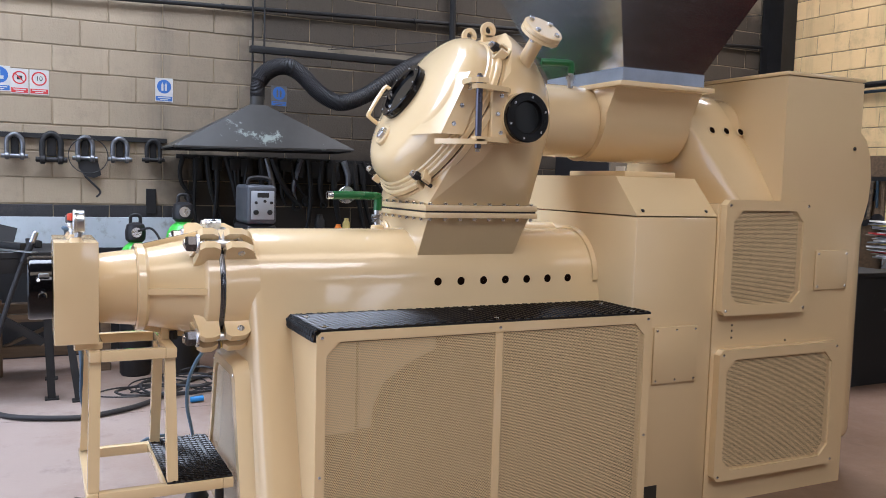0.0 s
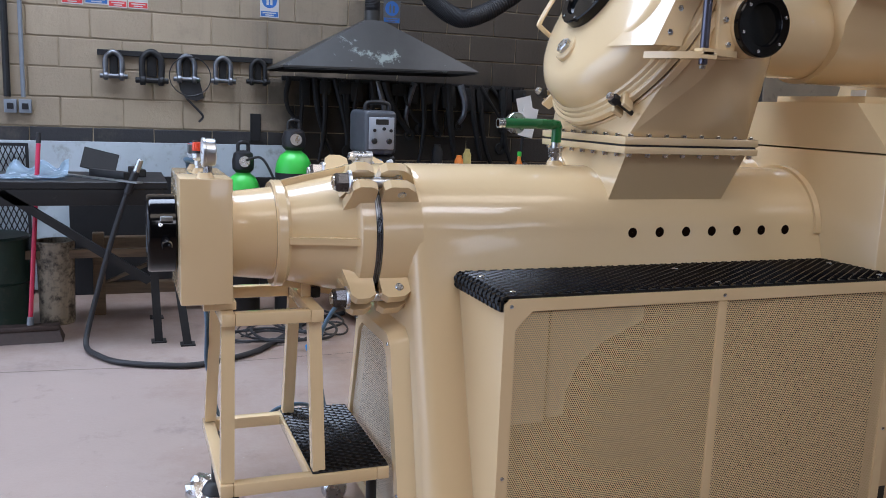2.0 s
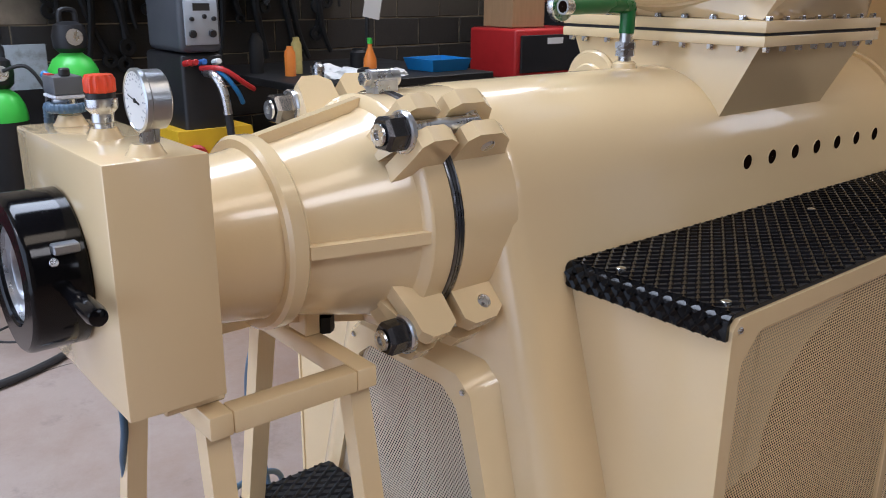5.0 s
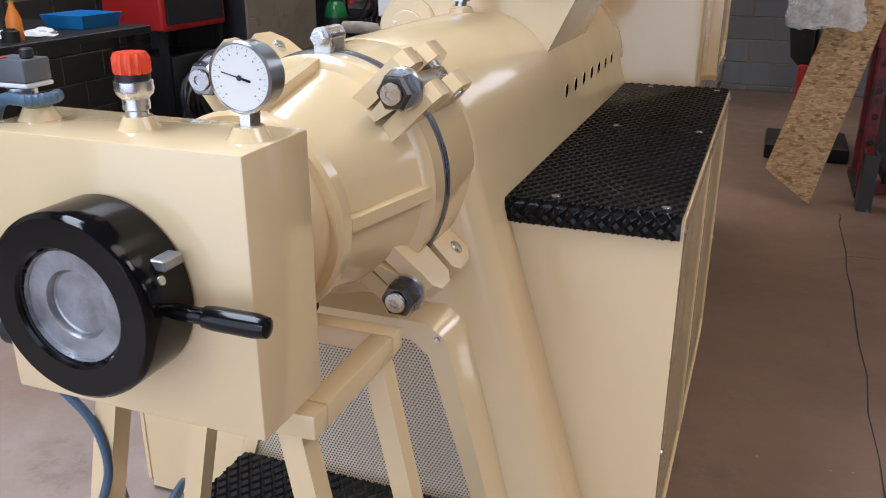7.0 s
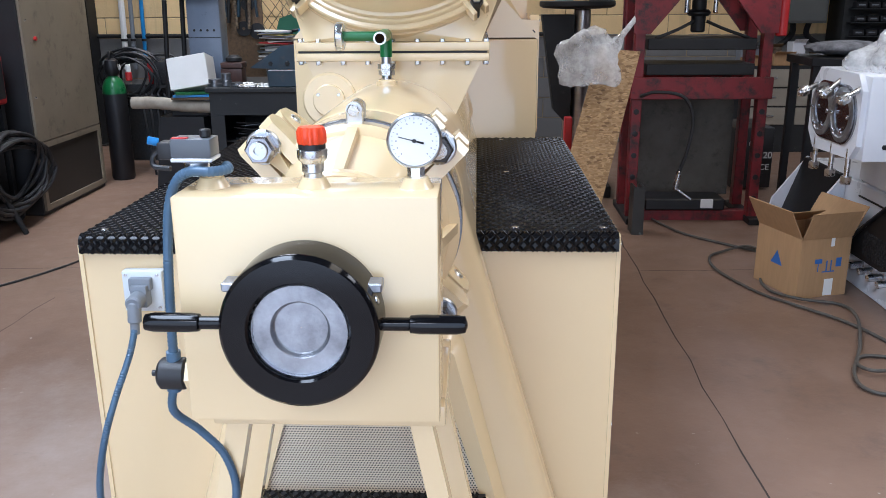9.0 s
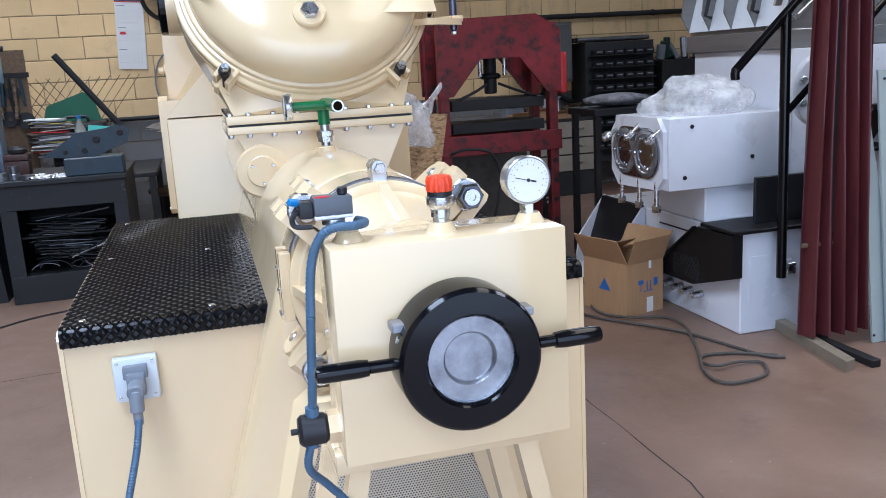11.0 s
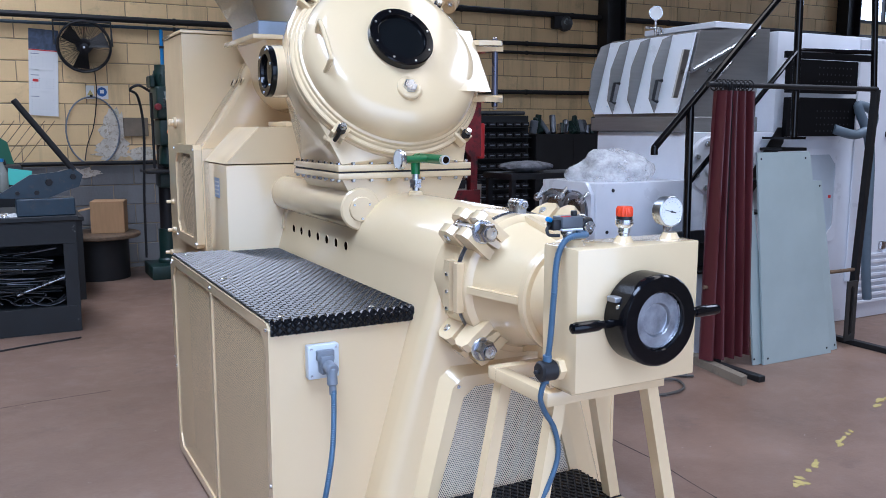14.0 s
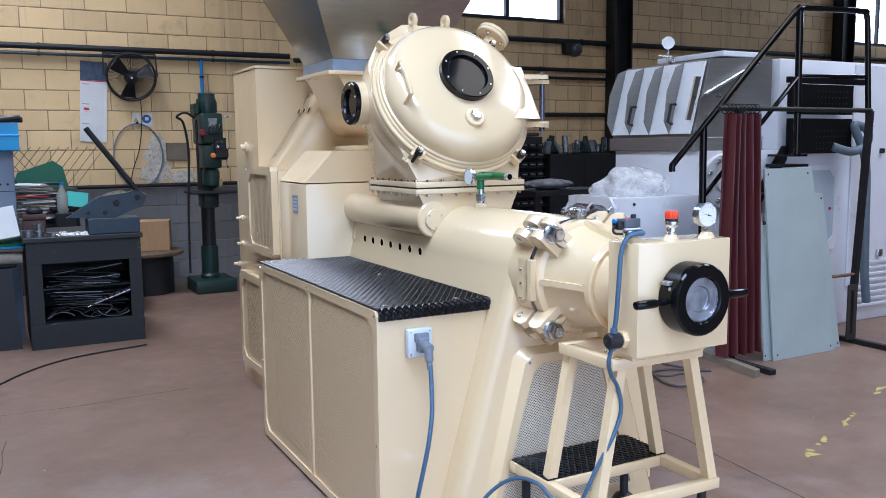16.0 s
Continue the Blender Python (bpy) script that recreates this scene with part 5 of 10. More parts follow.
part("conduit", ribbed(glide([(-0.128, 0.085, 1.188), (-0.120, 0.062, 1.188), (-0.138, 0.042, 1.188), (-0.170, 0.045, 1.187), (-0.192, 0.050, 1.172), (-0.208, 0.052, 1.13), (-0.216, 0.050, 1.05), (-0.222, 0.052, 0.95), (-0.226, 0.058, 0.892)], 10), 0.0078), BLUECABLE, cond)
part("end_sleeve", cyl(B(), (-0.226, 0.058, 0.905), (-0.226, 0.058, 0.885), 0.011), BLUECABLE, cond)
part("end_sleeve", cyl(B(), (-0.230, 0.060, 0.850), (-0.231, 0.060, 0.838), 0.011), BLUECABLE, cond)
part("conduit", ribbed(glide([(-0.230, 0.060, 0.848), (-0.238, 0.066, 0.80), (-0.207, 0.090, 0.752), (-0.172, 0.098, 0.70), (-0.160, 0.098, 0.63), (-0.190, 0.099, 0.55), (-0.240, 0.116, 0.45), (-0.262, 0.128, 0.39), (-0.282, 0.150, 0.325), (-0.285, 0.20, 0.285), (-0.285, 0.28, 0.295), (-0.300, 0.355, 0.330), (-0.335, 0.45, 0.318), (-0.40, 0.52, 0.24), (-0.48, 0.55, 0.10), (-0.53, 0.57, 0.03), (-0.57, 0.59, 0.012), (-0.60, 0.60, 0.010)], 8), 0.0072), BLUECABLE, cond)

# wall socket and plug on the front of the far platform
sock = thing("wall_socket", (-0.555, 0.745, 0.78), "pale grey industrial socket box with a plug in it", "socket")
part("back_box", bev(box(B(), -0.600, -0.505, 0.722, 0.752, 0.745, 0.845), 0.004, 2), plain("pale_grey_plastic", (0.62, 0.66, 0.68), 0.4, 0, 0.04, 8, 0.03), sock)
bm = bev(box(B(), -0.571, -0.532, 0.690, 0.722, 0.765, 0.818), 0.004, 2)
box(bm, -0.578, -0.526, 0.702, 0.722, 0.802, 0.832, 0.003)
part("plug_body", bm, GREYPLASTIC, sock)
bm = rod(B(), (-0.551, 0.692, 0.79), (-0.551, 0.652, 0.786), 0.019)
rod(bm, (-0.551, 0.664, 0.79), (-0.552, 0.656, 0.742), 0.0155)
cyl(bm, (-0.552, 0.656, 0.745), (-0.552, 0.652, 0.716), 0.0105)
part("plug_elbow", bm, GREYPLASTIC, sock)
for x in (-0.59, -0.515):
    for z in (0.755, 0.835):
        bolt(sock, (x, 0.722, z), (0, -1, 0), 0.004, 0.002, STEEL, "screw", 10)
sock.matrix_basis = Matrix.Translation((0.008, 0, -0.030)) @ sock.matrix_basis
cab2 = thing("ribbed_cable", (-0.56, 0.65, 0.4), "blue-grey ribbed cable hanging from the socket to the floor", "cable")
part("cable", ribbed(glide([(-0.543, 0.650, 0.698), (-0.553, 0.625, 0.64), (-0.575, 0.580, 0.56), (-0.600, 0.555, 0.47), (-0.625, 0.555, 0.36), (-0.638, 0.575, 0.26), (-0.645, 0.60, 0.12), (-0.640, 0.61, 0.03), (-0.625, 0.61, 0.010), (-0.60, 0.60, 0.010)], 8), 0.0085), BLUECABLE, cab2)

# ---- die stand ----
stand = thing("die_stand", (0, 0.3, 0), "cream square-tube stand with splayed legs under the die head", "stand")
TW = 0.037
bm = B()
for x0, x1, y0, y1 in ((-0.19, 0.19, 0.105, 0.105 + TW), (-0.19, 0.19, 0.352, 0.352 + TW), (-0.19, -0.19 + TW, 0.105 + TW, 0.352), (0.19 - TW, 0.19, 0.105 + TW, 0.352)):
    part("top_tube", bev(box(B(), x0, x1, y0, y1, 0.755, 0.792), 0.004, 2), CREAM, stand)
bm.free()
part("pad", bev(box(B(), -0.15, 0.15, 0.06, 0.150, 0.7925, 0.8185), 0.003, 1), CREAM, stand)
part("cone_pad", bev(box(B(), -0.03, 0.03, 0.355, 0.385, 0.7925, 0.842), 0.003, 1), CREAM, stand)
for sx in (-1, 1):
    for ya, yb in ((0.125, 0.112), (0.368, 0.366)):
        a, b = Vector((sx * 0.150, ya, 0.757)), Vector((sx * 0.238, yb, 0.332))
        r = []
        for p in (a, b):
            r.append([(p.x - 0.018, p.y - 0.018, p.z), (p.x + 0.018, p.y - 0.018, p.z), (p.x + 0.018, p.y + 0.018, p.z), (p.x - 0.018, p.y + 0.018, p.z)])
        part("leg", bev(loft(B(), r), 0.003, 2), CREAM, stand)
for x0, x1, y0, y1 in ((-0.268, 0.268, 0.090, 0.090 + TW), (-0.268, 0.268, 0.535, 0.535 + TW), (-0.268, -0.268 + TW, 0.090 + TW, 0.535), (0.268 - TW, 0.268, 0.090 + TW, 0.535), (-0.231, 0.231, 0.338, 0.338 + TW)):
    part("base_tube", bev(box(B(), x0, x1, y0, y1, 0.293, 0.330), 0.004, 2), CREAM, stand)
step = part("step_plate", bev(box(B(), -0.262, 0.262, 0.346, 0.570, 0.3305, 0.336), 0.002, 1), TREAD, stand, "black chequered step plate")
tagged(part("step_ribs", rib_sheet(B(), lambda u, v, h: (u, v, 0.3358 + h), -0.260, 0.260, 0.348, 0.568, 0.0265, 0.040, 0.0034), RIBS, step, angle=20), kind="stuff")
for sx in (-1, 1):
    for y in (0.13, 0.53):
        bm = rod(B(), (sx * 0.225, y, 0.293), (sx * 0.225, y, 0.10), 0.016)
        lathe(bm, [(0.045, 0), (0.048, 0.006), (0.035, 0.03), (0.018, 0.04)], Matrix.Translation((sx * 0.225, y, 0.085)), 24)
        foot = part("foot", bm, BLACKM, stand, "black levelling foot")
        part("castor_wheel", lathe(B(), [(0.012, -0.018), (0.040, -0.018), (0.043, -0.012), (0.043, 0.012), (0.040, 0.018), (0.012, 0.018)], tilted((sx * 0.225, y, 0.043), (1, 0.2, 0)), 28), STEEL, foot)
# ---- fixtures along the west wall ----
def bars(parent, name, axis, w, rows, mat):
    """Plain bars that stand for small writing: rows of (u0, u1, v0, v1) on the plane w."""
    f = AXES[axis]
    for u0, u1, v0, v1 in rows:
        bm = B()
        loft(bm, [[f(u0, v0, w), f(u1, v0, w), f(u1, v1, w), f(u0, v1, w)], [f(u0, v0, w + 0.0012), f(u1, v0, w + 0.0012), f(u1, v1, w + 0.0012), f(u0, v1, w + 0.0012)]])
        part(name, bm, mat, parent, angle=0)


def lettering(parent, text, size, m, mat, name="lettering"):
    cu = bpy.data.curves.new(name, "FONT")
    cu.body, cu.size, cu.align_x, cu.align_y, cu.extrude = text, size, "CENTER", "CENTER", 0.0006
    ob = bpy.data.objects.new(name, cu)
    me = bpy.data.meshes.new_from_object(ob)
    bpy.data.objects.remove(ob)
    me.materials.clear()
    me.materials.append(mat)
    return placed(name, me, m, parent)


ON_WEST = Matrix(((0, 0, 1, 0), (1, 0, 0, 0), (0, 1, 0, 0), (0, 0, 0, 1)))
ON_NORTH = Matrix(((1, 0, 0, 0), (0, 0, -1, 0), (0, 1, 0, 0), (0, 0, 0, 1)))


SIGNBOARD = plain("faded_sign_board", (0.50, 0.49, 0.47), 0.6, 0, 0.10, 9.0, 0.05)
SIGNSOOT = plain("smoke_stained_sign_board", (0.10, 0.10, 0.10), 0.6, 0, 0.3, 12.0, 0.05)


def wall_sign(y, z, w, h, colour, ringed, mark, words, label):
    paper = SIGNSOOT if label.startswith("smoke") else SIGNBOARD
    s = thing("safety_sign", (WEST, y, z), label, "sign", "safety signs")
    part("board", bev(box(B(), WEST + 0.001, WEST + 0.004, y - w / 2, y + w / 2, z - h / 2, z + h / 2), 0.0008, 1), paper, s)
    cz = z + h * 0.14
    r = w * 0.40
    if ringed:
        part("ring", ring(B(), (WEST + 0.0042, y, cz), (WEST + 0.0056, y, cz), r, r * 0.80, 32, 0.0002), SIGNRED, s)
        if words:
            lettering(s, words, r * 0.95, Matrix.Translation((WEST + 0.0052, y, cz)) @ ON_WEST, SIGNBLACK)
        else:
            part("pictogram", box(B(), WEST + 0.0042, WEST + 0.005, y - r * 0.35, y + r * 0.4, cz - r * 0.3, cz + r * 0.3), SIGNBLACK, s)
            part("stroke", box(B(), -0.0004, 0.0004, -r * 0.85, r * 0.85, -r * 0.08, r * 0.08, m=Matrix.Translation((WEST + 0.006, y, cz)) @ Matrix.Rotation(radians(-45), 4, "X")), SIGNRED, s)
    else:
        part("disc", lathe(B(), [(r, 0), (r, 0.0012)], tilted((WEST + 0.0042, y, cz), (1, 0, 0)), 32), SIGNBLUE, s)
        for k, (a, b, c, d) in enumerate(mark):
            part("pictogram", box(B(), WEST + 0.0055, WEST + 0.0062, y + a * r, y + b * r, cz + c * r, cz + d * r), paper, s)
    band = part("caption_band", box(B(), WEST + 0.0042, WEST + 0.005, y - w * 0.46, y + w * 0.46, z - h * 0.46, z - h * 0.27), colour, s)
    bars(band, "text_bar", "x", WEST + 0.0052, [(y - w * 0.36, y + w * 0.36, z - h * 0.35, z - h * 0.31), (y - w * 0.22, y + w * 0.22, z - h * 0.43, z - h * 0.39)], paper)


BOOT = [(-0.3, 0.15, -0.1, 0.6), (-0.3, 0.5, -0.5, -0.1)]
BOTTLE = [(-0.4, -0.1, -0.6, 0.35), (0.1, 0.4, -0.6, 0.35), (-0.3, -0.2, 0.35, 0.6), (0.2, 0.3, 0.35, 0.6)]
wall_sign(-0.385, 2.053, 0.135, 0.185, SIGNRED, True, [], "", "white prohibition sign with a red ring on the block wall")
wall_sign(-0.235, 2.062, 0.150, 0.185, SIGNBLUE, False, BOOT, "", "blue mandatory sign with a boot on the block wall")
wall_sign(-0.100, 2.050, 0.120, 0.185, SIGNRED, True, [], "", "white prohibition sign with a red ring on the block wall")
wall_sign(0.032, 2.050, 0.130, 0.185, SIGNRED, True, [], "10", "white speed limit sign with a red ring and number ten")
wall_sign(0.930, 2.058, 0.135, 0.187, SIGNBLUE, False, BOTTLE, "", "blue mandatory sign with gas bottles on the block wall")
wall_sign(1.860, 2.073, 0.135, 0.170, SIGNBLUE, False, BOTTLE, "", "smoke-stained blue mandatory sign on the block wall")

rack = thing("shackle_rail", (WEST, 0.4, 1.65), "dark steel flat bar rail screwed to the wall", "rail")
part("bar", bev(box(B(), WEST + 0.002, WEST + 0.03, -0.24, 0.95, 1.635, 1.672), 0.002, 1), DARKSTEEL, rack)
SHK = plain("worn_shackle_steel", (0.20, 0.21, 0.23), 0.38, 0.9, 0.3, 20, 0.1)


def shackle(y, s, mat):
    sh = thing("bow_shackle", (WEST + 0.06, y, 1.57), "heavy steel bow shackle hung on the wall rail", "shackle", "shackles on the rail")
    a = [(-0.052, -0.10), (-0.056, -0.02), (-0.048, 0.04), (0, 0.075), (0.048, 0.04), (0.056, -0.02), (0.052, -0.10)]
    part("bow", tube(B(), glide([(WEST + 0.055, y + u * s, 1.585 + v * s) for u, v in a], 6), 0.019 * s, 12), mat, sh)
    part("pin", rod(B(), (WEST + 0.055, y - 0.095 * s, 1.585 - 0.095 * s), (WEST + 0.055, y + 0.095 * s, 1.585 - 0.095 * s), 0.017 * s), mat, sh)
    part("hanging_hook", bev(box(B(), WEST + 0.012, WEST + 0.042, y - 0.028 * s, y + 0.028 * s, 1.50, 1.645), 0.008, 2), DARKSTEEL, sh)
    for k in (-1, 1):
        part("eye", rod(B(), (WEST + 0.055, y + k * 0.07 * s, 1.585 - 0.095 * s), (WEST + 0.055, y + k * 0.036 * s, 1.585 - 0.095 * s), 0.030 * s), mat, sh)


for y, s, mt in ((-0.167, 0.95, SHK), (0.081, 1.15, DARKSTEEL), (0.315, 0.95, SHK), (0.564, 0.95, SHK), (0.813, 0.9, DARKSTEEL)):
    shackle(y, s, mt)
wire = thing("wire_sling", (WEST + 0.05, 0.45, 1.5), "thin dark wire sling looped over the wall rail", "cable")
part("loop", tube(B(), glide([(WEST + 0.09, 0.335 + 0.14 * math.cos(a), 1.515 + 0.135 * math.sin(a)) for a in [k * math.pi / 6 for k in range(12)]], 4, True), 0.004, 6, True), RUBBER, wire)
part("dark_grip", bev(prism(B(), [(0.26, 1.50), (0.40, 1.50), (0.43, 1.37), (0.38, 1.345), (0.31, 1.36), (0.27, 1.42)], "x", WEST + 0.012, WEST + 0.05), 0.01, 2), RUBBER, wire)
part("tail", tube(B(), glide([(WEST + 0.09, 0.31, 1.36), (WEST + 0.08, 0.37, 1.30), (WEST + 0.08, 0.42, 1.24), (WEST + 0.08, 0.39, 1.20)], 5), 0.008, 6), RUBBER, wire)


def wall_pipe(name, pts, r, mat, label):
    t = thing(name, pts[0], label, "pipe", "wall pipes")
    part("pipe", tube(B(), pts, r, 10), mat, t)
    a, b = Vector(pts[0]), Vector(pts[-1])
    n = max(2, int((b - a).length / 1.6))
    for k in range(n):
        p = a.lerp(b, (k + 0.5) / n)
        part("clip", ring(B(), p - (b - a).normalized() * 0.012, p + (b - a).normalized() * 0.012, r + 0.006, r * 0.9, 14, 0.001), DARKSTEEL, t)


wall_pipe("conduit_pipe", [(WEST + 0.04, -1.2, 2.66), (WEST + 0.04, 7.3, 2.98)], 0.018, DARKSTEEL, "dark conduit pipe clipped along the block wall")
wall_pipe("conduit_pipe", [(WEST + 0.03, -0.735, 1.33), (WEST + 0.03, -0.735, 5.1)], 0.014, GREYPLASTIC, "grey vertical conduit on the block wall")
wall_pipe("conduit_pipe", [(WEST + 0.035, -0.83, 1.33), (WEST + 0.035, -0.83, 5.1)], 0.022, DARKSTEEL, "dark vertical conduit on the block wall")
for y in (-0.815, -0.725):
    s = thing("switch_box", (WEST, y, 1.27), "small grey switch box on the block wall", "switch", "switch boxes")
    part("box_body", bev(box(B(), WEST + 0.001, WEST + 0.045, y - 0.038, y + 0.038, 1.225, 1.315), 0.004, 2), GREYPLASTIC, s)
    part("rocker", bev(box(B(), WEST + 0.045, WEST + 0.051, y - 0.02, y + 0.02, 1.25, 1.29), 0.002, 1), BLACKM, s)

# pale sheet that stands against the wall behind the benches
ps = solid("backing_sheet", bev(box(B(), WEST + 0.06, WEST + 0.075, -1.2, 1.04, 0.02, 1.045), 0.002, 1), plain("pale_blue_grey_sheet", (0.46, 0.51, 0.54), 0.42, 0, 0.12, 3, 0.1, dirt=(0.20, 0.19, 0.17)), "pale blue-grey metal sheet standing against the wall", "metal sheet")

# fume hood, duct and bracket
hood = thing("fume_hood", (-3.4, 1.55, 1.6), "grey galvanised pyramid fume hood with pale scuffs", "fume hood")
bm = B()
Lr = [[(-3.84, 0.90, 1.588), (-2.95, 0.86, 1.582), (-2.95, 2.20, 1.606), (-3.84, 2.36, 1.612)],
      [(-3.84, 0.90, 1.600), (-2.95, 0.86, 1.594), (-2.95, 2.20, 1.618), (-3.84, 2.36, 1.624)],
      [(-3.25, 1.445, 1.925), (-3.13, 1.445, 1.925), (-3.13, 1.56, 1.925), (-3.25, 1.56, 1.925)]]
loft(bm, Lr, cap=False)
part("pyramid", bm, GALV, hood, angle=20)
lining = loft(B(), [[(x, y + (0.012 if y < 1.5 else -0.012), z - 0.008) for x, y, z in Lr[0]], [(x, y, z - 0.02) for x, y, z in Lr[2]]], cap=False)
part("sooty_lining", lining, plain("hood_soot", (0.006, 0.006, 0.006), 0.9, 0, 0.2, 6.0, 0.1), hood, angle=20)
part("collar", cyl(B(), (-3.19, 1.503, 1.915), (-3.19, 1.503, 1.99), 0.052, seg=28), GALV, hood)
duct = thing("flexible_duct", (-3.2, 2.0, 2.1), "sagging black flexible extraction duct above the hood", "duct")
dl = glide([(-3.19, 1.503, 1.985), (-3.19, 1.508, 2.08), (-3.2, 1.56, 2.165), (-3.2, 1.65, 2.222), (-3.2, 1.76, 2.230), (-3.2, 1.87, 2.165), (-3.2, 1.97, 2.070), (-3.2, 2.08, 2.008), (-3.2, 2.19, 1.990), (-3.2, 2.37, 2.060), (-3.2, 2.58, 2.20), (-3.22, 2.80, 2.34), (-3.3, 3.1, 2.45), (-3.5, 3.4, 2.48), (-3.85, 3.5, 2.48)], 24)
part("hose", tube(B(), dl, 0.062, 20, radii=[(0.050 if k < 30 else 0.0625) + (0.002 if k % 2 else -0.002) for k in range(len(dl))]), plain("black_duct_fabric", (0.010, 0.010, 0.012), 0.6, 0, 0.3, 8.0, 0.1), duct)
part("clip", ring(B(), (-3.2, 1.755, 2.2305), (-3.2, 1.775, 2.2265), 0.068, 0.060, 24), DARKSTEEL, duct)
brk = thing("hood_bracket", (-3.3, 1.5, 2.4), "grey steel angle bracket with hanging rods above the hood", "bracket")
part("beam", box(B(), -3.36, -3.30, 1.48, 3.3, 2.335, 2.385, 0.003), DARKSTEEL, brk)
part("flange", box(B(), -3.36, -3.354, 1.48, 3.3, 2.385, 2.43), BROWNSTEEL, brk)
for y in (1.50, 1.59):
    part("rod", cyl(B(), (-3.33, y, 2.0 if y < 1.55 else 1.98), (-3.33, y, 5.15), 0.008, seg=8), DARKSTEEL, brk)
part("guy_wire", cyl(B(), (-3.33, 2.1, 2.41), (-3.7, 7.2, 3.3), 0.004, seg=6), DARKSTEEL, brk)
part("down_pole", cyl(B(), (WEST + 0.06, 3.45, 2.3), (WEST + 0.06, 3.45, 5.1), 0.03, seg=10), DARKSTEEL, brk)

# tools hung below the hood
rng = random.Random(4)
part_rail = thing("tool_rail", (WEST, 1.8, 1.5), "dark steel tool rail on the wall under the hood", "rail")
part("bar", box(B(), WEST + 0.002, WEST + 0.035, 1.02, 3.0, 1.52, 1.555), DARKSTEEL, part_rail)
SOOTY = plain("soot_black_steel", (0.006, 0.006, 0.006), 0.6, 0.0, 0.3, 9.0, 0.2)
for k in range(26):
    y = 1.06 + k * 0.074 + rng.uniform(-0.03, 0.03)
    L_ = rng.uniform(0.26, 0.66)
    lean = rng.uniform(-0.06, 0.22)
    tl = thing("hanging_tool", (WEST + 0.07, y, 1.5), "soot-black long-handled forge tool hung on the wall rail", "tool", "hanging tools")
    x = WEST + rng.uniform(0.035, 0.07)
    bow = rng.uniform(-0.05, 0.05)
    r0 = rng.uniform(0.012, 0.026)
    line = glide([(x, y, 1.545), (x + 0.01, y + lean * 0.3 + bow, 1.54 - L_ * 0.4), (x, y + lean * 0.7 + bow, 1.54 - L_ * 0.75), (x, y + lean, 1.54 - L_)], 4)
    part("shaft", tube(B(), line, r0, 8, False, [r0 * (1.25 - 0.5 * q / (len(line) - 1)) for q in range(len(line))]), SHK if k in (9, 13, 18) else SOOTY, tl)
    if k % 2:
        part("jaw", bev(box(B(), -0.022, 0.022, -rng.uniform(0.03, 0.07), rng.uniform(0.03, 0.06), -rng.uniform(0.06, 0.16), 0.03, m=Matrix.Translation((x, y, 1.50)) @ Matrix.Rotation(lean, 4, "X")), 0.008, 2), SOOTY, tl)
    else:
        part("ring_head", ring(B(), (x - 0.012, y + lean, 1.52 - L_), (x + 0.012, y + lean, 1.52 - L_), rng.uniform(0.03, 0.05), 0.018, 18), SOOTY, tl)
note = thing("paper_note", (-2.75, 2.43, 1.35), "white paper sheets clipped to a dark stand", "paper")
for k, (dy, dz, rr) in enumerate(((0, 0, 0.25), (0.02, -0.07, -0.2))):
    part("sheet", box(B(), -0.001, 0.001, -0.055, 0.055, -0.10, 0.10, m=Matrix.Translation((-2.74 + 0.004 * k, 2.44 + dy, 1.36 + dz)) @ Matrix.Rotation(rr, 4, "X")), PAPER, note)
part("stand", rod(B(), (-2.77, 2.44, 0.0), (-2.77, 2.44, 1.48), 0.012), DARKSTEEL, note)

# welding machine
wel = thing("welding_machine", (-2.65, 1.39, 0), "grey and black welding machine with a control panel on a trolley", "welding machine")
part("body", bev(box(B(), -2.95, -2.53, 1.285, 1.49, 0.15, 1.06), 0.02, 3), BLACKM, wel)
part("head", bev(box(B(), -2.90, -2.52, 1.283, 1.488, 1.065, 1.335), 0.03, 4), plain("dark_grey_plastic", (0.06, 0.066, 0.078), 0.4, 0, 0.08, 10.0, 0.05), wel, "grey plastic head")
pnl = part("control_panel", bev(box(B(), -2.522, -2.512, 1.308, 1.468, 1.10, 1.295), 0.006, 2), plain("silver_panel", (0.42, 0.46, 0.52), 0.35, 0.3, 0.08, 10, 0.03), wel)
for y, z, r in ((1.34, 1.15, 0.018), (1.435, 1.15, 0.018), (1.34, 1.215, 0.010), (1.40, 1.225, 0.010), (1.445, 1.215, 0.010)):
    part("knob", rod(B(), (-2.512, y, z), (-2.497, y, z), r), BLACKM, pnl)
part("display", box(B(), -2.512, -2.510, 1.35, 1.43, 1.25, 1.282), SIGNBLACK, pnl)
YELLOWM = plain("yellow_machine_paint", (0.72, 0.44, 0.02), 0.35, 0, 0.1, 6, 0.05)
part("carriage", bev(loft(B(), [[(-2.98, 1.20, 0.10), (-2.48, 1.20, 0.10), (-2.48, 1.66, 0.10), (-2.98, 1.66, 0.10)], [(-2.98, 1.23, 0.72), (-2.50, 1.23, 0.72), (-2.50, 1.60, 0.72), (-2.98, 1.60, 0.72)]]), 0.02, 3), YELLOWM, wel, "yellow carriage")
part("red_hub", rod(B(), (-2.49, 1.30, 0.60), (-2.465, 1.30, 0.60), 0.06), BRIGHTRED, wel)
part("hub_cap", rod(B(), (-2.465, 1.30, 0.60), (-2.455, 1.30, 0.60), 0.035), STEEL, wel)
part("torch_spring", tube(B(), glide([(-2.50, 1.38, 0.98), (-2.42, 1.39, 0.97), (-2.38, 1.41, 0.90), (-2.37, 1.42, 0.80)], 16), 0.020, 10), STEEL, wel)
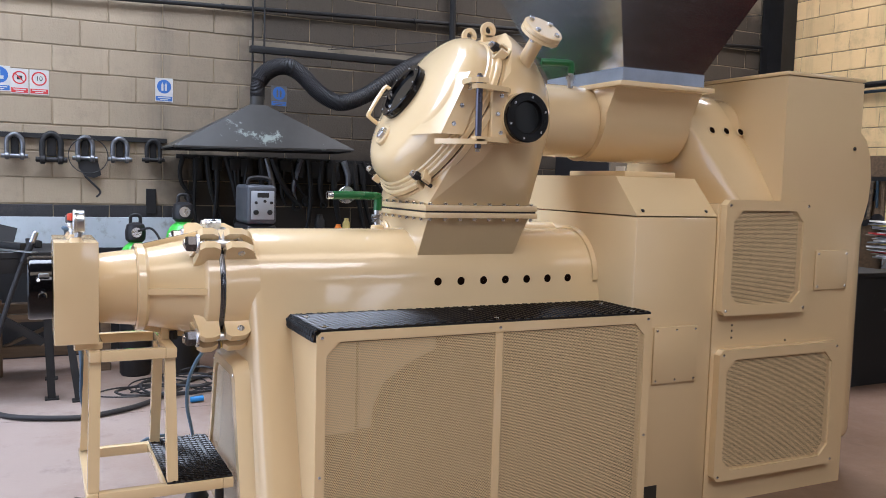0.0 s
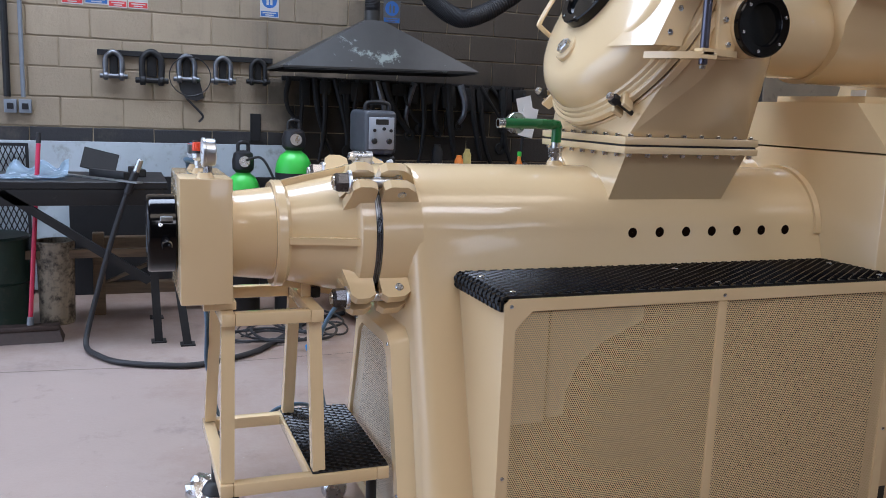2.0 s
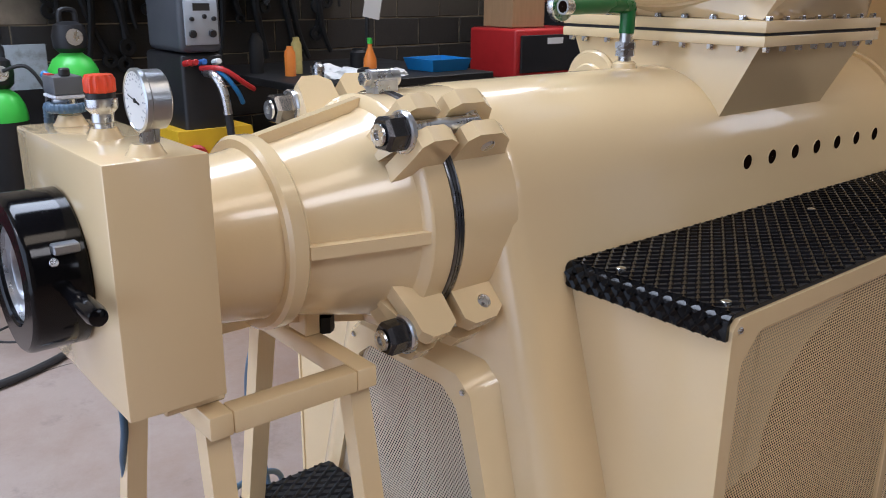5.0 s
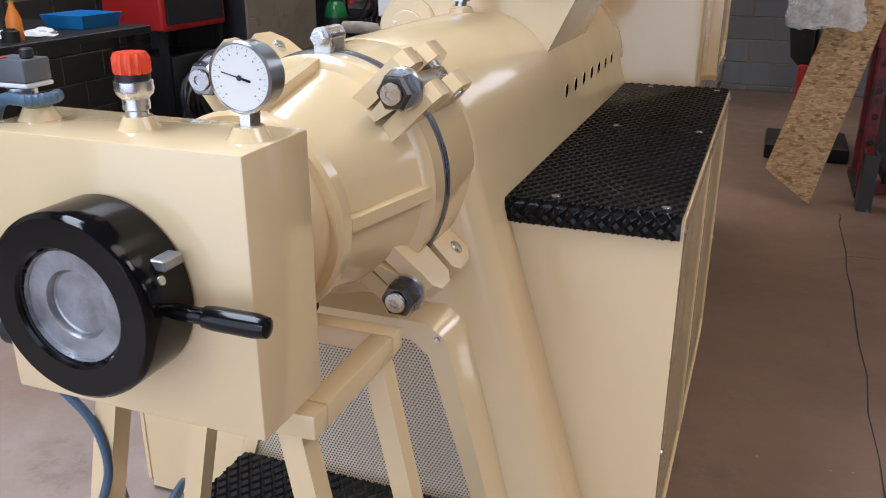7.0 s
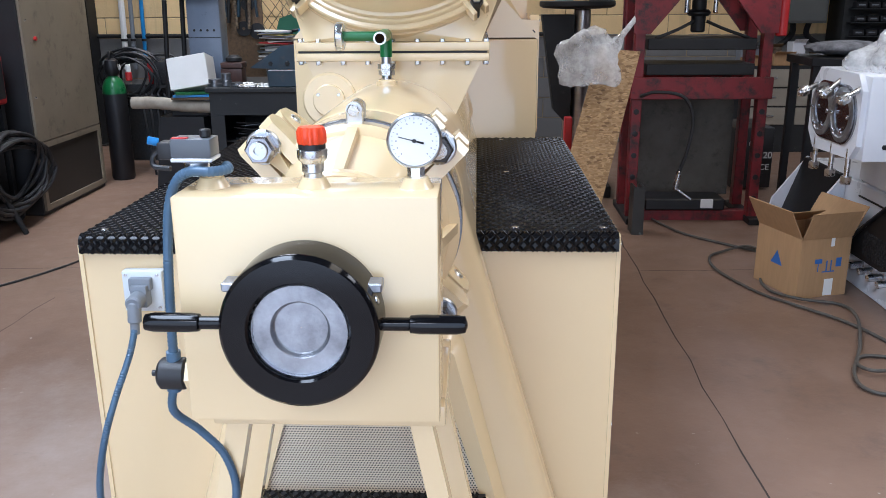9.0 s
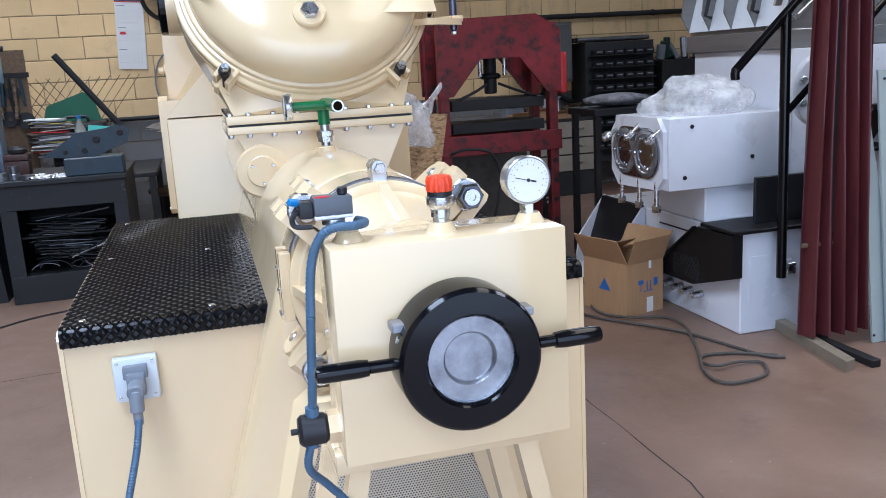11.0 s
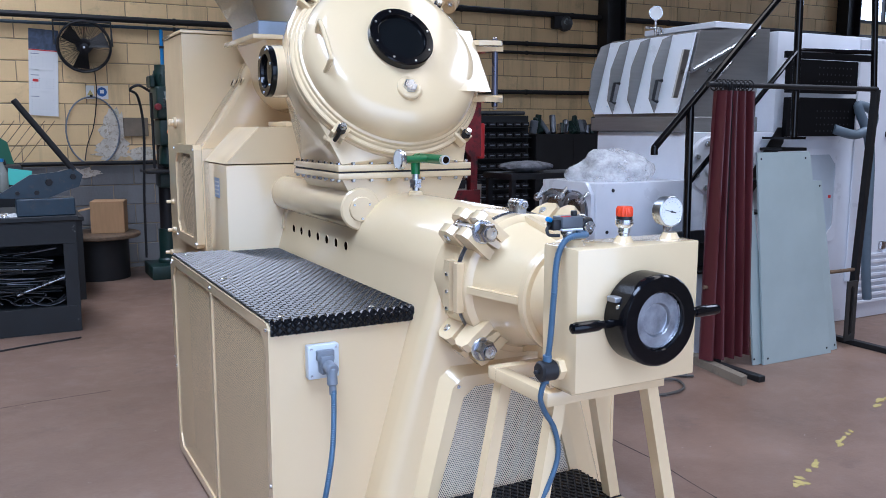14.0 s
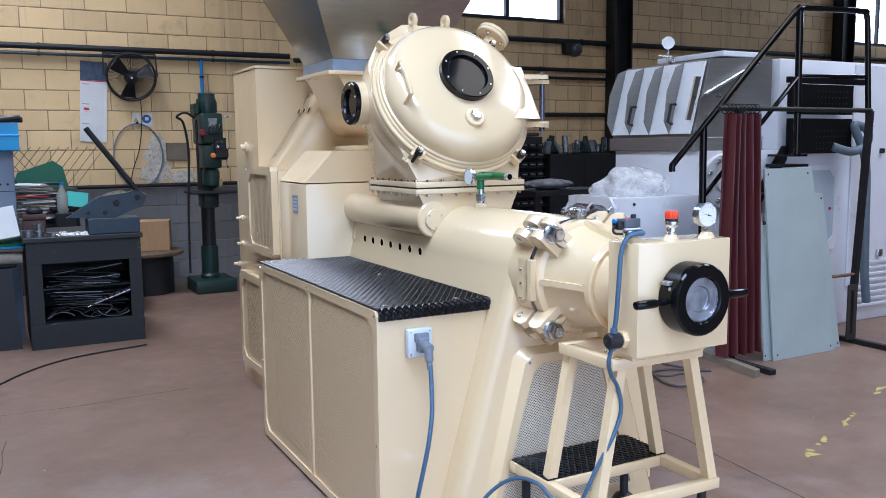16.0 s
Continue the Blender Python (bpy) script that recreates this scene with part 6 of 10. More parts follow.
part("torch_hose", tube(B(), glide([(-2.37, 1.42, 0.80), (-2.36, 1.43, 0.60), (-2.38, 1.45, 0.30), (-2.42, 1.6, 0.02)], 8), 0.018, 10), RUBBER, wel)
part("red_hose", tube(B(), glide([(-2.50, 1.36, 1.0), (-2.40, 1.42, 1.0), (-2.38, 1.52, 0.93), (-2.42, 1.58, 0.90)], 6), 0.012, 8), BRIGHTRED, wel)
part("blue_hose", tube(B(), glide([(-2.50, 1.37, 0.99), (-2.41, 1.42, 0.98), (-2.39, 1.48, 0.90), (-2.42, 1.52, 0.84)], 6), 0.011, 8), BLUEPLASTIC, wel)
part("top_handle", tube(B(), glide([(-2.62, 1.31, 1.33), (-2.62, 1.32, 1.375), (-2.62, 1.39, 1.385), (-2.62, 1.455, 1.375), (-2.62, 1.465, 1.33)], 5), 0.014, 10), BLACKM, wel)
for y, mt in ((1.33, BRIGHTRED), (1.37, SIGNBLUE), (1.44, PAPER), (1.30, BRIGHTRED)):
    part("hose_coupling", rod(B(), (-2.53, y, 1.02), (-2.47, y, 1.03), 0.014), mt, wel)
for y in (1.29, 1.485):
    for x in (-2.9, -2.6):
        part("trolley_wheel", rod(B(), (x, y - 0.02, 0.075), (x, y + 0.02, 0.075), 0.075), RUBBER, wel)


def gas_bottle(x, y, zt, r, col, body, label):
    g = thing("gas_bottle", (x, y, 0), label, "gas bottle", "gas bottles")
    part("body", lathe(B(), [(r * 0.9, 0), (r, 0.02), (r, zt - 0.02), (r * 0.98, zt)], Matrix.Translation((x, y, 0)), 32), body, g)
    part("shoulder", lathe(B(), [(r + 0.001, -0.02), (r, 0.0), (r * 0.93, 0.045), (r * 0.72, 0.09), (r * 0.42, 0.115), (r * 0.40, 0.13)], Matrix.Translation((x, y, zt)), 32), col, g)
    part("valve_guard", lathe(B(), [(r * 0.45, 0), (r * 0.62, 0.02), (r * 0.66, 0.07), (r * 0.55, 0.12), (r * 0.30, 0.135)], Matrix.Translation((x, y, zt + 0.12)), 24), BLACKM, g)
    part("guard_handle", tube(B(), glide([(x, y - r * 0.3, zt + 0.24), (x, y - r * 0.25, zt + 0.30), (x, y + r * 0.25, zt + 0.30), (x, y + r * 0.3, zt + 0.24)], 4), 0.012, 8), BLACKM, g)
    part("valve_window", lathe(B(), [(0.0005, 0), (r * 0.32, 0)], tilted((x + r * 0.66, y, zt + 0.19), (1, 0, 0.1)), 16, cap=False), STEEL, g)


gas_bottle(-2.92, 0.61, 0.80, 0.105, BRIGHTGREEN, DARKSTEEL, "grey gas bottle with a bright green shoulder")
gas_bottle(-2.88, 0.92, 0.945, 0.115, BRIGHTGREEN, DARKSTEEL, "grey gas bottle with a bright green shoulder")
gh = thing("gas_hose", (-2.86, 0.65, 0.9), "black gas hose curling from a bottle valve", "hose")
part("hose", tube(B(), glide([(-2.85, 0.62, 1.0), (-2.80, 0.70, 1.02), (-2.78, 0.76, 0.93), (-2.80, 0.80, 0.80), (-2.85, 0.78, 0.60)], 6), 0.008, 8), RUBBER, gh)

# dark bench on trestle legs
wb = thing("trestle_bench", (-2.6, -0.7, 0), "dark steel trestle bench cluttered with offcuts", "workbench")
part("top", bev(box(B(), -3.05, -2.40, -1.3, 0.10, 0.865, 0.905), 0.004, 1), DARKSTEEL, wb)
part("apron", box(B(), -2.44, -2.41, -1.28, 0.08, 0.775, 0.863, 0.002), DARKSTEEL, wb)
for (x0, y0), (x1, y1) in (((-2.46, 0.0), (-2.40, 0.04)), ((-2.44, 0.08), (-2.30, 0.19)), ((-2.95, 0.02), (-2.95, 0.05)), ((-2.46, -1.2), (-2.42, -1.28)), ((-2.95, -1.2), (-2.98, -1.28))):
    part("leg", bev(loft(B(), [[(x0 - 0.022, y0 - 0.022, 0.865), (x0 + 0.022, y0 - 0.022, 0.865), (x0 + 0.022, y0 + 0.022, 0.865), (x0 - 0.022, y0 + 0.022, 0.865)], [(x1 - 0.022, y1 - 0.022, 0.0), (x1 + 0.022, y1 - 0.022, 0.0), (x1 + 0.022, y1 + 0.022, 0.0), (x1 - 0.022, y1 + 0.022, 0.0)]]), 0.002, 1), DARKSTEEL, wb)
    part("foot_plate", box(B(), x1 - 0.04, x1 + 0.04, y1 - 0.04, y1 + 0.04, 0.0, 0.008), DARKSTEEL, wb)
part("brace", loft(B(), [[(-2.45, -0.75, 0.84), (-2.41, -0.75, 0.84), (-2.41, -0.71, 0.86), (-2.45, -0.71, 0.86)], [(-2.45, -0.02, 0.33), (-2.41, -0.02, 0.33), (-2.41, 0.02, 0.36), (-2.45, 0.02, 0.36)]]), DARKSTEEL, wb)
part("cross_rail", box(B(), -2.95, -2.90, -1.2, 0.04, 0.40, 0.45), SLEEPER, wb)
tr = thing("timber_trestle", (-3.1, -0.2, 0), "dark brown timber trestle standing under the bench", "trestle")
for z in (0.13, 0.42):
    part("rail", bev(box(B(), -3.16, -3.09, -0.30, 0.42, z, z + 0.075), 0.006, 1), SLEEPER, tr)
for y in (-0.28, 0.40):
    part("post", bev(box(B(), -3.165, -3.085, y - 0.035, y + 0.035, 0.0, 0.52), 0.006, 1), SLEEPER, tr)
part("diagonal", bev(loft(B(), [[(-3.15, -0.24, 0.21), (-3.10, -0.24, 0.21), (-3.10, -0.20, 0.21), (-3.15, -0.20, 0.21)], [(-3.15, 0.22, 0.42), (-3.10, 0.22, 0.42), (-3.10, 0.28, 0.42), (-3.15, 0.28, 0.42)]]), 0.004, 1), SLEEPER, tr)
solid("dark_plate", bev(box(B(), -3.70, -3.69, -0.47, 1.0, 0.0, 0.82), 0.002, 1), DARKSTEEL, "large dark steel plate standing under the bench", "steel plate")
msh = thing("wire_screen", (-3.78, -0.95, 0), "black steel mesh screen leaning on the pale sheet", "screen")
part("mesh_frame", bev(frame_ring(B(), "x", -3.79, -3.775, -1.20, -0.71, 0.0, 1.03, 0.02, 0.002, 0.002), 0.002, 1), DARKSTEEL, msh)
bm = B()
for k in range(-14, 30):
    for sg in (1, -1):
        ua = -1.19 + 0.033 * k
        za, zb = (0.02, 1.01) if sg > 0 else (1.01, 0.02)
        f0, f1 = max(0.0, (-1.18 - ua) / 0.42), min(1.0, (-0.73 - ua) / 0.42)
        if f1 > f0 + 0.02:
            cyl(bm, (-3.783, ua + 0.42 * f0, za + (zb - za) * f0), (-3.783, ua + 0.42 * f1, za + (zb - za) * f1), 0.004, seg=5)
tagged(part("mesh_wire", bm, DARKSTEEL, msh), kind="stuff")
solid("wall_plate", bev(box(B(), WEST + 0.001, WEST + 0.02, 0.762, 0.838, 1.07, 1.27), 0.003, 1), DARKSTEEL, "small dark steel plate on the block wall", "steel plate")
off = thing("steel_offcut", (-2.95, -0.3, 0.905), "black steel plate offcut leaning up on the bench", "offcut", "offcuts on the trestle bench")
part("plate", bev(box(B(), -0.006, 0.006, -0.10, 0.10, 0.0, 0.13, m=Matrix.Translation((-2.98, -0.27, 0.915)) @ Matrix.Rotation(radians(-14), 4, "X") @ Matrix.Rotation(radians(-22), 4, "Y")), 0.002, 1), DARKSTEEL, off)
for at, tilt, half in (((-2.62, -0.20, 0.928), 38, 0.15), ((-2.80, -0.05, 0.928), 12, 0.13)):
    t = thing("square_tube", at, "short dark square steel tube lying on the bench", "offcut", "offcuts on the trestle bench")
    m_ = Matrix.Translation(at) @ Matrix.Rotation(radians(tilt), 4, "Z")
    part("tube", bev(box(B(), -half, half, -0.022, 0.022, -0.022, 0.022, m=m_), 0.004, 2), DARKSTEEL, t)
    part("bore", box(B(), half - 0.002, half + 0.001, -0.016, 0.016, -0.016, 0.016, m=m_), SIGNBLACK, t)
t = thing("flat_bar", (-2.55, -0.27, 0.914), "long grey flat steel bar lying across the bench", "offcut", "offcuts on the trestle bench")
part("bar", bev(box(B(), -0.40, 0.40, -0.020, 0.020, -0.004, 0.004, m=Matrix.Translation((-2.60, -0.29, 0.911)) @ Matrix.Rotation(radians(38), 4, "Z")), 0.001, 1), GREYSTEEL, t)
wrap = thing("paper_wrapper", (-2.75, -0.55, 0.905), "pale blue wrapping sheet curled up on the bench", "wrapper")
bm = B()
nu, nv = 18, 10
grid = []
for a in range(nu + 1):
    row = []
    for b in range(nv + 1):
        u, v = a / nu, b / nv
        w = noise.noise(Vector((u * 5, v * 5, 3.1)))
        row.append(bm.verts.new((-2.95 + 0.46 * v + 0.02 * w, -0.74 + 0.32 * u + 0.02 * w, 0.911 + 0.018 * abs(w) + 0.075 * max(0, (1 - v) * 2 - 1.1) * (0.6 + 0.4 * math.sin(u * 14)) + 0.03 * max(0, u - 0.75))))
    grid.append(row)
for a in range(nu):
    for b in range(nv):
        bm.faces.new((grid[a][b], grid[a + 1][b], grid[a + 1][b + 1], grid[a][b + 1]))
bmesh.ops.solidify(bm, geom=bm.faces[:], thickness=0.0012)
part("sheet", bm, plain("pale_blue_film", (0.42, 0.55, 0.66), 0.25, 0, 0.2, 12, 0.1), wrap, angle=20)
torch = thing("welding_torch", (-2.5, 0.0, 0.95), "black welding torch with its cable hanging to the floor", "welding torch")
part("neck", rod(B(), (-2.375, -0.11, 0.845), (-2.36, -0.062, 0.965), 0.021), BLACKM, torch)
part("nozzle", rod(B(), (-2.36, -0.063, 0.962), (-2.36, -0.038, 1.03), 0.017), STEEL, torch)
part("cable", tube(B(), glide([(-2.375, -0.11, 0.85), (-2.36, -0.19, 0.61), (-2.36, -0.26, 0.36), (-2.35, -0.32, 0.13), (-2.29, -0.335, 0.03), (-2.15, -0.28, 0.018), (-1.99, -0.17, 0.018), (-1.88, 0.05, 0.018), (-1.86, 0.23, 0.018), (-2.0, 0.50, 0.018), (-2.22, 0.68, 0.018), (-2.57, 0.91, 0.018), (-2.75, 1.2, 0.018)], 8), 0.015, 10), RUBBER, torch)
tin = thing("waste_bin", (-2.97, -0.515, 0), "dirty beige open metal waste bin on the floor", "bin")
part("body", lathe(B(), [(0.02, 0.0), (0.094, 0.0), (0.098, 0.006), (0.107, 0.485), (0.111, 0.490), (0.111, 0.502), (0.104, 0.502), (0.103, 0.47), (0.094, 0.012), (0.02, 0.010)], Matrix.Translation((-2.97, -0.515, 0)), 32, cap=False), plain("streaked_beige_tin", (0.34, 0.28, 0.20), 0.6, 0.1, 0.35, 5.0, 0.2, dirt=(0.05, 0.04, 0.03), dirt_at=(0.45, 0.62), stretch=(3, 3, 0.5)), tin)
part("rag", lathe(B(), [(0.0, 0.06), (0.05, 0.05), (0.09, 0.0)], Matrix.Translation((-2.97, -0.515, 0.42)), 14), INK, tin, "crumpled grey rag")
drum = thing("green_drum", (-2.98, -0.82, 0), "dirty dark green oil drum with a rag on its rim", "drum")
part("shell", lathe(B(), [(0.20, 0), (0.21, 0.01), (0.205, 0.02), (0.205, 0.26), (0.213, 0.27), (0.205, 0.28), (0.205, 0.52), (0.213, 0.53), (0.20, 0.54)], Matrix.Translation((-2.98, -0.86, 0)), 32), DULLGREEN, drum)
BRISTLE = plain("dark_brown_bristle", (0.045, 0.028, 0.022), 0.7, 0, 0.3, 30, 0.4)
br = thing("broom", (-2.76, -0.6, 0), "broom with a red handle leaning on the bench", "broom")
part("handle", rod(B(), (-2.60, -0.63, 0.115), (-2.74, -0.565, 1.085), 0.0125), plain("crimson_plastic", (0.52, 0.025, 0.075), 0.35, 0, 0.08, 10, 0.03), br)
part("end_grip", rod(B(), (-2.74, -0.565, 1.086), (-2.749, -0.561, 1.145), 0.0135), BLACKM, br)
part("collar", rod(B(), (-2.592, -0.633, 0.07), (-2.60, -0.63, 0.13), 0.018), GREYPLASTIC, br)
part("head", bev(box(B(), -2.63, -2.55, -0.79, -0.48, 0.052, 0.085), 0.010, 2), BRISTLE, br)
part("bristles", bev(loft(B(), [[(-2.66, -0.81, 0.0), (-2.50, -0.81, 0.0), (-2.50, -0.46, 0.0), (-2.66, -0.46, 0.0)], [(-2.635, -0.79, 0.054), (-2.545, -0.79, 0.054), (-2.545, -0.48, 0.054), (-2.635, -0.48, 0.054)]]), 0.004, 1), BRISTLE, br)
hp_ = thing("cable_heap", (-2.4, 0.8, 0), "tangled thin black welding cables on the floor", "cable")
for k in range(9):
    cx, cy, rx, ry = -2.42 + rng.uniform(-0.2, 0.2), 0.72 + rng.uniform(-0.22, 0.3), rng.uniform(0.10, 0.26), rng.uniform(0.12, 0.28)
    ph = rng.uniform(0, 6)
    pts = [(cx + rx * math.cos(ph + a * 0.7) * (1 + 0.12 * math.sin(3 * a)), cy + ry * math.sin(ph + a * 0.7), 0.008 + 0.006 * k + 0.012 * abs(math.sin(2 * a))) for a in range(9)]
    part("cable_loop", tube(B(), glide(pts, 6), rng.choice((0.005, 0.006, 0.008)), 6), RUBBER, hp_)
part("blue_plug", rod(B(), (-2.02, 0.80, 0.02), (-2.02, 0.88, 0.025), 0.018), BLUEPLASTIC, hp_)
spb = thing("spray_bottle", (-2.6, 2.44, 1.0), "orange plastic bottle with a green cap on the far bench", "bottle")
part("body", lathe(B(), [(0.035, 0), (0.037, 0.01), (0.035, 0.10), (0.012, 0.16), (0.012, 0.18)], Matrix.Translation((-2.62, 2.35, 0.885)), 20), ORANGE, spb)
part("cap", lathe(B(), [(0.014, 0), (0.014, 0.03)], Matrix.Translation((-2.62, 2.35, 1.066)), 16), BRIGHTGREEN, spb)

# cluttered dark table by the west wall
tab = thing("clutter_table", (-3.0, 2.9, 0), "dark steel table covered with workshop clutter", "workbench")
part("top", bev(box(B(), -3.75, -2.50, 1.85, 3.15, 0.845, 0.885), 0.004, 1), DARKSTEEL, tab)
for x in (-3.68, -2.56):
    for y in (1.92, 3.08):
        part("leg", box(B(), x - 0.03, x + 0.03, y - 0.03, y + 0.03, 0, 0.845), DARKSTEEL, tab)
part("shelf", box(B(), -3.7, -2.55, 1.9, 3.1, 0.25, 0.28), DARKSTEEL, tab)
tray = thing("blue_tray", (-2.75, 2.95, 0.885), "blue plastic tray on the dark table", "tray")
bm = B()
Lt = [[(-2.90, 2.82, 0.886), (-2.66, 2.82, 0.886), (-2.66, 3.08, 0.886), (-2.90, 3.08, 0.886)], [(-2.92, 2.80, 0.955), (-2.64, 2.80, 0.955), (-2.64, 3.10, 0.955), (-2.92, 3.10, 0.955)], [(-2.91, 2.81, 0.955), (-2.65, 2.81, 0.955), (-2.65, 3.09, 0.955), (-2.91, 3.09, 0.955)], [(-2.89, 2.83, 0.892), (-2.67, 2.83, 0.892), (-2.67, 3.07, 0.892), (-2.89, 3.07, 0.892)]]
part("bin", loft(bm, Lt), BLUEPLASTIC, tray, angle=20)


def rag(name, x, y, z, s, mat, label, cat="rag", flat=0.4):
    t = thing(name, (x, y, z), label, cat)
    bm = bmesh.new()
    bmesh.ops.create_icosphere(bm, subdivisions=3, radius=s)
    o = Vector((x * 7, y * 5, z * 3))
    for q in bm.verts:
        k = 1 + 0.5 * noise.noise(q.co * (2.2 / s) + o)
        q.co = Vector((q.co.x * k, q.co.y * k, max(q.co.z, -s * 0.1) * flat * k))
    bm.transform(Matrix.Translation((x, y, z + s * 0.06)))
    part("cloth", bm, mat, t, angle=60)
    return t


for k, (x, y, s) in enumerate(((-2.72, 2.15, 0.07), (-2.80, 2.36, 0.09), (-2.68, 2.55, 0.08), (-2.95, 2.30, 0.10))):
    rag("crumpled_rag", x, y, 0.886, s, PAPER, "crumpled white paper rag on the dark table")
for k, (x, y, h, r, mt) in enumerate(((-2.62, 2.02, 0.10, 0.035, STEEL), (-2.95, 2.05, 0.16, 0.03, ORANGE), (-3.05, 2.15, 0.20, 0.03, YELLOWP), (-2.60, 2.30, 0.06, 0.04, DARKSTEEL), (-3.1, 2.6, 0.12, 0.05, DARKSTEEL), (-3.2, 1.98, 0.22, 0.04, DARKSTEEL))):
    t = thing("tin_can", (x, y, 0.885), "small workshop can on the dark table", "can", "cans on the table")
    part("body", lathe(B(), [(r, 0), (r, h * 0.8), (r * 0.6, h * 0.92), (r * 0.6, h)], Matrix.Translation((x, y, 0.8855)), 20), mt, t)
rw = thing("red_welder", (-3.0, 3.9, 0), "red box welder with a carton on top, on a cart", "welding machine")
part("case", bev(box(B(), -3.25, -2.80, 3.62, 4.28, 0.78, 1.10), 0.02, 3), BRIGHTRED, rw)
part("front", bev(box(B(), -2.802, -2.785, 3.66, 4.24, 0.82, 1.06), 0.004, 1), BLACKM, rw)
part("badge", box(B(), -2.786, -2.783, 3.9, 4.05, 1.0, 1.04), PAPER, rw)
part("cart", bev(box(B(), -3.3, -2.78, 3.60, 4.30, 0.12, 0.16), 0.005, 1), DARKSTEEL, rw)
for y in (3.66, 4.24):
    for x in (-3.22, -2.84):
        part("post", box(B(), x - 0.02, x + 0.02, y - 0.02, y + 0.02, 0.16, 0.78), DARKSTEEL, rw)
        part("wheel", rod(B(), (x, y - 0.02, 0.06), (x, y + 0.02, 0.06), 0.06), RUBBER, rw)
part("inner_unit", bev(box(B(), -3.2, -2.82, 3.70, 4.18, 0.18, 0.62), 0.02, 2), BLACKM, rw)
for k in range(9):
    pts = [(-2.70 + 0.04 * math.sin(2 * a + k), 4.05 + (0.30 + 0.02 * k) * math.cos(a), 0.42 - 0.012 * k + (0.20 + 0.015 * (k % 4)) * math.sin(a)) for a in [j * math.pi / 5 for j in range(11)]]
    part("cable_coil", tube(B(), glide(pts, 4), 0.013, 8), RUBBER, rw)
part("arm", rod(B(), (-2.78, 3.95, 0.52), (-2.74, 4.62, 0.52), 0.016), DARKSTEEL, rw)
part("stay_leg", rod(B(), (-2.76, 3.85, 0.45), (-2.62, 3.94, 0.0), 0.018), DARKSTEEL, rw)
part("stay_leg", rod(B(), (-2.76, 3.70, 0.40), (-2.63, 3.52, 0.0), 0.018), DARKSTEEL, rw)
cb = thing("open_carton", (-3.05, 3.85, 1.10), "open brown cardboard carton on the red welder", "carton")
part("box", bev(box(B(), -3.18, -2.90, 3.68, 3.98, 1.105, 1.33), 0.003, 1), CARD, cb)
part("flap", box(B(), -0.14, 0.14, 0.0, 0.12, 0, 0.004, m=Matrix.Translation((-3.04, 3.98, 1.33)) @ Matrix.Rotation(radians(-35), 4, "X")), CARD, cb)

for ob in [o for o in bpy.data.objects if o.parent is None and o.name.split(".")[0] in ("safety_sign", "shackle", "shackle_rail", "fume_hood", "flexible_duct", "hood_bracket", "tool_rail", "hung_tool", "welding_machine", "gas_bottle", "gas_hose")]:
    ob.matrix_basis = Matrix.Translation((0, -0.03, 0)) @ ob.matrix_basis

# tall cabinet with a mesh door
mc = thing("mesh_cabinet", (-3.1, 4.9, 0), "tall brown steel cabinet with a mesh lower panel", "cabinet")
part("body", bev(box(B(), -3.55, -2.73, 4.40, 5.38, 0.0, 2.15), 0.006, 1), plain("black_cabinet_paint", (0.02, 0.02, 0.022), 0.5, 0, 0.3, 3, 0.1), mc)
dr = part("side_door", bev(box(B(), -2.73, -2.712, 4.41, 5.37, 0.50, 2.13), 0.003, 1), BROWNSTEEL, mc)
part("lower_frame", frame_ring(B(), "x", -2.73, -2.712, 4.41, 5.37, 0.03, 0.495, 0.04, 0.003, 0.005), BROWNSTEEL, mc)
part("mesh", box(B(), -2.729, -2.724, 4.45, 5.33, 0.07, 0.455), plain("dark_mesh", (0.035, 0.03, 0.025), 0.6, 0.2, 0.2, 40, 0.5, 300), mc)
part("red_button", rod(B(), (-2.712, 4.55, 1.18), (-2.695, 4.55, 1.18), 0.014), BRIGHTRED, mc)
for y, z in ((4.46, 1.30), (4.46, 0.80), (4.60, 1.45)):
    bolt(mc, (-2.712, y, z), (1, 0, 0), 0.008, 0.008, STEEL)
gas_bottle(-2.69, 5.66, 0.72, 0.092, GREEN, BLACKM, "black gas bottle with a dull green shoulder")
M_cc = thing("cable_coils", (-2.45, 5.9, 0.9), "thick bundle of dark cables hung in coils", "cable")
for k in range(18):
    rr = 0.15 + 0.012 * (k % 7)
    pts = [(-2.66 + 0.012 * (k % 5) + rr * 1.15 * math.cos(a) * (1 + 0.10 * math.sin(3 * a + k)), 5.84 + 0.012 * k, 0.82 + rr * math.sin(a) - 0.02 * (k % 3)) for a in [j * math.pi / 6 for j in range(12)]]
    part("coil", tube(B(), glide(pts, 3, True), 0.011, 6, True), RUBBER, M_cc)
for k in range(5):
    part("cable_tail", tube(B(), glide([(-2.55 + 0.05 * k, 5.82, 0.68), (-2.52 + 0.06 * k, 5.80, 0.5), (-2.50 + 0.04 * k, 5.80, 0.25), (-2.45 + 0.07 * k, 5.75, 0.012)], 4), 0.010, 6), RUBBER, M_cc)
part("red_plug", rod(B(), (-2.60, 5.76, 0.86), (-2.60, 5.76, 0.79), 0.026), BRIGHTRED, M_cc)
part("plug_tail", rod(B(), (-2.60, 5.76, 0.86), (-2.60, 5.76, 0.92), 0.02), PAPER, M_cc)
pw = thing("perforated_screen", (-2.1, 6.1, 0), "grey perforated steel screen standing on the floor", "screen")
part("sheet", box(B(), -2.95, -2.385, 6.20, 6.215, 0.05, 0.72), plain("dark_punched_sheet", (0.07, 0.075, 0.08), 0.5, 0.4, 0.3, 60, 0.5, 260), pw)
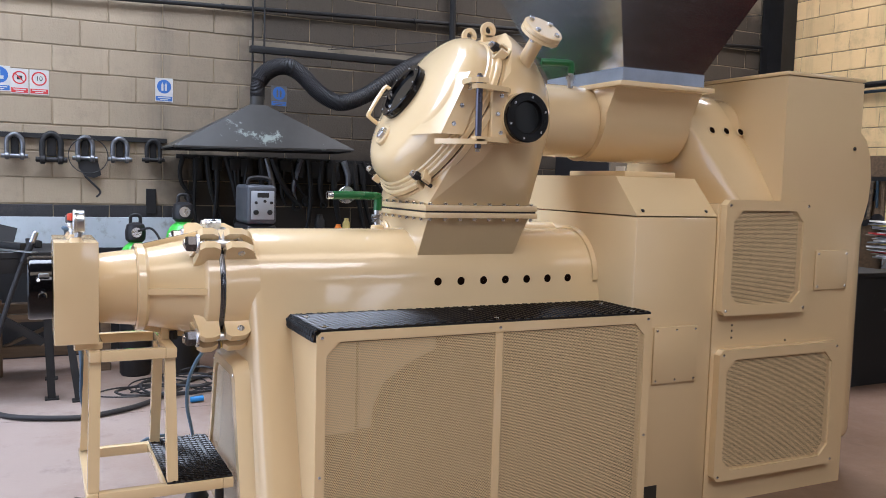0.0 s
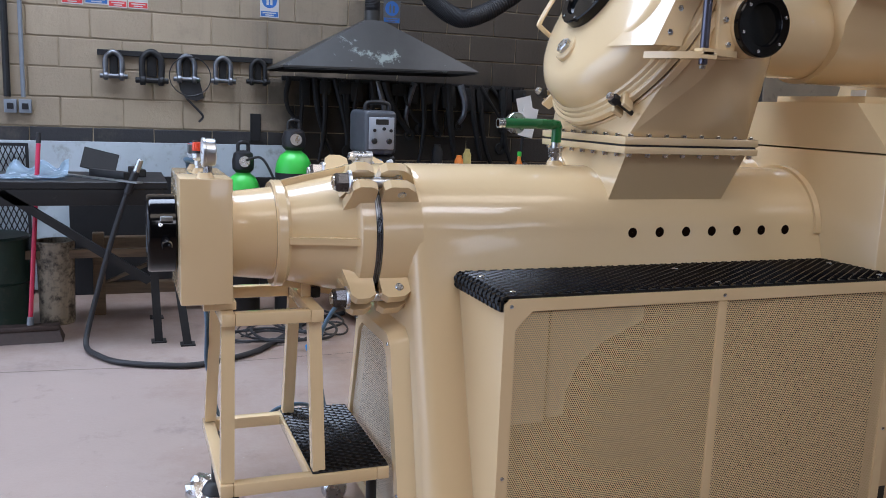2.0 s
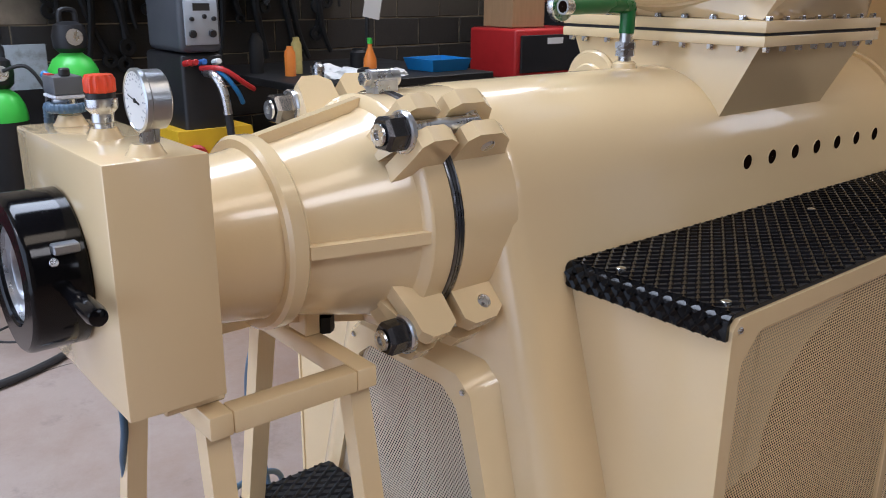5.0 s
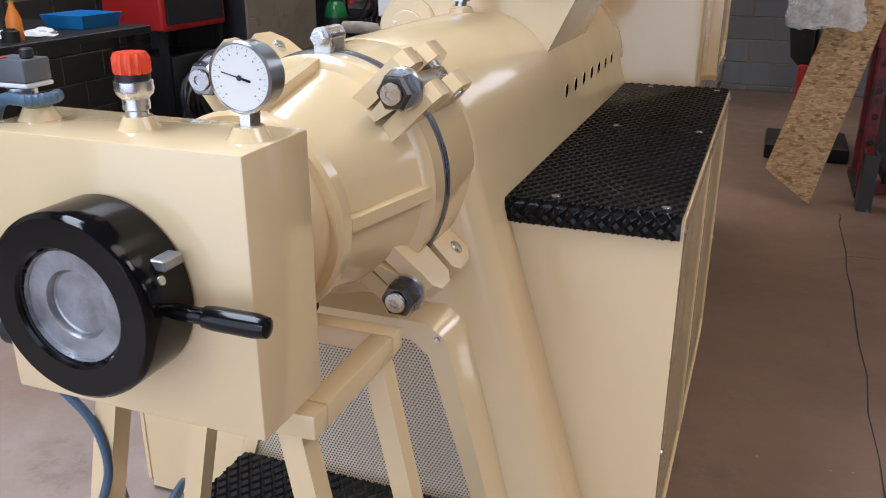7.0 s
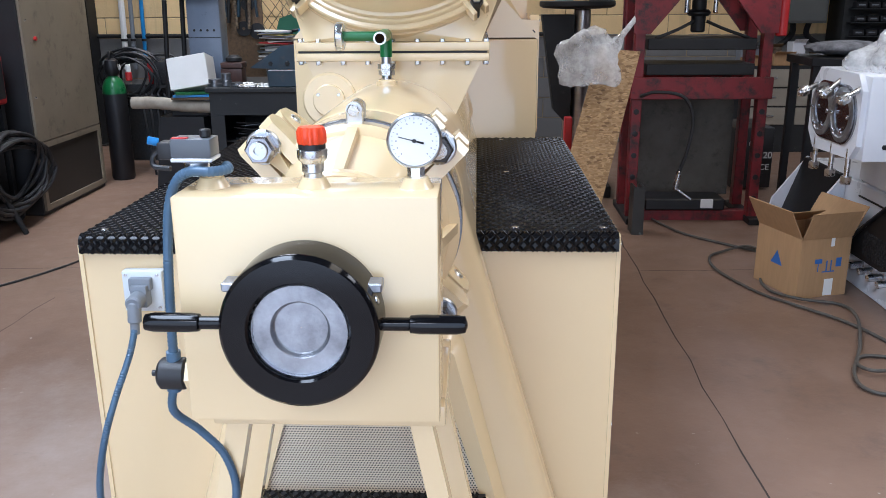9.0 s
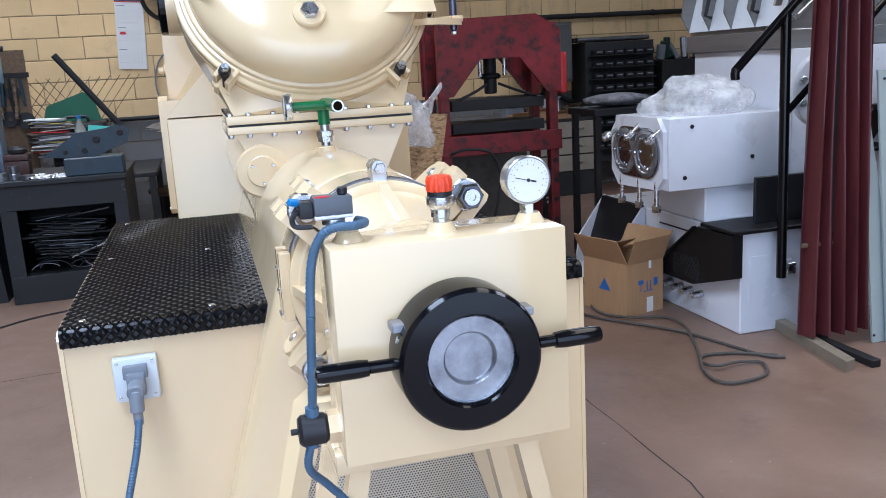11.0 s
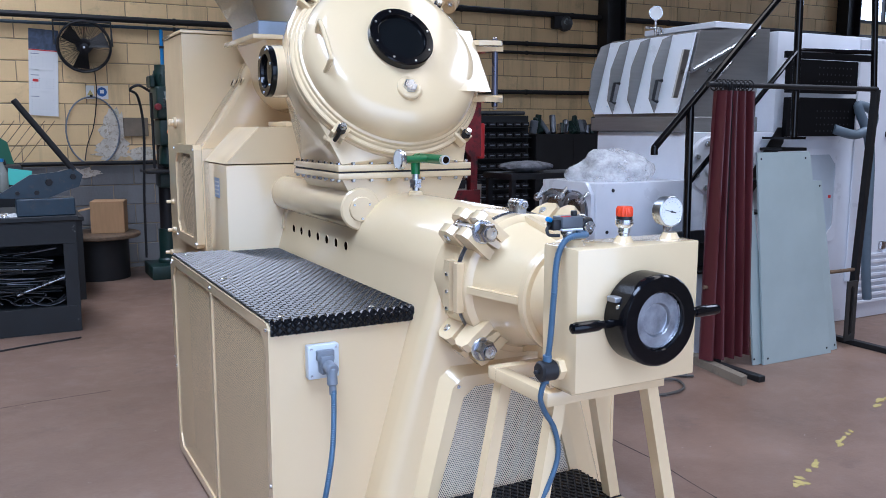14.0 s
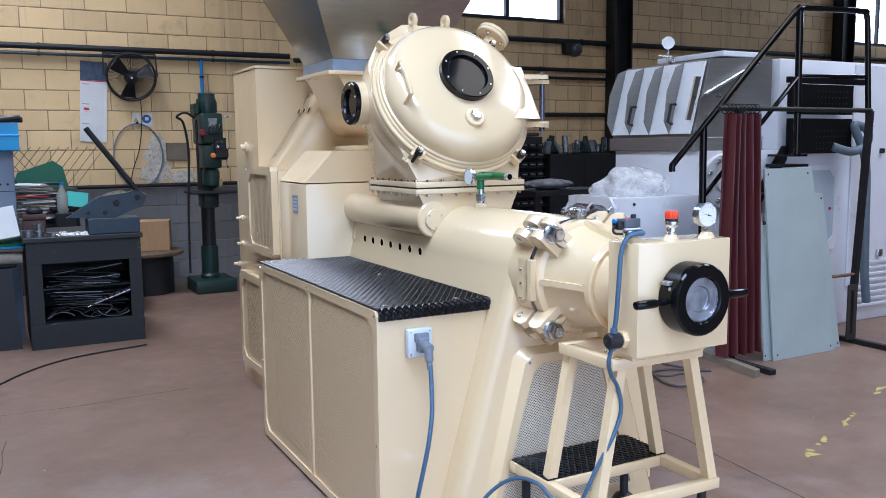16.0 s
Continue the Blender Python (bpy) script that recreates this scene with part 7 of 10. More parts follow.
for x in (-2.94, -2.39):
    part("post", box(B(), x - 0.015, x + 0.015, 6.19, 6.225, 0.0, 0.80), DARKSTEEL, pw)
anv = thing("work_stand", (-1.9, 5.1, 0), "dark tapered stand with a padded top", "stand")
part("block", loft(B(), [[(-2.15, 4.95, 0), (-1.72, 4.95, 0), (-1.72, 5.3, 0), (-2.15, 5.3, 0)], [(-2.08, 4.98, 0.60), (-1.76, 4.98, 0.60), (-1.76, 5.28, 0.60), (-2.08, 5.28, 0.60)]]), BLACKM, anv, angle=20)
part("pad", tube(B(), glide([(-2.28, 5.0, 0.70), (-2.1, 5.0, 0.70), (-1.9, 5.0, 0.68), (-1.68, 5.0, 0.67)], 4), 0.045, 12), plain("stained_pad", (0.34, 0.30, 0.24), 0.8, 0, 0.3, 12, 0.2), anv)
part("jaw", bev(box(B(), -2.0, -1.72, 5.0, 5.2, 0.60, 0.66), 0.01, 1), DARKSTEEL, anv)
wbx = thing("white_box", (-1.83, 5.1, 0.75), "white box file tilted on a heap of folders", "box")
mw = Matrix.Translation((-1.84, 5.06, 0.905)) @ Matrix.Rotation(radians(-9), 4, "Y") @ Matrix.Rotation(radians(-14), 4, "X")
part("carton", bev(box(B(), -0.145, 0.145, -0.09, 0.09, -0.115, 0.115, m=mw), 0.003, 1), PAPER, wbx)
fd = thing("folders", (-1.85, 5.05, 0.72), "stack of blue and green folders", "folder")
for k, mt in enumerate((SLEEPER, BLUEPLASTIC, GREEN)):
    part("folder", box(B(), -0.15, 0.15, -0.11, 0.11, 0, 0.016, m=Matrix.Translation((-1.82, 5.05, 0.728 + 0.019 * k)) @ Matrix.Rotation(0.2 * k, 4, "Z")), mt, fd)
rb = thing("battery_charger", (-2.38, 5.95, 0.7), "red and black battery charger on a steel shelf bracket", "charger")
part("case", bev(box(B(), -2.49, -2.27, 5.90, 6.05, 0.745, 0.935), 0.012, 2), BLACKM, rb)
part("red_side", bev(box(B(), -2.494, -2.43, 5.895, 6.055, 0.75, 0.93), 0.01, 2), BRIGHTRED, rb)
part("handle", tube(B(), glide([(-2.47, 5.97, 0.93), (-2.46, 5.97, 0.975), (-2.38, 5.97, 0.985), (-2.30, 5.97, 0.975), (-2.29, 5.97, 0.93)], 4), 0.009, 8), BLACKM, rb)
for k in range(4):
    part("vent_slot", box(B(), -2.41, -2.29, 5.897, 5.90, 0.775 + 0.028 * k, 0.785 + 0.028 * k), DARKSTEEL, rb)
part("shelf", box(B(), -2.52, -2.24, 5.88, 6.18, 0.72, 0.744), DARKSTEEL, rb)
for x in (-2.50, -2.26):
    part("shelf_leg", box(B(), x - 0.015, x + 0.015, 6.12, 6.15, 0.0, 0.72), DARKSTEEL, rb)
sc = thing("steel_column", (-1.81, 5.4, 0), "blue-grey steel machine column with a row of holes", "machine column")
part("shaft", bev(box(B(), -1.935, -1.685, 5.33, 5.50, 0.0, 1.45), 0.008, 2), plain("blue_grey_paint", (0.15, 0.185, 0.25), 0.35, 0, 0.2, 3, 0.08, dirt=(0.06, 0.07, 0.09), dirt_at=(0.6, 0.75)), sc)
for k in range(4):
    bolt(sc, (-1.885 + 0.05 * k, 5.33, 1.20), (0, -1, 0), 0.009, 0.003, DARKSTEEL, "hole", 12)
part("weld_seam", box(B(), -1.935, -1.685, 5.327, 5.33, 1.145, 1.149), DARKSTEEL, sc)
for x, z0, z1 in ((-2.06, 0.0, 1.55), (-2.20, 0.0, 1.42)):
    part("side_bar", rod(B(), (x, 5.46, z0), (x + 0.06, 5.46, z1), 0.018), DARKSTEEL, sc)
tbd = thing("tool_board", (-1.82, 6.5, 0), "dark brown board hung with grinding discs and hand tools", "tool board")
part("board", box(B(), -2.02, -1.66, 6.52, 6.545, 0.0, 1.72), SLEEPER, tbd)
part("cross_rail", box(B(), -2.04, -1.64, 6.505, 6.52, 1.50, 1.54), DARKSTEEL, tbd)
for x, z, rr in ((-1.83, 1.17, 0.065), (-1.71, 1.15, 0.07), (-1.78, 1.38, 0.06)):
    part("grinding_disc", lathe(B(), [(0.014, 0), (rr, 0), (rr, 0.008), (0.014, 0.008)], tilted((x, 6.52, z), (0, -1, 0.1)), 28, cap=False), BLACKM, tbd)
for k in range(7):
    x = -1.98 + 0.045 * k
    part("hanging_tool", rod(B(), (x, 6.49, 1.50), (x + 0.015 * (-1) ** k, 6.48, 1.27 - 0.05 * (k % 3)), 0.012 + 0.004 * (k % 2)), (PETROL, DARKSTEEL, RUSTY)[k % 3], tbd)
for x, r, mt in ((-3.30, 0.03, PAPER), (-3.21, 0.022, GREYPLASTIC), (-3.10, 0.020, BLUEPLASTIC)):
    wall_pipe("down_pipe", [(x, NORTH - 0.06, 0.75), (x + 0.02, NORTH - 0.06, 1.9)], r, mt, "painted vertical pipe on the north wall")

# ---- steel bench with a lever shear ----
sb_ = thing("steel_bench", (-1.24, 5.2, 0), "dark blue-grey steel bench with an open shelf of offcuts", "workbench")
part("top", bev(box(B(), -1.68, -0.855, 4.82, 5.70, 0.79, 0.825), 0.004, 1), BENCHBLUE, sb_)
part("front_panel", bev(box(B(), -1.66, -0.87, 4.84, 4.855, 0.63, 0.789), 0.002, 1), BENCHBLUE, sb_)
part("plinth", bev(box(B(), -1.66, -0.87, 4.84, 4.855, 0.0, 0.185), 0.002, 1), BENCHBLUE, sb_)
part("side_post", bev(box(B(), -0.96, -0.87, 4.84, 4.855, 0.186, 0.629), 0.002, 1), BENCHBLUE, sb_)
part("side_post", bev(box(B(), -1.66, -1.56, 4.84, 4.855, 0.186, 0.629), 0.002, 1), BENCHBLUE, sb_)
part("side_panel", box(B(), -0.885, -0.87, 4.856, 5.68, 0.0, 0.789), BENCHBLUE, sb_)
part("side_panel", box(B(), -1.66, -1.645, 4.856, 5.68, 0.0, 0.789), BENCHBLUE, sb_)
part("back_panel", box(B(), -1.66, -0.87, 5.68, 5.69, 0.0, 0.789), BENCHBLUE, sb_)
part("shelf", box(B(), -1.64, -0.89, 4.86, 5.67, 0.17, 0.185), BENCHBLUE, sb_)
part("shelf", box(B(), -1.64, -0.89, 4.95, 5.67, 0.42, 0.432), BENCHBLUE, sb_)
for k in range(44):
    t = thing("metal_offcut", (-1.25, 4.95, 0.2), "grey steel offcut lying in the bench shelf", "offcut", "offcuts in the bench")
    mt = (SHK, DARKSTEEL, GALV, DARKSTEEL, SHK, BENCHBLUE)[k % 6]
    if k < 14:
        # curved strips nested on the bottom
        rr, x0, y0 = rng.uniform(0.07, 0.15), rng.uniform(-1.45, -1.06), rng.uniform(4.87, 5.05)
        a0, zt = rng.uniform(0.1, 0.9), rng.uniform(0.35, 0.75)
        arc_ = [(math.cos(a0 + 0.28 * j), math.sin(a0 + 0.28 * j)) for j in range(9)]
        sgn = 1 if k % 3 else -1
        loop_ = [(x0 + rr * c, 0.19 + (rr * zt * q if sgn > 0 else rr * zt * (1 - q))) for c, q in arc_] + [(x0 + (rr - 0.007) * c, 0.19 + ((rr - 0.007) * zt * q if sgn > 0 else rr * zt - (rr - 0.007) * zt * q)) for c, q in arc_[::-1]]
        part("bent_strip", prism(B(), loop_, "y", y0, y0 + rng.uniform(0.03, 0.07)), mt, t, angle=30)
    else:
        up = (k - 14) // 15
        L_ = rng.uniform(0.22, 0.52)
        x0 = -1.54 + rng.uniform(0, 0.60 - L_)
        z0 = (0.27 if up == 0 else 0.437) + 0.0085 * ((k - 14) % 15)
        w_, th = rng.uniform(0.02, 0.06), rng.uniform(0.003, 0.009)
        mtx = Matrix.Translation((x0, 4.90 + rng.uniform(0.0, 0.16), z0)) @ Matrix.Rotation(rng.uniform(-0.16, 0.10), 4, "Y") @ Matrix.Rotation(rng.uniform(-0.25, 0.25), 4, "Z") @ Matrix.Rotation(rng.uniform(-0.3, 0.3), 4, "X")
        part("bar", bev(box(B(), 0, L_, -w_ / 2, w_ / 2, 0, th, m=mtx), 0.001, 1), mt, t)
t = thing("metal_offcut", (-1.2, 4.88, 0.3), "bright aluminium bar leaning across the offcuts", "offcut", "offcuts in the bench")
part("bar", bev(box(B(), 0, 0.34, -0.02, 0.02, 0, 0.012, m=Matrix.Translation((-1.27, 4.885, 0.285)) @ Matrix.Rotation(-0.33, 4, "Y") @ Matrix.Rotation(0.5, 4, "X")), 0.002, 1), STEEL, t)
ls = thing("lever_shear", (-1.05, 4.95, 0.825), "petrol blue hand lever shear bolted to the bench", "lever shear")
part("base", bev(box(B(), -1.235, -0.865, 4.85, 5.05, 0.826, 0.945), 0.006, 1), PETROL, ls)
poly = [(-1.37, 0.955), (-1.14, 1.105), (-0.95, 1.125), (-0.86, 1.15), (-0.80, 1.10), (-0.83, 1.02), (-0.92, 0.99), (-1.02, 0.948), (-1.20, 0.948)]
part("blade_frame", bev(prism(B(), poly, "y", 4.90, 4.945), 0.005, 1), PETROL, ls)
part("lever", rod(B(), (-0.855, 4.92, 1.13), (-1.205, 4.90, 1.615), 0.021), DARKSTEEL, ls)
for x, z, r in ((-1.02, 1.055, 0.026), (-1.10, 0.985, 0.018), (-0.865, 1.09, 0.022), (-1.22, 0.985, 0.016)):
    bolt(ls, (x, 4.90, z), (0, -1, 0), r, 0.014, DARKSTEEL)
bx = thing("ribbed_case", (-1.45, 5.3, 0.825), "black ribbed tool case lying on the bench", "tool case")
part("case", bev(box(B(), -1.62, -1.25, 5.22, 5.52, 0.83, 1.16), 0.02, 2), BLACKM, bx)
for k in range(7):
    part("rib", bev(box(B(), -1.60, -1.27, 5.21, 5.222, 0.87 + 0.04 * k, 0.89 + 0.04 * k), 0.003, 1), BLACKM, bx)
part("handle", tube(B(), glide([(-1.52, 5.30, 1.158), (-1.51, 5.30, 1.195), (-1.44, 5.30, 1.20), (-1.37, 5.30, 1.195), (-1.36, 5.30, 1.158)], 4), 0.011, 8), BLACKM, bx)
for k in range(22):
    t = thing("magazine", (-1.5, 5.05, 0.83 + 0.02 * k), "dog-eared catalogue in an untidy stack", "catalogue", "stacked catalogues")
    mt = (PAPER, INK, BROWNSTEEL, SIGNRED, PAPER, RUSTY, PAPER, INK, YELLOWP, GREYPLASTIC, PAPER)[k % 11]
    part("page_block", box(B(), -0.11, 0.11, -0.08, 0.08, 0, rng.uniform(0.006, 0.011), m=Matrix.Translation((-1.575 + rng.uniform(-0.04, 0.05), 5.06 + rng.uniform(-0.02, 0.02), 0.950 + 0.0118 * k)) @ Matrix.Rotation(rng.uniform(-0.5, 0.5), 4, "Z") @ Matrix.Rotation(rng.uniform(-0.05, 0.05), 4, "Y")), mt, t)
pb = thing("plastic_bottle", (-1.38, 5.0, 0.825), "small clear plastic bottle with a blue cap on the bench", "bottle")
part("body", lathe(B(), [(0.036, 0), (0.038, 0.01), (0.038, 0.13), (0.014, 0.19), (0.014, 0.205)], Matrix.Translation((-1.385, 5.0, 0.99)), 20), plain("murky_plastic", (0.30, 0.31, 0.27), 0.25, 0, 0.1, 8, 0.05), pb)
part("cap", lathe(B(), [(0.017, 0), (0.017, 0.022)], Matrix.Translation((-1.385, 5.0, 1.196)), 16), BLUEPLASTIC, pb)
part("stand_block", bev(box(B(), -1.44, -1.30, 4.95, 5.06, 0.826, 0.99), 0.004, 1), DARKSTEEL, pb)
tp = thing("teal_sheet", (-1.27, 5.05, 1.08), "teal green paper propped on the bench", "paper")
part("sheet", box(B(), -0.075, 0.075, -0.001, 0.001, -0.06, 0.06, m=Matrix.Translation((-1.275, 5.08, 1.08)) @ Matrix.Rotation(0.15, 4, "Y") @ Matrix.Rotation(-0.4, 4, "X")), plain("teal_paper", (0.08, 0.42, 0.36), 0.7, 0, 0.05, 8, 0), tp)
gb = thing("green_board", (-1.5, 5.45, 1.2), "dark green board leaning behind the tool case", "board")
part("board", prism(B(), [(-1.72, 1.10), (-1.28, 1.10), (-1.33, 1.32), (-1.40, 1.37), (-1.66, 1.28)], "y", 5.54, 5.55), plain("flat_green_board", (0.025, 0.13, 0.075), 0.6, 0, 0.1, 5, 0.05), gb)
for k in range(12):
    rag("scrap_paper", -1.44 + 0.045 * (k % 5), 4.87 + 0.05 * (k // 5), 0.828, rng.uniform(0.024, 0.040), PAPER if k % 3 else STEEL, "crumpled scrap paper among small parts on the bench", "scrap", 0.6)
bm = B()
for k in range(10):
    cyl(bm, (-2.12 + 0.07 * k, 5.62, 0.826), (-1.62 + 0.07 * k, 5.62, 1.48), 0.003, seg=5)
    cyl(bm, (-1.15 - 0.07 * k + 0.0, 5.625, 0.826), (-1.65 - 0.07 * k, 5.625, 1.48), 0.003, seg=5)
t = thing("wire_mesh", (-1.6, 5.62, 1.2), "rusty wire mesh panel leaning behind the bench", "mesh")
tagged(part("wire_grid", bm, RUSTY, t), kind="stuff")
bt = thing("blue_bin", (-1.86, 5.36, 1.45), "bright blue plastic storage bin with dark tubes laid across", "bin")
BINBLUE = plain("bright_blue_plastic", (0.02, 0.30, 0.62), 0.35, 0, 0.06, 8, 0.03)
bm = B()
for a in ((-2.10, -1.64, 5.24, 5.25), (-2.10, -1.64, 5.51, 5.52), (-2.10, -2.09, 5.25, 5.51), (-1.65, -1.64, 5.25, 5.51)):
    box(bm, *a, 1.452, 1.66)
box(bm, -2.10, -1.64, 5.24, 5.52, 1.4505, 1.458)
part("bin", bm, BINBLUE, bt, angle=0)
part("rim", bev(box(B(), -2.11, -1.63, 5.228, 5.238, 1.56, 1.575), 0.003, 1), BINBLUE, bt)
for k, (a, b) in enumerate((((-2.16, 5.3, 1.72), (-1.66, 5.36, 1.69)), ((-2.06, 5.21, 1.66), (-1.86, 5.20, 1.50)), ((-2.2, 5.42, 1.70), (-1.60, 5.45, 1.69)), ((-1.95, 5.2, 1.66), (-1.62, 5.26, 1.70)))):
    part("tube", rod(B(), a, b, 0.022), BLACKM if k % 2 else DARKSTEEL, bt)
bkb = thing("back_bench", (-1.2, 6.5, 0), "low dark steel bench behind the shear bench", "workbench")
part("top", bev(box(B(), -1.64, -0.72, 5.98, 7.20, 0.664, 0.699), 0.004, 1), BENCHBLUE, bkb)
for x in (-1.60, -0.76):
    for y in (6.02, 7.16):
        part("leg", box(B(), x - 0.025, x + 0.025, y - 0.025, y + 0.025, 0.0, 0.664), BENCHBLUE, bkb)
# the untidy heap stands on the back bench
heap = Matrix.Translation((-1.84, -1.89, 1.45)) @ Matrix.Scale(1.2, 4) @ Matrix.Translation((1.84, 1.89, -1.45))
for ob in [o for o in bpy.data.objects if o.parent is None and o.name.split(".")[0] in ("ribbed_case", "magazine", "plastic_bottle", "teal_sheet", "green_board", "wire_mesh")]:
    ob.matrix_basis = heap @ ob.matrix_basis
vc = thing("bench_vice", (-1.6, 5.1, 0.825), "brown cast iron vice blocks with a steel ring on top", "vice")
VICE = plain("brown_cast_iron", (0.075, 0.035, 0.028), 0.5, 0.1, 0.3, 10, 0.2)
part("lower_jaw", bev(box(B(), -1.66, -1.50, 5.16, 5.28, 0.826, 0.93), 0.006, 2), VICE, vc)
part("upper_jaw", bev(box(B(), -1.655, -1.495, 5.15, 5.29, 0.934, 0.975), 0.005, 2), VICE, vc)
part("steel_ring", lathe(B(), [(0.05, 0), (0.06, 0.01), (0.06, 0.03), (0.045, 0.04), (0.035, 0.05)], Matrix.Translation((-1.57, 5.22, 0.976)), 24), DARKSTEEL, vc)
for k, (x, y, rr, h) in enumerate(((-1.635, 4.93, 0.055, 0.05), (-1.56, 4.95, 0.04, 0.09), (-1.47, 4.90, 0.05, 0.03))):
    t = thing("steel_bush", (x, y, 0.826), "turned steel bush standing on the bench", "bush", "bushes on the bench")
    part("body", lathe(B(), [(rr, 0), (rr, h * 0.4), (rr * 0.85, h * 0.45), (rr * 0.85, h), (rr * 0.5, h)], Matrix.Translation((x, y, 0.8262)), 24), SHK, t)

# spool table with a carton, drill press
sp_ = thing("spool_table", (-0.45, 7.0, 0), "dark round drum table with a worn wooden top", "table")
part("drum", lathe(B(), [(0.26, 0), (0.26, 0.39)], Matrix.Translation((-0.50, 7.05, 0)), 32), DARKSTEEL, sp_)
part("top", lathe(B(), [(0.36, 0), (0.37, 0.01), (0.37, 0.03), (0.36, 0.04)], Matrix.Translation((-0.50, 7.05, 0.392)), 40), SLEEPER, sp_)
c2 = thing("cardboard_box", (-0.4, 7.1, 0.435), "open brown cardboard box on the spool table", "carton")
mb = Matrix.Translation((-0.40, 7.08, 0.434)) @ Matrix.Rotation(radians(-14), 4, "Z")
part("box", bev(box(B(), -0.15, 0.15, -0.14, 0.14, 0, 0.30, m=mb), 0.003, 1), CARD, c2)
part("flap", box(B(), -0.13, 0.0, -0.14, 0.14, 0, 0.004, m=mb @ Matrix.Translation((-0.15, 0, 0.23)) @ Matrix.Rotation(radians(-12), 4, "Y")), CARD, c2)
dpz = thing("drill_press", (0.12, 6.85, 0), "green pillar drill press with a round table", "drill press")
part("base", bev(box(B(), -0.10, 0.31, 6.62, 7.10, 0.0, 0.13), 0.015, 2), DULLGREEN, dpz)
part("pillar_foot", lathe(B(), [(0.10, 0), (0.10, 0.03), (0.085, 0.05), (0.085, 0.33)], Matrix.Translation((0.10, 6.88, 0.13)), 28), DULLGREEN, dpz)
part("pillar", lathe(B(), [(0.068, 0), (0.068, 1.55)], Matrix.Translation((0.10, 6.88, 0.40)), 28), BLACKM, dpz)
part("table", bev(box(B(), -0.12, 0.33, 6.55, 6.95, 1.005, 1.035), 0.008, 2), DARKSTEEL, dpz)
part("table_arm", bev(box(B(), 0.02, 0.18, 6.70, 6.95, 0.86, 1.004), 0.02, 2), DULLGREEN, dpz)
part("head", bev(box(B(), 0.0, 0.215, 6.56, 6.98, 1.50, 1.80), 0.025, 3), DULLGREEN, dpz)
part("lower_head", bev(box(B(), 0.02, 0.195, 6.58, 6.95, 1.26, 1.495), 0.02, 2), DULLGREEN, dpz)
part("neck", lathe(B(), [(0.055, 0), (0.085, 0.03), (0.085, 0.16), (0.07, 0.20)], Matrix.Translation((0.11, 6.72, 1.06)), 24), DULLGREEN, dpz)
mot = part("motor", lathe(B(), [(0.092, 0), (0.095, 0.015), (0.095, 0.13), (0.083, 0.16), (0.083, 0.20), (0.03, 0.205)], Matrix.Translation((0.115, 6.80, 1.80)), 32), DULLGREEN, dpz)
for k in range(12):
    a = 2 * math.pi * k / 12
    part("fin", box(B(), 0.094, 0.101, -0.006, 0.006, 0.02, 0.12, m=Matrix.Translation((0.115, 6.80, 1.80)) @ Matrix.Rotation(a, 4, "Z")), DULLGREEN, mot, angle=0)
part("motor_foot", bev(box(B(), -0.03, 0.02, 6.70, 6.90, 1.79, 1.90), 0.01, 1), DULLGREEN, dpz)
fp = part("front_plate", bev(prism(B(), [(0.065, 1.75), (0.155, 1.75), (0.140, 1.67), (0.080, 1.67)], "y", 6.545, 6.558), 0.003, 1), plain("worn_scale_plate", (0.30, 0.32, 0.30), 0.45, 0.3, 0.3, 20, 0.1), dpz)
for k in range(4):
    x = 0.065 + 0.03 * k
    part("gear_lever", rod(B(), (x, 6.55, 1.63), (x + 0.006 * (k - 1.5), 6.49, 1.685), 0.006), STEEL, fp)
    part("lever_knob", rod(B(), (x, 6.555, 1.605), (x, 6.51, 1.60), 0.011), BLACKM, fp)
part("switch_panel", bev(box(B(), 0.12, 0.235, 6.545, 6.575, 1.36, 1.56), 0.006, 1), BLACKM, dpz)
for x, z, mt in ((0.15, 1.52, REDPAINT), (0.19, 1.52, GREEN), (0.15, 1.47, STEEL), (0.19, 1.46, BLACKM)):
    part("switch", rod(B(), (x, 6.546, z), (x, 6.53, z), 0.012), mt, dpz)
part("stop_button", rod(B(), (0.005, 6.57, 1.61), (0.005, 6.51, 1.61), 0.032), REDPAINT, dpz)
part("yellow_button", rod(B(), (0.10, 6.56, 1.385), (0.10, 6.52, 1.385), 0.024), ORANGE, dpz)
part("spindle", rod(B(), (0.11, 6.70, 1.26), (0.11, 6.70, 1.045), 0.028), DARKSTEEL, dpz)
part("feed_wheel", rod(B(), (0.20, 6.66, 1.40), (0.27, 6.66, 1.40), 0.06), BLACKM, dpz)
for k in range(3):
    a = 2 * math.pi * k / 3 + 0.5
    part("feed_handle", rod(B(), (0.25, 6.66, 1.40), (0.27, 6.66 + 0.15 * math.cos(a), 1.40 + 0.15 * math.sin(a)), 0.008), STEEL, dpz)
part("depth_rod", rod(B(), (-0.035, 6.62, 1.05), (-0.035, 6.62, 1.74), 0.012), DARKSTEEL, dpz)
part("top_handle", rod(B(), (0.215, 6.60, 1.76), (0.30, 6.58, 1.77), 0.009), STEEL, dpz)
part("cable", tube(B(), glide([(-0.05, 6.6, 1.75), (-0.15, 6.55, 1.80), (-0.22, 6.6, 1.76), (-0.14, 6.7, 1.70), (-0.10, 6.72, 1.4), (-0.12, 6.75, 0.8), (-0.12, 6.8, 0.2)], 6), 0.012, 8), RUBBER, dpz)
part("yellow_tag", box(B(), 0.17, 0.20, 6.625, 6.632, 1.08, 1.15), YELLOWP, dpz)

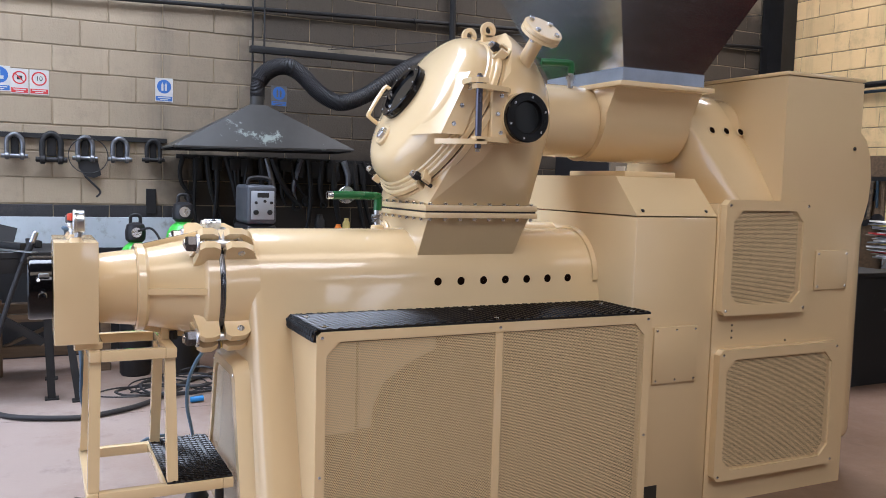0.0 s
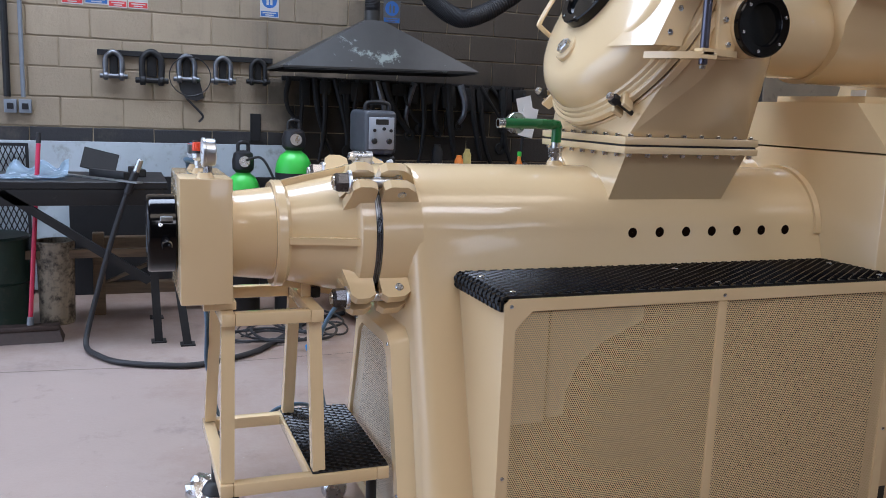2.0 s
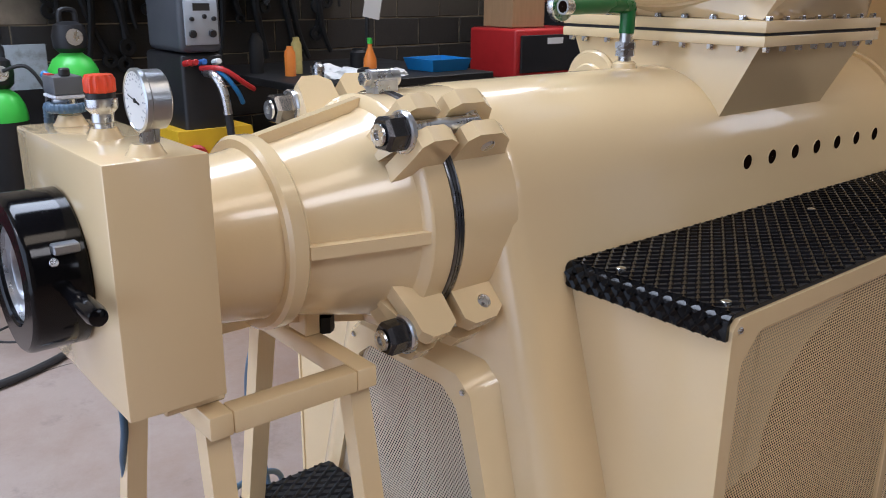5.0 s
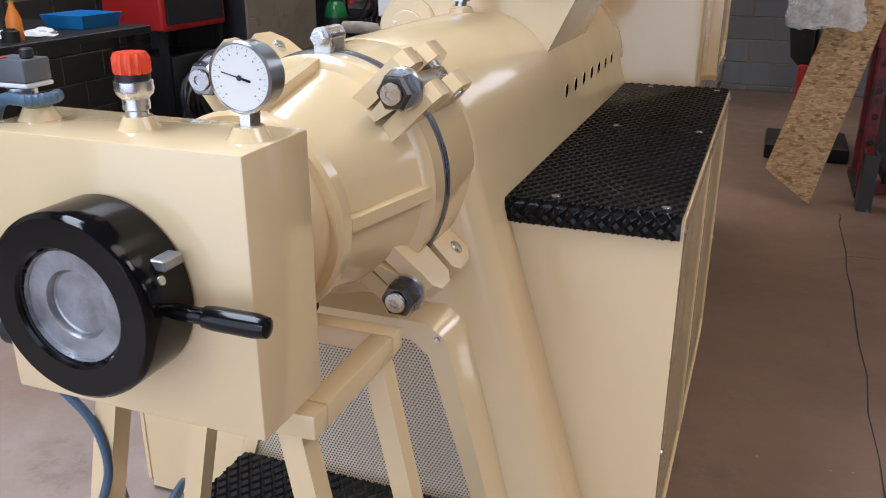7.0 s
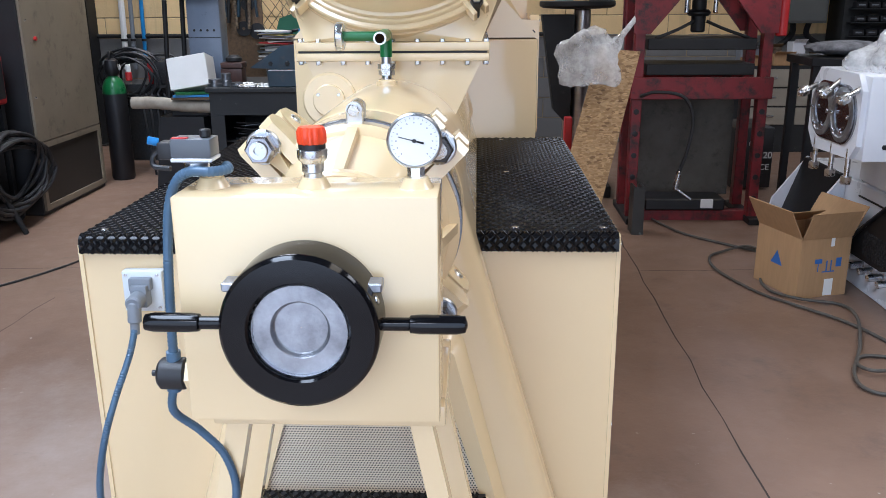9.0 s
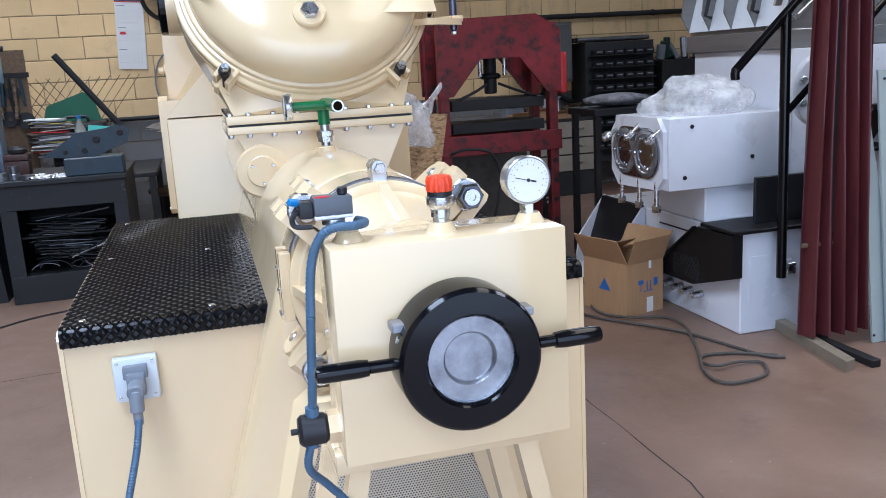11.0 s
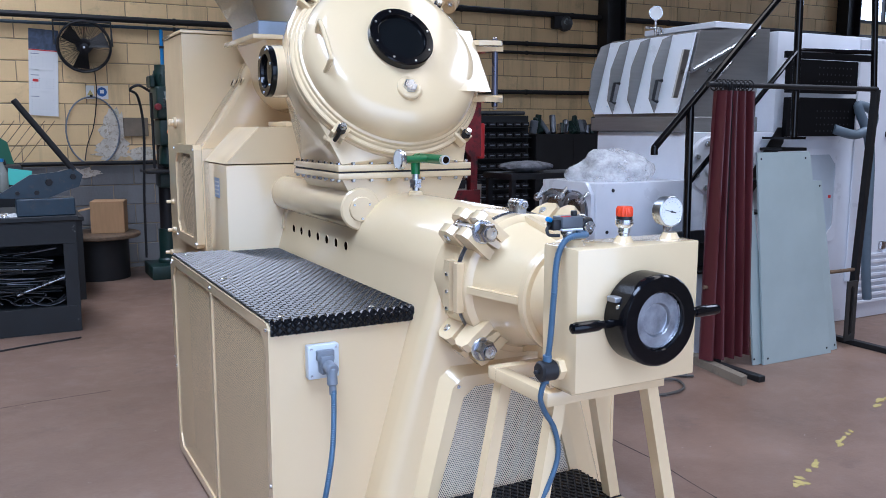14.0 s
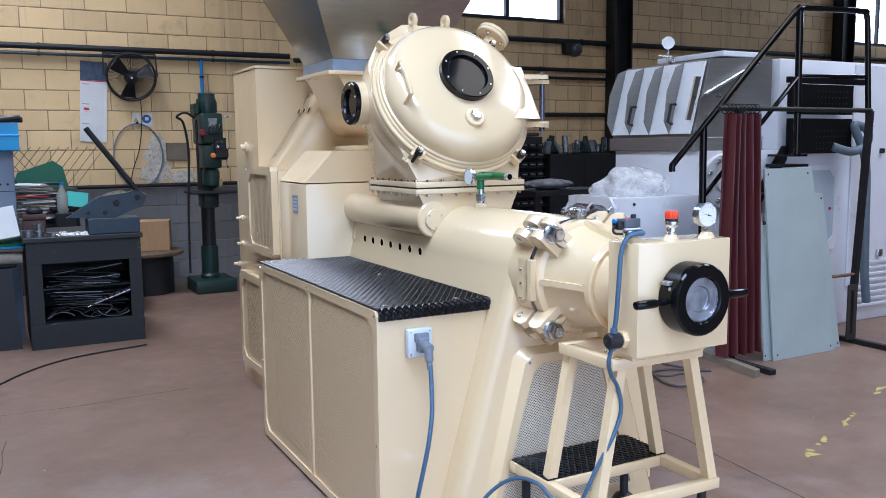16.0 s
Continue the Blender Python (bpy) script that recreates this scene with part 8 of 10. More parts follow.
# ---- things on the north wall ----
fan = thing("wall_fan", (-0.51, 7.4, 2.2), "round black caged industrial fan on a wall bracket", "fan")
FC = Vector((-0.510, 7.33, 2.185))
fdir = Vector((-0.12, -1, -0.16)).normalized()
fm = tilted(FC, fdir)
part("rim", tube(B(), [fm @ Vector((0.235 * math.cos(a), 0.235 * math.sin(a), 0)) for a in [2 * math.pi * k / 48 for k in range(48)]], 0.011, 8, True), BLACKM, fan)
part("back_rim", tube(B(), [fm @ Vector((0.235 * math.cos(a), 0.235 * math.sin(a), -0.11)) for a in [2 * math.pi * k / 48 for k in range(48)]], 0.011, 8, True), BLACKM, fan)
for k in range(72):
    a = 2 * math.pi * k / 72
    c, s = math.cos(a), math.sin(a)
    part("cage_wire", tube(B(), [fm @ Vector((0.235 * c, 0.235 * s, 0)), fm @ Vector((0.15 * c, 0.15 * s, 0.045)), fm @ Vector((0.035 * c, 0.035 * s, 0.055))], 0.0018, 4), BLACKM, fan)
    if k % 2 == 0:
        part("back_wire", tube(B(), [fm @ Vector((0.235 * c, 0.235 * s, -0.11)), fm @ Vector((0.15 * c, 0.15 * s, -0.14)), fm @ Vector((0.035 * c, 0.035 * s, -0.15))], 0.0018, 4), BLACKM, fan)
part("hub_cap", lathe(B(), [(0.036, 0), (0.036, 0.006), (0.012, 0.012)], fm @ Matrix.Translation((0, 0, 0.055)), 24), BLACKM, fan)
part("badge", lathe(B(), [(0.012, 0), (0.010, 0.003)], fm @ Matrix.Translation((0, 0, 0.067)), 16), STEEL, fan)
for k in range(3):
    a = 2 * math.pi * k / 3 + 0.4
    mk = fm @ Matrix.Rotation(a, 4, "Z")
    part("blade", loft(B(), [[mk @ Vector(p) for p in ((0.04, -0.03, -0.03), (0.04, 0.03, -0.07), (0.04, 0.032, -0.066), (0.04, -0.028, -0.026))], [mk @ Vector(p) for p in ((0.21, -0.09, -0.02), (0.21, 0.06, -0.08), (0.21, 0.062, -0.076), (0.21, -0.088, -0.016))]]), plain("grey_blade", (0.012, 0.012, 0.012), 0.4, 0.2, 0.2, 6, 0.05) if k == 0 else bpy.data.materials["grey_blade"], fan)
part("motor", rod(B(), fm @ Vector((0, 0, -0.04)), fm @ Vector((0, 0, -0.16)), 0.07), BLACKM, fan)
part("bracket", tube(B(), [(-0.768, 7.36, 2.20), (-0.768, 7.40, 2.43), (-0.255, 7.40, 2.43), (-0.255, 7.36, 2.20)], 0.012, 6), BLACKM, fan)
part("wall_arm", box(B(), -0.55, -0.47, 7.40, 7.498, 2.41, 2.45), BLACKM, fan)
part("flex", tube(B(), glide([(-0.42, 7.44, 2.0), (-0.41, 7.47, 1.75), (-0.45, 7.48, 1.45), (-0.52, 7.48, 1.25), (-0.55, 7.48, 1.10)], 6), 0.005, 6), RUBBER, fan)
cal = thing("wall_calendar", (-0.87, 7.49, 1.94), "three-month paper wall calendar with a dark picture header", "calendar")
mcal = Matrix.Translation((-0.868, NORTH - 0.012, 1.94)) @ Matrix.Rotation(radians(3), 4, "Y")
part("board", box(B(), -0.128, 0.128, -0.002, 0.003, -0.405, 0.405, m=mcal), PAPER, cal)
part("header_picture", box(B(), -0.128, 0.128, -0.004, -0.0022, 0.215, 0.405, m=mcal), plain("dark_blue_print", (0.05, 0.07, 0.12), 0.4, 0, 0.6, 18, 0.0), cal)
part("header_strip", box(B(), -0.128, 0.128, -0.0045, -0.0022, 0.205, 0.214, m=mcal), SIGNRED, cal)
for k in range(3):
    z1 = 0.20 - 0.20 * k
    pg = part("month_page", box(B(), -0.125, 0.125, -0.006, -0.0022, z1 - 0.175, z1, m=mcal), PAPER, cal)
    for r in range(5):
        for c in range(7):
            part("day_mark", box(B(), -0.103 + 0.031 * c, -0.097 + 0.031 * c, -0.0068, -0.0062, z1 - 0.059 - 0.022 * r, z1 - 0.054 - 0.022 * r, m=mcal), INK, pg, angle=0)
    part("title_mark", box(B(), -0.11, -0.04, -0.0068, -0.0062, z1 - 0.030, z1 - 0.022, m=mcal), INK, pg, angle=0)
    if k == 1:
        part("red_marker", box(B(), -0.095, -0.045, -0.0075, -0.0069, z1 - 0.088, z1 - 0.062, m=mcal), SIGNRED, pg, angle=0)
for x, w, mt, nm in ((-0.465, 0.075, YELLOWP, "small white warning sign with a yellow triangle"), (-0.357, 0.115, SIGNBLUE, "small white sign with a blue eye protection disc")):
    s = thing("wall_sign", (x, NORTH, 1.78), nm, "sign", "safety signs")
    part("board", box(B(), x - w / 2, x + w / 2, NORTH - 0.005, NORTH - 0.001, 1.70, 1.83), PAPER, s)
    if w > 0.1:
        part("disc", lathe(B(), [(0.045, 0), (0.045, 0.0015)], tilted((x, NORTH - 0.005, 1.77), (0, -1, 0)), 28), mt, s)
        part("pictogram", box(B(), x - 0.018, x + 0.018, NORTH - 0.0078, NORTH - 0.0068, 1.755, 1.79), PAPER, s)
    else:
        part("triangle", prism(B(), [(x - 0.03, 1.735), (x + 0.03, 1.735), (x, 1.79)], "y", NORTH - 0.0065, NORTH - 0.005), mt, s)
PLASTER = plain("bare_white_plaster", (0.62, 0.57, 0.48), 0.85, 0, 0.25, 9, 0.4, 60, dirt=(0.40, 0.34, 0.25), dirt_at=(0.5, 0.6))
for k, (px, pz, pw, ph) in enumerate(((-0.25, 1.40, 0.13, 0.20), (-0.30, 1.20, 0.16, 0.10), (-0.62, 0.98, 0.20, 0.05), (0.0, 1.16, 0.14, 0.07))):
    n = 26
    rim = [(px + pw * math.cos(2 * math.pi * q / n) * (1 + 0.75 * noise.noise(Vector((q * 0.9, k * 7.0, 1)))), pz + ph * math.sin(2 * math.pi * q / n) * (1 + 0.75 * noise.noise(Vector((q * 0.9, k * 7.0, 9))))) for q in range(n)]
    solid("plaster_patch", loft(B(), [[(u, NORTH - 0.0035, w) for u, w in rim], [(u, NORTH - 0.0060 - 0.0025 * k, w) for u, w in rim]]), PLASTER, "rough patch of bare white plaster on the block wall", "wall patch", "structure", angle=0)
hoop = thing("hose_hoop", (-0.45, NORTH, 1.4), "thin grey hose coiled into a hoop on the wall", "hose")
part("hoop", tube(B(), [(-0.46 + 0.245 * math.cos(a), NORTH - 0.02, 1.39 + 0.33 * math.sin(a)) for a in [2 * math.pi * k / 40 for k in range(40)]], 0.008, 8, True), GREYPLASTIC, hoop)
part("hook", rod(B(), (-0.46, NORTH - 0.001, 1.73), (-0.46, NORTH - 0.05, 1.73), 0.012), DARKSTEEL, hoop)
wp = thing("wooden_panel", (-0.06, NORTH, 1.44), "small bare wooden panel fixed on the wall", "panel")
part("board", bev(box(B(), -0.175, 0.06, NORTH - 0.03, NORTH - 0.001, 1.335, 1.52), 0.003, 1), plain("grey_board", (0.20, 0.16, 0.11), 0.7, 0, 0.3, 6, 0.1), wp)
wall_pipe("wall_pipe", [(WEST, NORTH - 0.07, 2.47), (1.2, NORTH - 0.07, 2.47)], 0.030, DARKSTEEL, "thick dark pipe along the north wall")
wall_pipe("wall_pipe", [(WEST, NORTH - 0.06, 2.40), (1.2, NORTH - 0.06, 2.40)], 0.016, PETROL, "thin blue pipe along the north wall")
wall_pipe("wall_pipe", [(0.22, NORTH - 0.06, 1.7), (0.22, NORTH - 0.06, 2.39)], 0.018, BLUEPLASTIC, "short blue down pipe behind the drill press")
wall_pipe("wall_pipe", [(WEST, NORTH - 0.05, 1.075), (1.2, NORTH - 0.05, 1.075)], 0.020, DARKSTEEL, "dark pipe along the top of the grey wall band")
for z, r, xe in ((2.83, 0.035, 12.5), (2.45, 0.026, 5.7), (2.34, 0.020, 5.7), (1.86, 0.028, 5.7)):
    wall_pipe("wall_pipe", [(1.25, NORTH - 0.07, z - 0.02), (xe, NORTH - 0.07, z)], r, DARKSTEEL, "dark pipe along the north wall")


def column(name, x, y, label):
    c = thing(name, (x, y, 0), label, "column", kind="structure")
    for a, b in ((-0.15, -0.13), (0.13, 0.15)):
        part("flange", box(B(), x + a, x + b, y - 0.10, y + 0.10, 0, 5.19), DARKSTEEL, c)
    part("web", box(B(), x - 0.13, x + 0.13, y - 0.012, y + 0.012, 0, 5.19), DARKSTEEL, c)
    part("base_plate", box(B(), x - 0.2, x + 0.2, y - 0.14, y + 0.099, 0, 0.015), DARKSTEEL, c)


column("column_1", 5.87, 7.38, "dark steel H-section column against the block wall")
column("column_2", -3.72, 7.38, "dark steel H-section column in the hall corner")
column("column_3", 10.5, 7.38, "dark steel H-section column against the block wall")
bell = thing("wall_bell", (5.1, NORTH, 2.72), "small round grey alarm bell on the wall", "bell")
part("gong", lathe(B(), [(0.10, 0), (0.095, 0.04), (0.05, 0.07)], tilted((5.16, NORTH - 0.06, 2.72), (-0.2, -1, 0)), 28), GALV, bell)
part("mount", bev(box(B(), 4.98, 5.12, NORTH - 0.10, NORTH - 0.001, 2.65, 2.82), 0.02, 2), DARKSTEEL, bell)
eb = thing("electric_cabinet", (3.1, 7.3, 1.4), "grey steel electric cabinet on the wall with cables below", "electric cabinet")
part("case", bev(box(B(), 2.98, 3.50, 7.18, 7.495, 1.17, 1.78), 0.008, 2), plain("grey_enamel", (0.10, 0.105, 0.10), 0.4, 0, 0.1, 4, 0.05), eb)
part("door", bev(box(B(), 3.0, 3.48, 7.168, 7.18, 1.19, 1.76), 0.004, 1), bpy.data.materials["grey_enamel"], eb)
part("warning_label", box(B(), 3.25, 3.32, 7.165, 7.168, 1.42, 1.49), YELLOWP, eb)
for x in (3.05, 3.25, 3.4):
    part("cable", tube(B(), glide([(x, 7.35, 1.18), (x + 0.01, 7.4, 1.05), (x + (0.2 if x > 3.3 else -0.1), 7.43, 0.95), (x + (0.5 if x > 3.3 else -0.15), 7.44, 0.93)], 5), 0.028, 8), RUBBER, eb)
br_ = thing("bin_rack", (4.05, 7.2, 0), "dark rack full of small storage bins", "bin rack")
part("case", box(B(), 3.62, 4.42, 7.12, 7.48, 0.30, 1.56), BENCHBLUE, br_)
for r in range(9):
    part("shelf", box(B(), 3.66, 4.40, 7.02, 7.119, 0.44 + 0.122 * r, 0.450 + 0.122 * r), BENCHBLUE, br_)
    for c in range(6):
        x0 = 3.69 + 0.118 * c
        part("bin", bev(box(B(), x0, x0 + 0.10, 7.03, 7.118, 0.452 + 0.122 * r, 0.505 + 0.122 * r), 0.006, 1), BLACKM, br_)
        part("bin_label", box(B(), x0 + 0.02, x0 + 0.08, 7.027, 7.0295, 0.475 + 0.122 * r, 0.487 + 0.122 * r), GREYPLASTIC, br_, angle=0)
for k in range(6):
    part("tube_on_top", rod(B(), (3.55, 7.15 + 0.05 * k, 1.59), (4.38, 7.15 + 0.05 * k, 1.59), 0.024), DARKSTEEL if k % 2 else SHK, br_)
dw = thing("drawer_unit", (3.1, 6.9, 0), "grey-beige steel drawer unit", "drawer unit")
DBEIGE = plain("beige_grey_enamel", (0.30, 0.27, 0.22), 0.45, 0, 0.12, 5, 0.05)
part("case", bev(box(B(), 2.70, 3.65, 6.92, 7.35, 0.0, 0.80), 0.005, 1), BENCHBLUE, dw)
for x0 in (2.72, 3.20):
    for k in range(3):
        d_ = part("drawer", bev(box(B(), x0, x0 + 0.44, 6.905, 6.92, 0.26 + 0.175 * k, 0.42 + 0.175 * k), 0.004, 1), DBEIGE, dw)
        part("pull", bev(box(B(), x0 + 0.16, x0 + 0.28, 6.89, 6.905, 0.335 + 0.175 * k, 0.35 + 0.175 * k), 0.003, 1), STEEL, d_)
for k, (x, y, sx, sz, mt) in enumerate(((2.80, 7.0, 0.20, 0.07, CARD), (3.05, 7.0, 0.18, 0.10, CARD), (3.30, 7.05, 0.16, 0.06, CARD), (3.02, 7.2, 0.14, 0.16, RUSTY), (3.25, 7.2, 0.12, 0.20, PALEWHITE), (3.45, 7.15, 0.14, 0.12, RUSTY), (2.82, 7.22, 0.2, 0.14, GREYPLASTIC))):
    t = thing("small_carton", (x, y, 0.8), "small open carton on the drawer unit", "carton", "cartons on drawers")
    part("box", bev(box(B(), x - sx / 2, x + sx / 2, y - 0.08, y + 0.08, 0.801, 0.801 + sz), 0.004, 1), mt, t)
    part("flap", box(B(), -sx / 2, sx / 2, 0, 0.06, 0, 0.003, m=Matrix.Translation((x, y - 0.08, 0.801 + sz)) @ Matrix.Rotation(radians(150), 4, "X")), mt, t)
sh_ = thing("dark_cupboard", (4.85, 7.2, 0), "dark steel cupboard piled with scrap parts", "cupboard")
part("case", bev(box(B(), 4.46, 5.60, 7.0, 7.45, 0.0, 1.34), 0.006, 1), DARKSTEEL, sh_)
part("door_line", box(B(), 5.02, 5.03, 6.996, 7.0, 0.05, 1.30), BLACKM, sh_)
for k in range(22):
    x = 4.55 + 0.047 * k
    h = rng.uniform(0.06, 0.24)
    t = thing("scrap_part", (x, 7.2, 1.34), "rusty scrap machine part heaped on the cupboard", "scrap", "scrap on the cupboard")
    part("piece", rod(B(), (x, 7.1 + rng.uniform(0, 0.2), 1.345), (x + rng.uniform(-0.05, 0.05), 7.15 + rng.uniform(0, 0.2), 1.345 + h), rng.uniform(0.02, 0.05)), rng.choice((RUSTY, DARKSTEEL, DULLGREEN, SHK, GREYPLASTIC)), t)

# ---- red workshop press ----
prs = thing("workshop_press", (1.65, 4.4, 0), "dark red steel H-frame workshop press", "press")
for x in (1.245, 2.03):
    part("upright", bev(box(B(), x - 0.032, x + 0.032, 4.30, 4.37, 0.0, 1.66), 0.004, 1), REDPAINT, prs)
    part("upright", bev(box(B(), x - 0.032, x + 0.032, 4.63, 4.70, 0.0, 1.66), 0.004, 1), REDPAINT, prs)
    part("foot", bev(box(B(), x - 0.04, x + 0.04, 4.22, 4.78, 0.0, 0.04), 0.004, 1), DARKSTEEL, prs)
    for k in range(5):
        bolt(prs, (x, 4.30, 0.16 + 0.14 * k), (0, -1, 0), 0.018, 0.004, BLACKM, "pin_hole", 14)
part("table_beam", bev(box(B(), 1.20, 2.08, 4.28, 4.32, 0.80, 0.935), 0.004, 1), REDPAINT, prs)
part("table_beam", bev(box(B(), 1.20, 2.08, 4.68, 4.72, 0.80, 0.935), 0.004, 1), REDPAINT, prs)
for z in (0.945, 1.10):
    part("press_bar", bev(box(B(), 1.30, 1.97, 4.33, 4.67, z, z + 0.07), 0.004, 1), DARKSTEEL, prs)
top = [(1.20, 1.70), (1.20, 1.20), (1.30, 1.20), (1.50, 1.44), (1.78, 1.44), (1.975, 1.20), (2.075, 1.20), (2.075, 1.62), (1.90, 1.72)]
for y in (4.27, 4.70):
    part("head_plate", bev(prism(B(), top, "y", y, y + 0.025), 0.003, 1), REDPAINT, prs)
part("head_block", bev(box(B(), 1.42, 1.86, 4.30, 4.70, 1.46, 1.68), 0.006, 1), REDPAINT, prs)
part("ram", rod(B(), (1.64, 4.5, 1.50), (1.64, 4.5, 1.20), 0.045), DARKSTEEL, prs)
part("ram_collar", rod(B(), (1.64, 4.5, 1.34), (1.64, 4.5, 1.30), 0.075), DARKSTEEL, prs)
for s in (-1, 1):
    part("stay", tube(B(), glide([(1.64 + 0.04 * s, 4.45, 1.27), (1.64 + 0.15 * s, 4.4, 1.22), (1.64 + 0.29 * s, 4.36, 1.17)], 5), 0.010, 6), DARKSTEEL, prs)
    part("spring", rod(B(), (1.64 + 0.09 * s, 4.45, 1.48), (1.64 + 0.09 * s, 4.45, 1.32), 0.014), STEEL, prs)
part("cylinder", rod(B(), (2.12, 4.36, 1.18), (2.12, 4.36, 1.46), 0.035), BRIGHTRED, prs)
part("back_plate", box(B(), 1.30, 1.97, 4.69, 4.70, 0.10, 0.78), plain("grimy_plate", (0.10, 0.09, 0.075), 0.7, 0, 0.5, 4, 0.2, dirt=(0.02, 0.02, 0.02)), prs)
part("bottom_beam", bev(box(B(), 1.22, 2.05, 4.34, 4.40, 0.0, 0.07), 0.004, 1), REDPAINT, prs)
part("black_tray", bev(box(B(), 1.34, 1.86, 4.32, 4.55, 0.072, 0.15), 0.01, 1), BLACKM, prs)
part("tray_label", box(B(), 1.70, 1.78, 4.316, 4.319, 0.09, 0.15), PAPER, prs)
part("hose", tube(B(), glide([(1.26, 4.28, 0.82), (1.36, 4.24, 0.85), (1.52, 4.22, 0.82), (1.585, 4.22, 0.68), (1.56, 4.2, 0.50), (1.52, 4.2, 0.36)], 6), 0.011, 8), RUBBER, prs)
part("air_gun", rod(B(), (1.52, 4.2, 0.36), (1.50, 4.2, 0.24), 0.018), STEEL, prs)
part("air_gun_nozzle", rod(B(), (1.50, 4.2, 0.25), (1.60, 4.18, 0.18), 0.007), STEEL, prs)

ob_ = thing("strand_board", (1.0, 4.2, 0), "leaning offcut of orange-brown strand board", "board")
q = [(0.73, 4.05, 0.17), (0.97, 4.02, 0.0), (1.235, 4.24, 1.095), (0.985, 4.26, 1.115)]
n_ = Vector((0.05, 0.018, 0.0))
n_ = ((Vector(q[1]) - Vector(q[0])).cross(Vector(q[2]) - Vector(q[1]))).normalized() * 0.018
part("board", loft(B(), [[Vector(p) for p in q], [Vector(p) + n_ for p in q]]), OSB, ob_, angle=20)


def plastic(name, c, size, seed, label):
    t = thing(name, c, label, "plastic film")
    bm = bmesh.new()
    bmesh.ops.create_icosphere(bm, subdivisions=4, radius=1.0)
    for v_ in bm.verts:
        p = v_.co.copy()
        k = 1 + 0.34 * noise.noise(p * 1.5 + Vector((seed, 0, 0))) + 0.13 * abs(noise.noise(p * 4.0 + Vector((0, seed, 0)))) + 0.025 * noise.noise(p * 11)
        v_.co = Vector((p.x * size[0] * k, p.y * size[1] * k, max(p.z, -0.55) * size[2] * k))
    bm.transform(Matrix.Translation(c))
    part("film", bm, BAG, t, angle=60)
    return t


bag_ = plastic("plastic_bag", (0.90, 4.12, 1.03), (0.20, 0.08, 0.20), 3.0, "crumpled clear plastic sheet hung over the board")
part("twisted_end", loft(B(), [[(1.03 + 0.045 * math.cos(a) + 0.03 * k, 4.11 + 0.03 * math.sin(a), 1.10 + 0.05 * math.sin(a) * (3 - k) / 3 + 0.045 * k) if k < 2 else (1.03 + (0.03 - 0.006 * k) * math.cos(a) + 0.035 * k, 4.11 + 0.012 * math.sin(a), 1.11 + 0.02 * math.sin(a) + 0.045 * k) for a in [j * math.pi / 5 for j in range(10)]] for k in range(5)]), BAG, bag_)
chn = thing("steel_channel", (1.24, 4.02, 0), "short upright offcut of grey steel channel", "offcut")
part("channel", bev(prism(B(), [(1.20, 3.98), (1.27, 3.98), (1.27, 4.12), (1.255, 4.12), (1.255, 3.995), (1.215, 3.995), (1.215, 4.12), (1.20, 4.12)], "z", 0, 0.30), 0.002, 1), GALV, chn)
st = thing("drill_table", (0.96, 5.2, 0), "round drill table on a steel column with pale green head", "machine tool")
part("column", rod(B(), (0.99, 5.22, 0.0), (0.99, 5.22, 1.34), 0.062), INOX, st, "bright turned steel column")
part("base", bev(box(B(), 0.72, 1.22, 4.98, 5.50, 0.0, 0.09), 0.01, 2), DARKSTEEL, st)
part("knee", bev(prism(B(), [(0.80, 0.62), (0.92, 0.50), (0.93, 1.30), (0.70, 1.30), (0.74, 1.02)], "y", 5.16, 5.34), 0.012, 2), DARKSTEEL, st)
part("table", lathe(B(), [(0.10, 0.0), (0.24, 0.008), (0.265, 0.02), (0.27, 0.026), (0.27, 0.052), (0.262, 0.058)], Matrix.Translation((0.95, 5.2, 1.338)), 48), DARKSTEEL, st)
part("head", bev(prism(B(), [(0.80, 1.397), (0.91, 1.397), (0.92, 1.62), (0.97, 1.70), (0.97, 2.02), (0.78, 2.02), (0.78, 1.66)], "y", 5.14, 5.32), 0.012, 2), plain("pale_green_enamel", (0.20, 0.33, 0.27), 0.4, 0, 0.15, 6, 0.08, dirt=(0.06, 0.08, 0.06), dirt_at=(0.6, 0.75)), st, "pale green cast head")
vf = thing("machine_vice", (1.11, 5.15, 1.40), "small dark machine vice clamped on the drill table", "vice")
part("body", bev(prism(B(), [(1.03, 1.397), (1.19, 1.397), (1.17, 1.46), (1.14, 1.56), (1.07, 1.56), (1.06, 1.46)], "y", 5.08, 5.20), 0.008, 2), BLACKM, vf)
part("screw", rod(B(), (0.99, 5.14, 1.45), (1.05, 5.14, 1.45), 0.014), SHK, vf)
tb = thing("red_jack", (0.87, 4.85, 0), "narrow orange-red lifting jack standing by the strand board", "jack")
part("column", bev(box(B(), 0.845, 0.90, 4.78, 4.86, 0.03, 0.62), 0.01, 2), BRIGHTRED, tb)
part("foot", bev(box(B(), 0.81, 0.93, 4.72, 4.92, 0.0, 0.03), 0.005, 1), DARKSTEEL, tb)
bw = thing("inverter_welder", (2.35, 5.35, 0), "black boxy inverter welder on the floor", "welding machine")
part("case", bev(box(B(), 2.16, 2.46, 5.25, 5.75, 0.02, 0.48), 0.015, 2), BLACKM, bw)
lettering(bw, "T 220", 0.07, Matrix.Translation((2.37, 5.247, 0.27)) @ ON_NORTH, PAPER)
lettering(bw, "CE", 0.06, Matrix.Translation((2.40, 5.247, 0.18)) @ ON_NORTH, PAPER)
part("logo_disc", lathe(B(), [(0.035, 0), (0.035, 0.001)], tilted((2.31, 5.249, 0.36), (0, -1, 0)), 20), PAPER, bw)
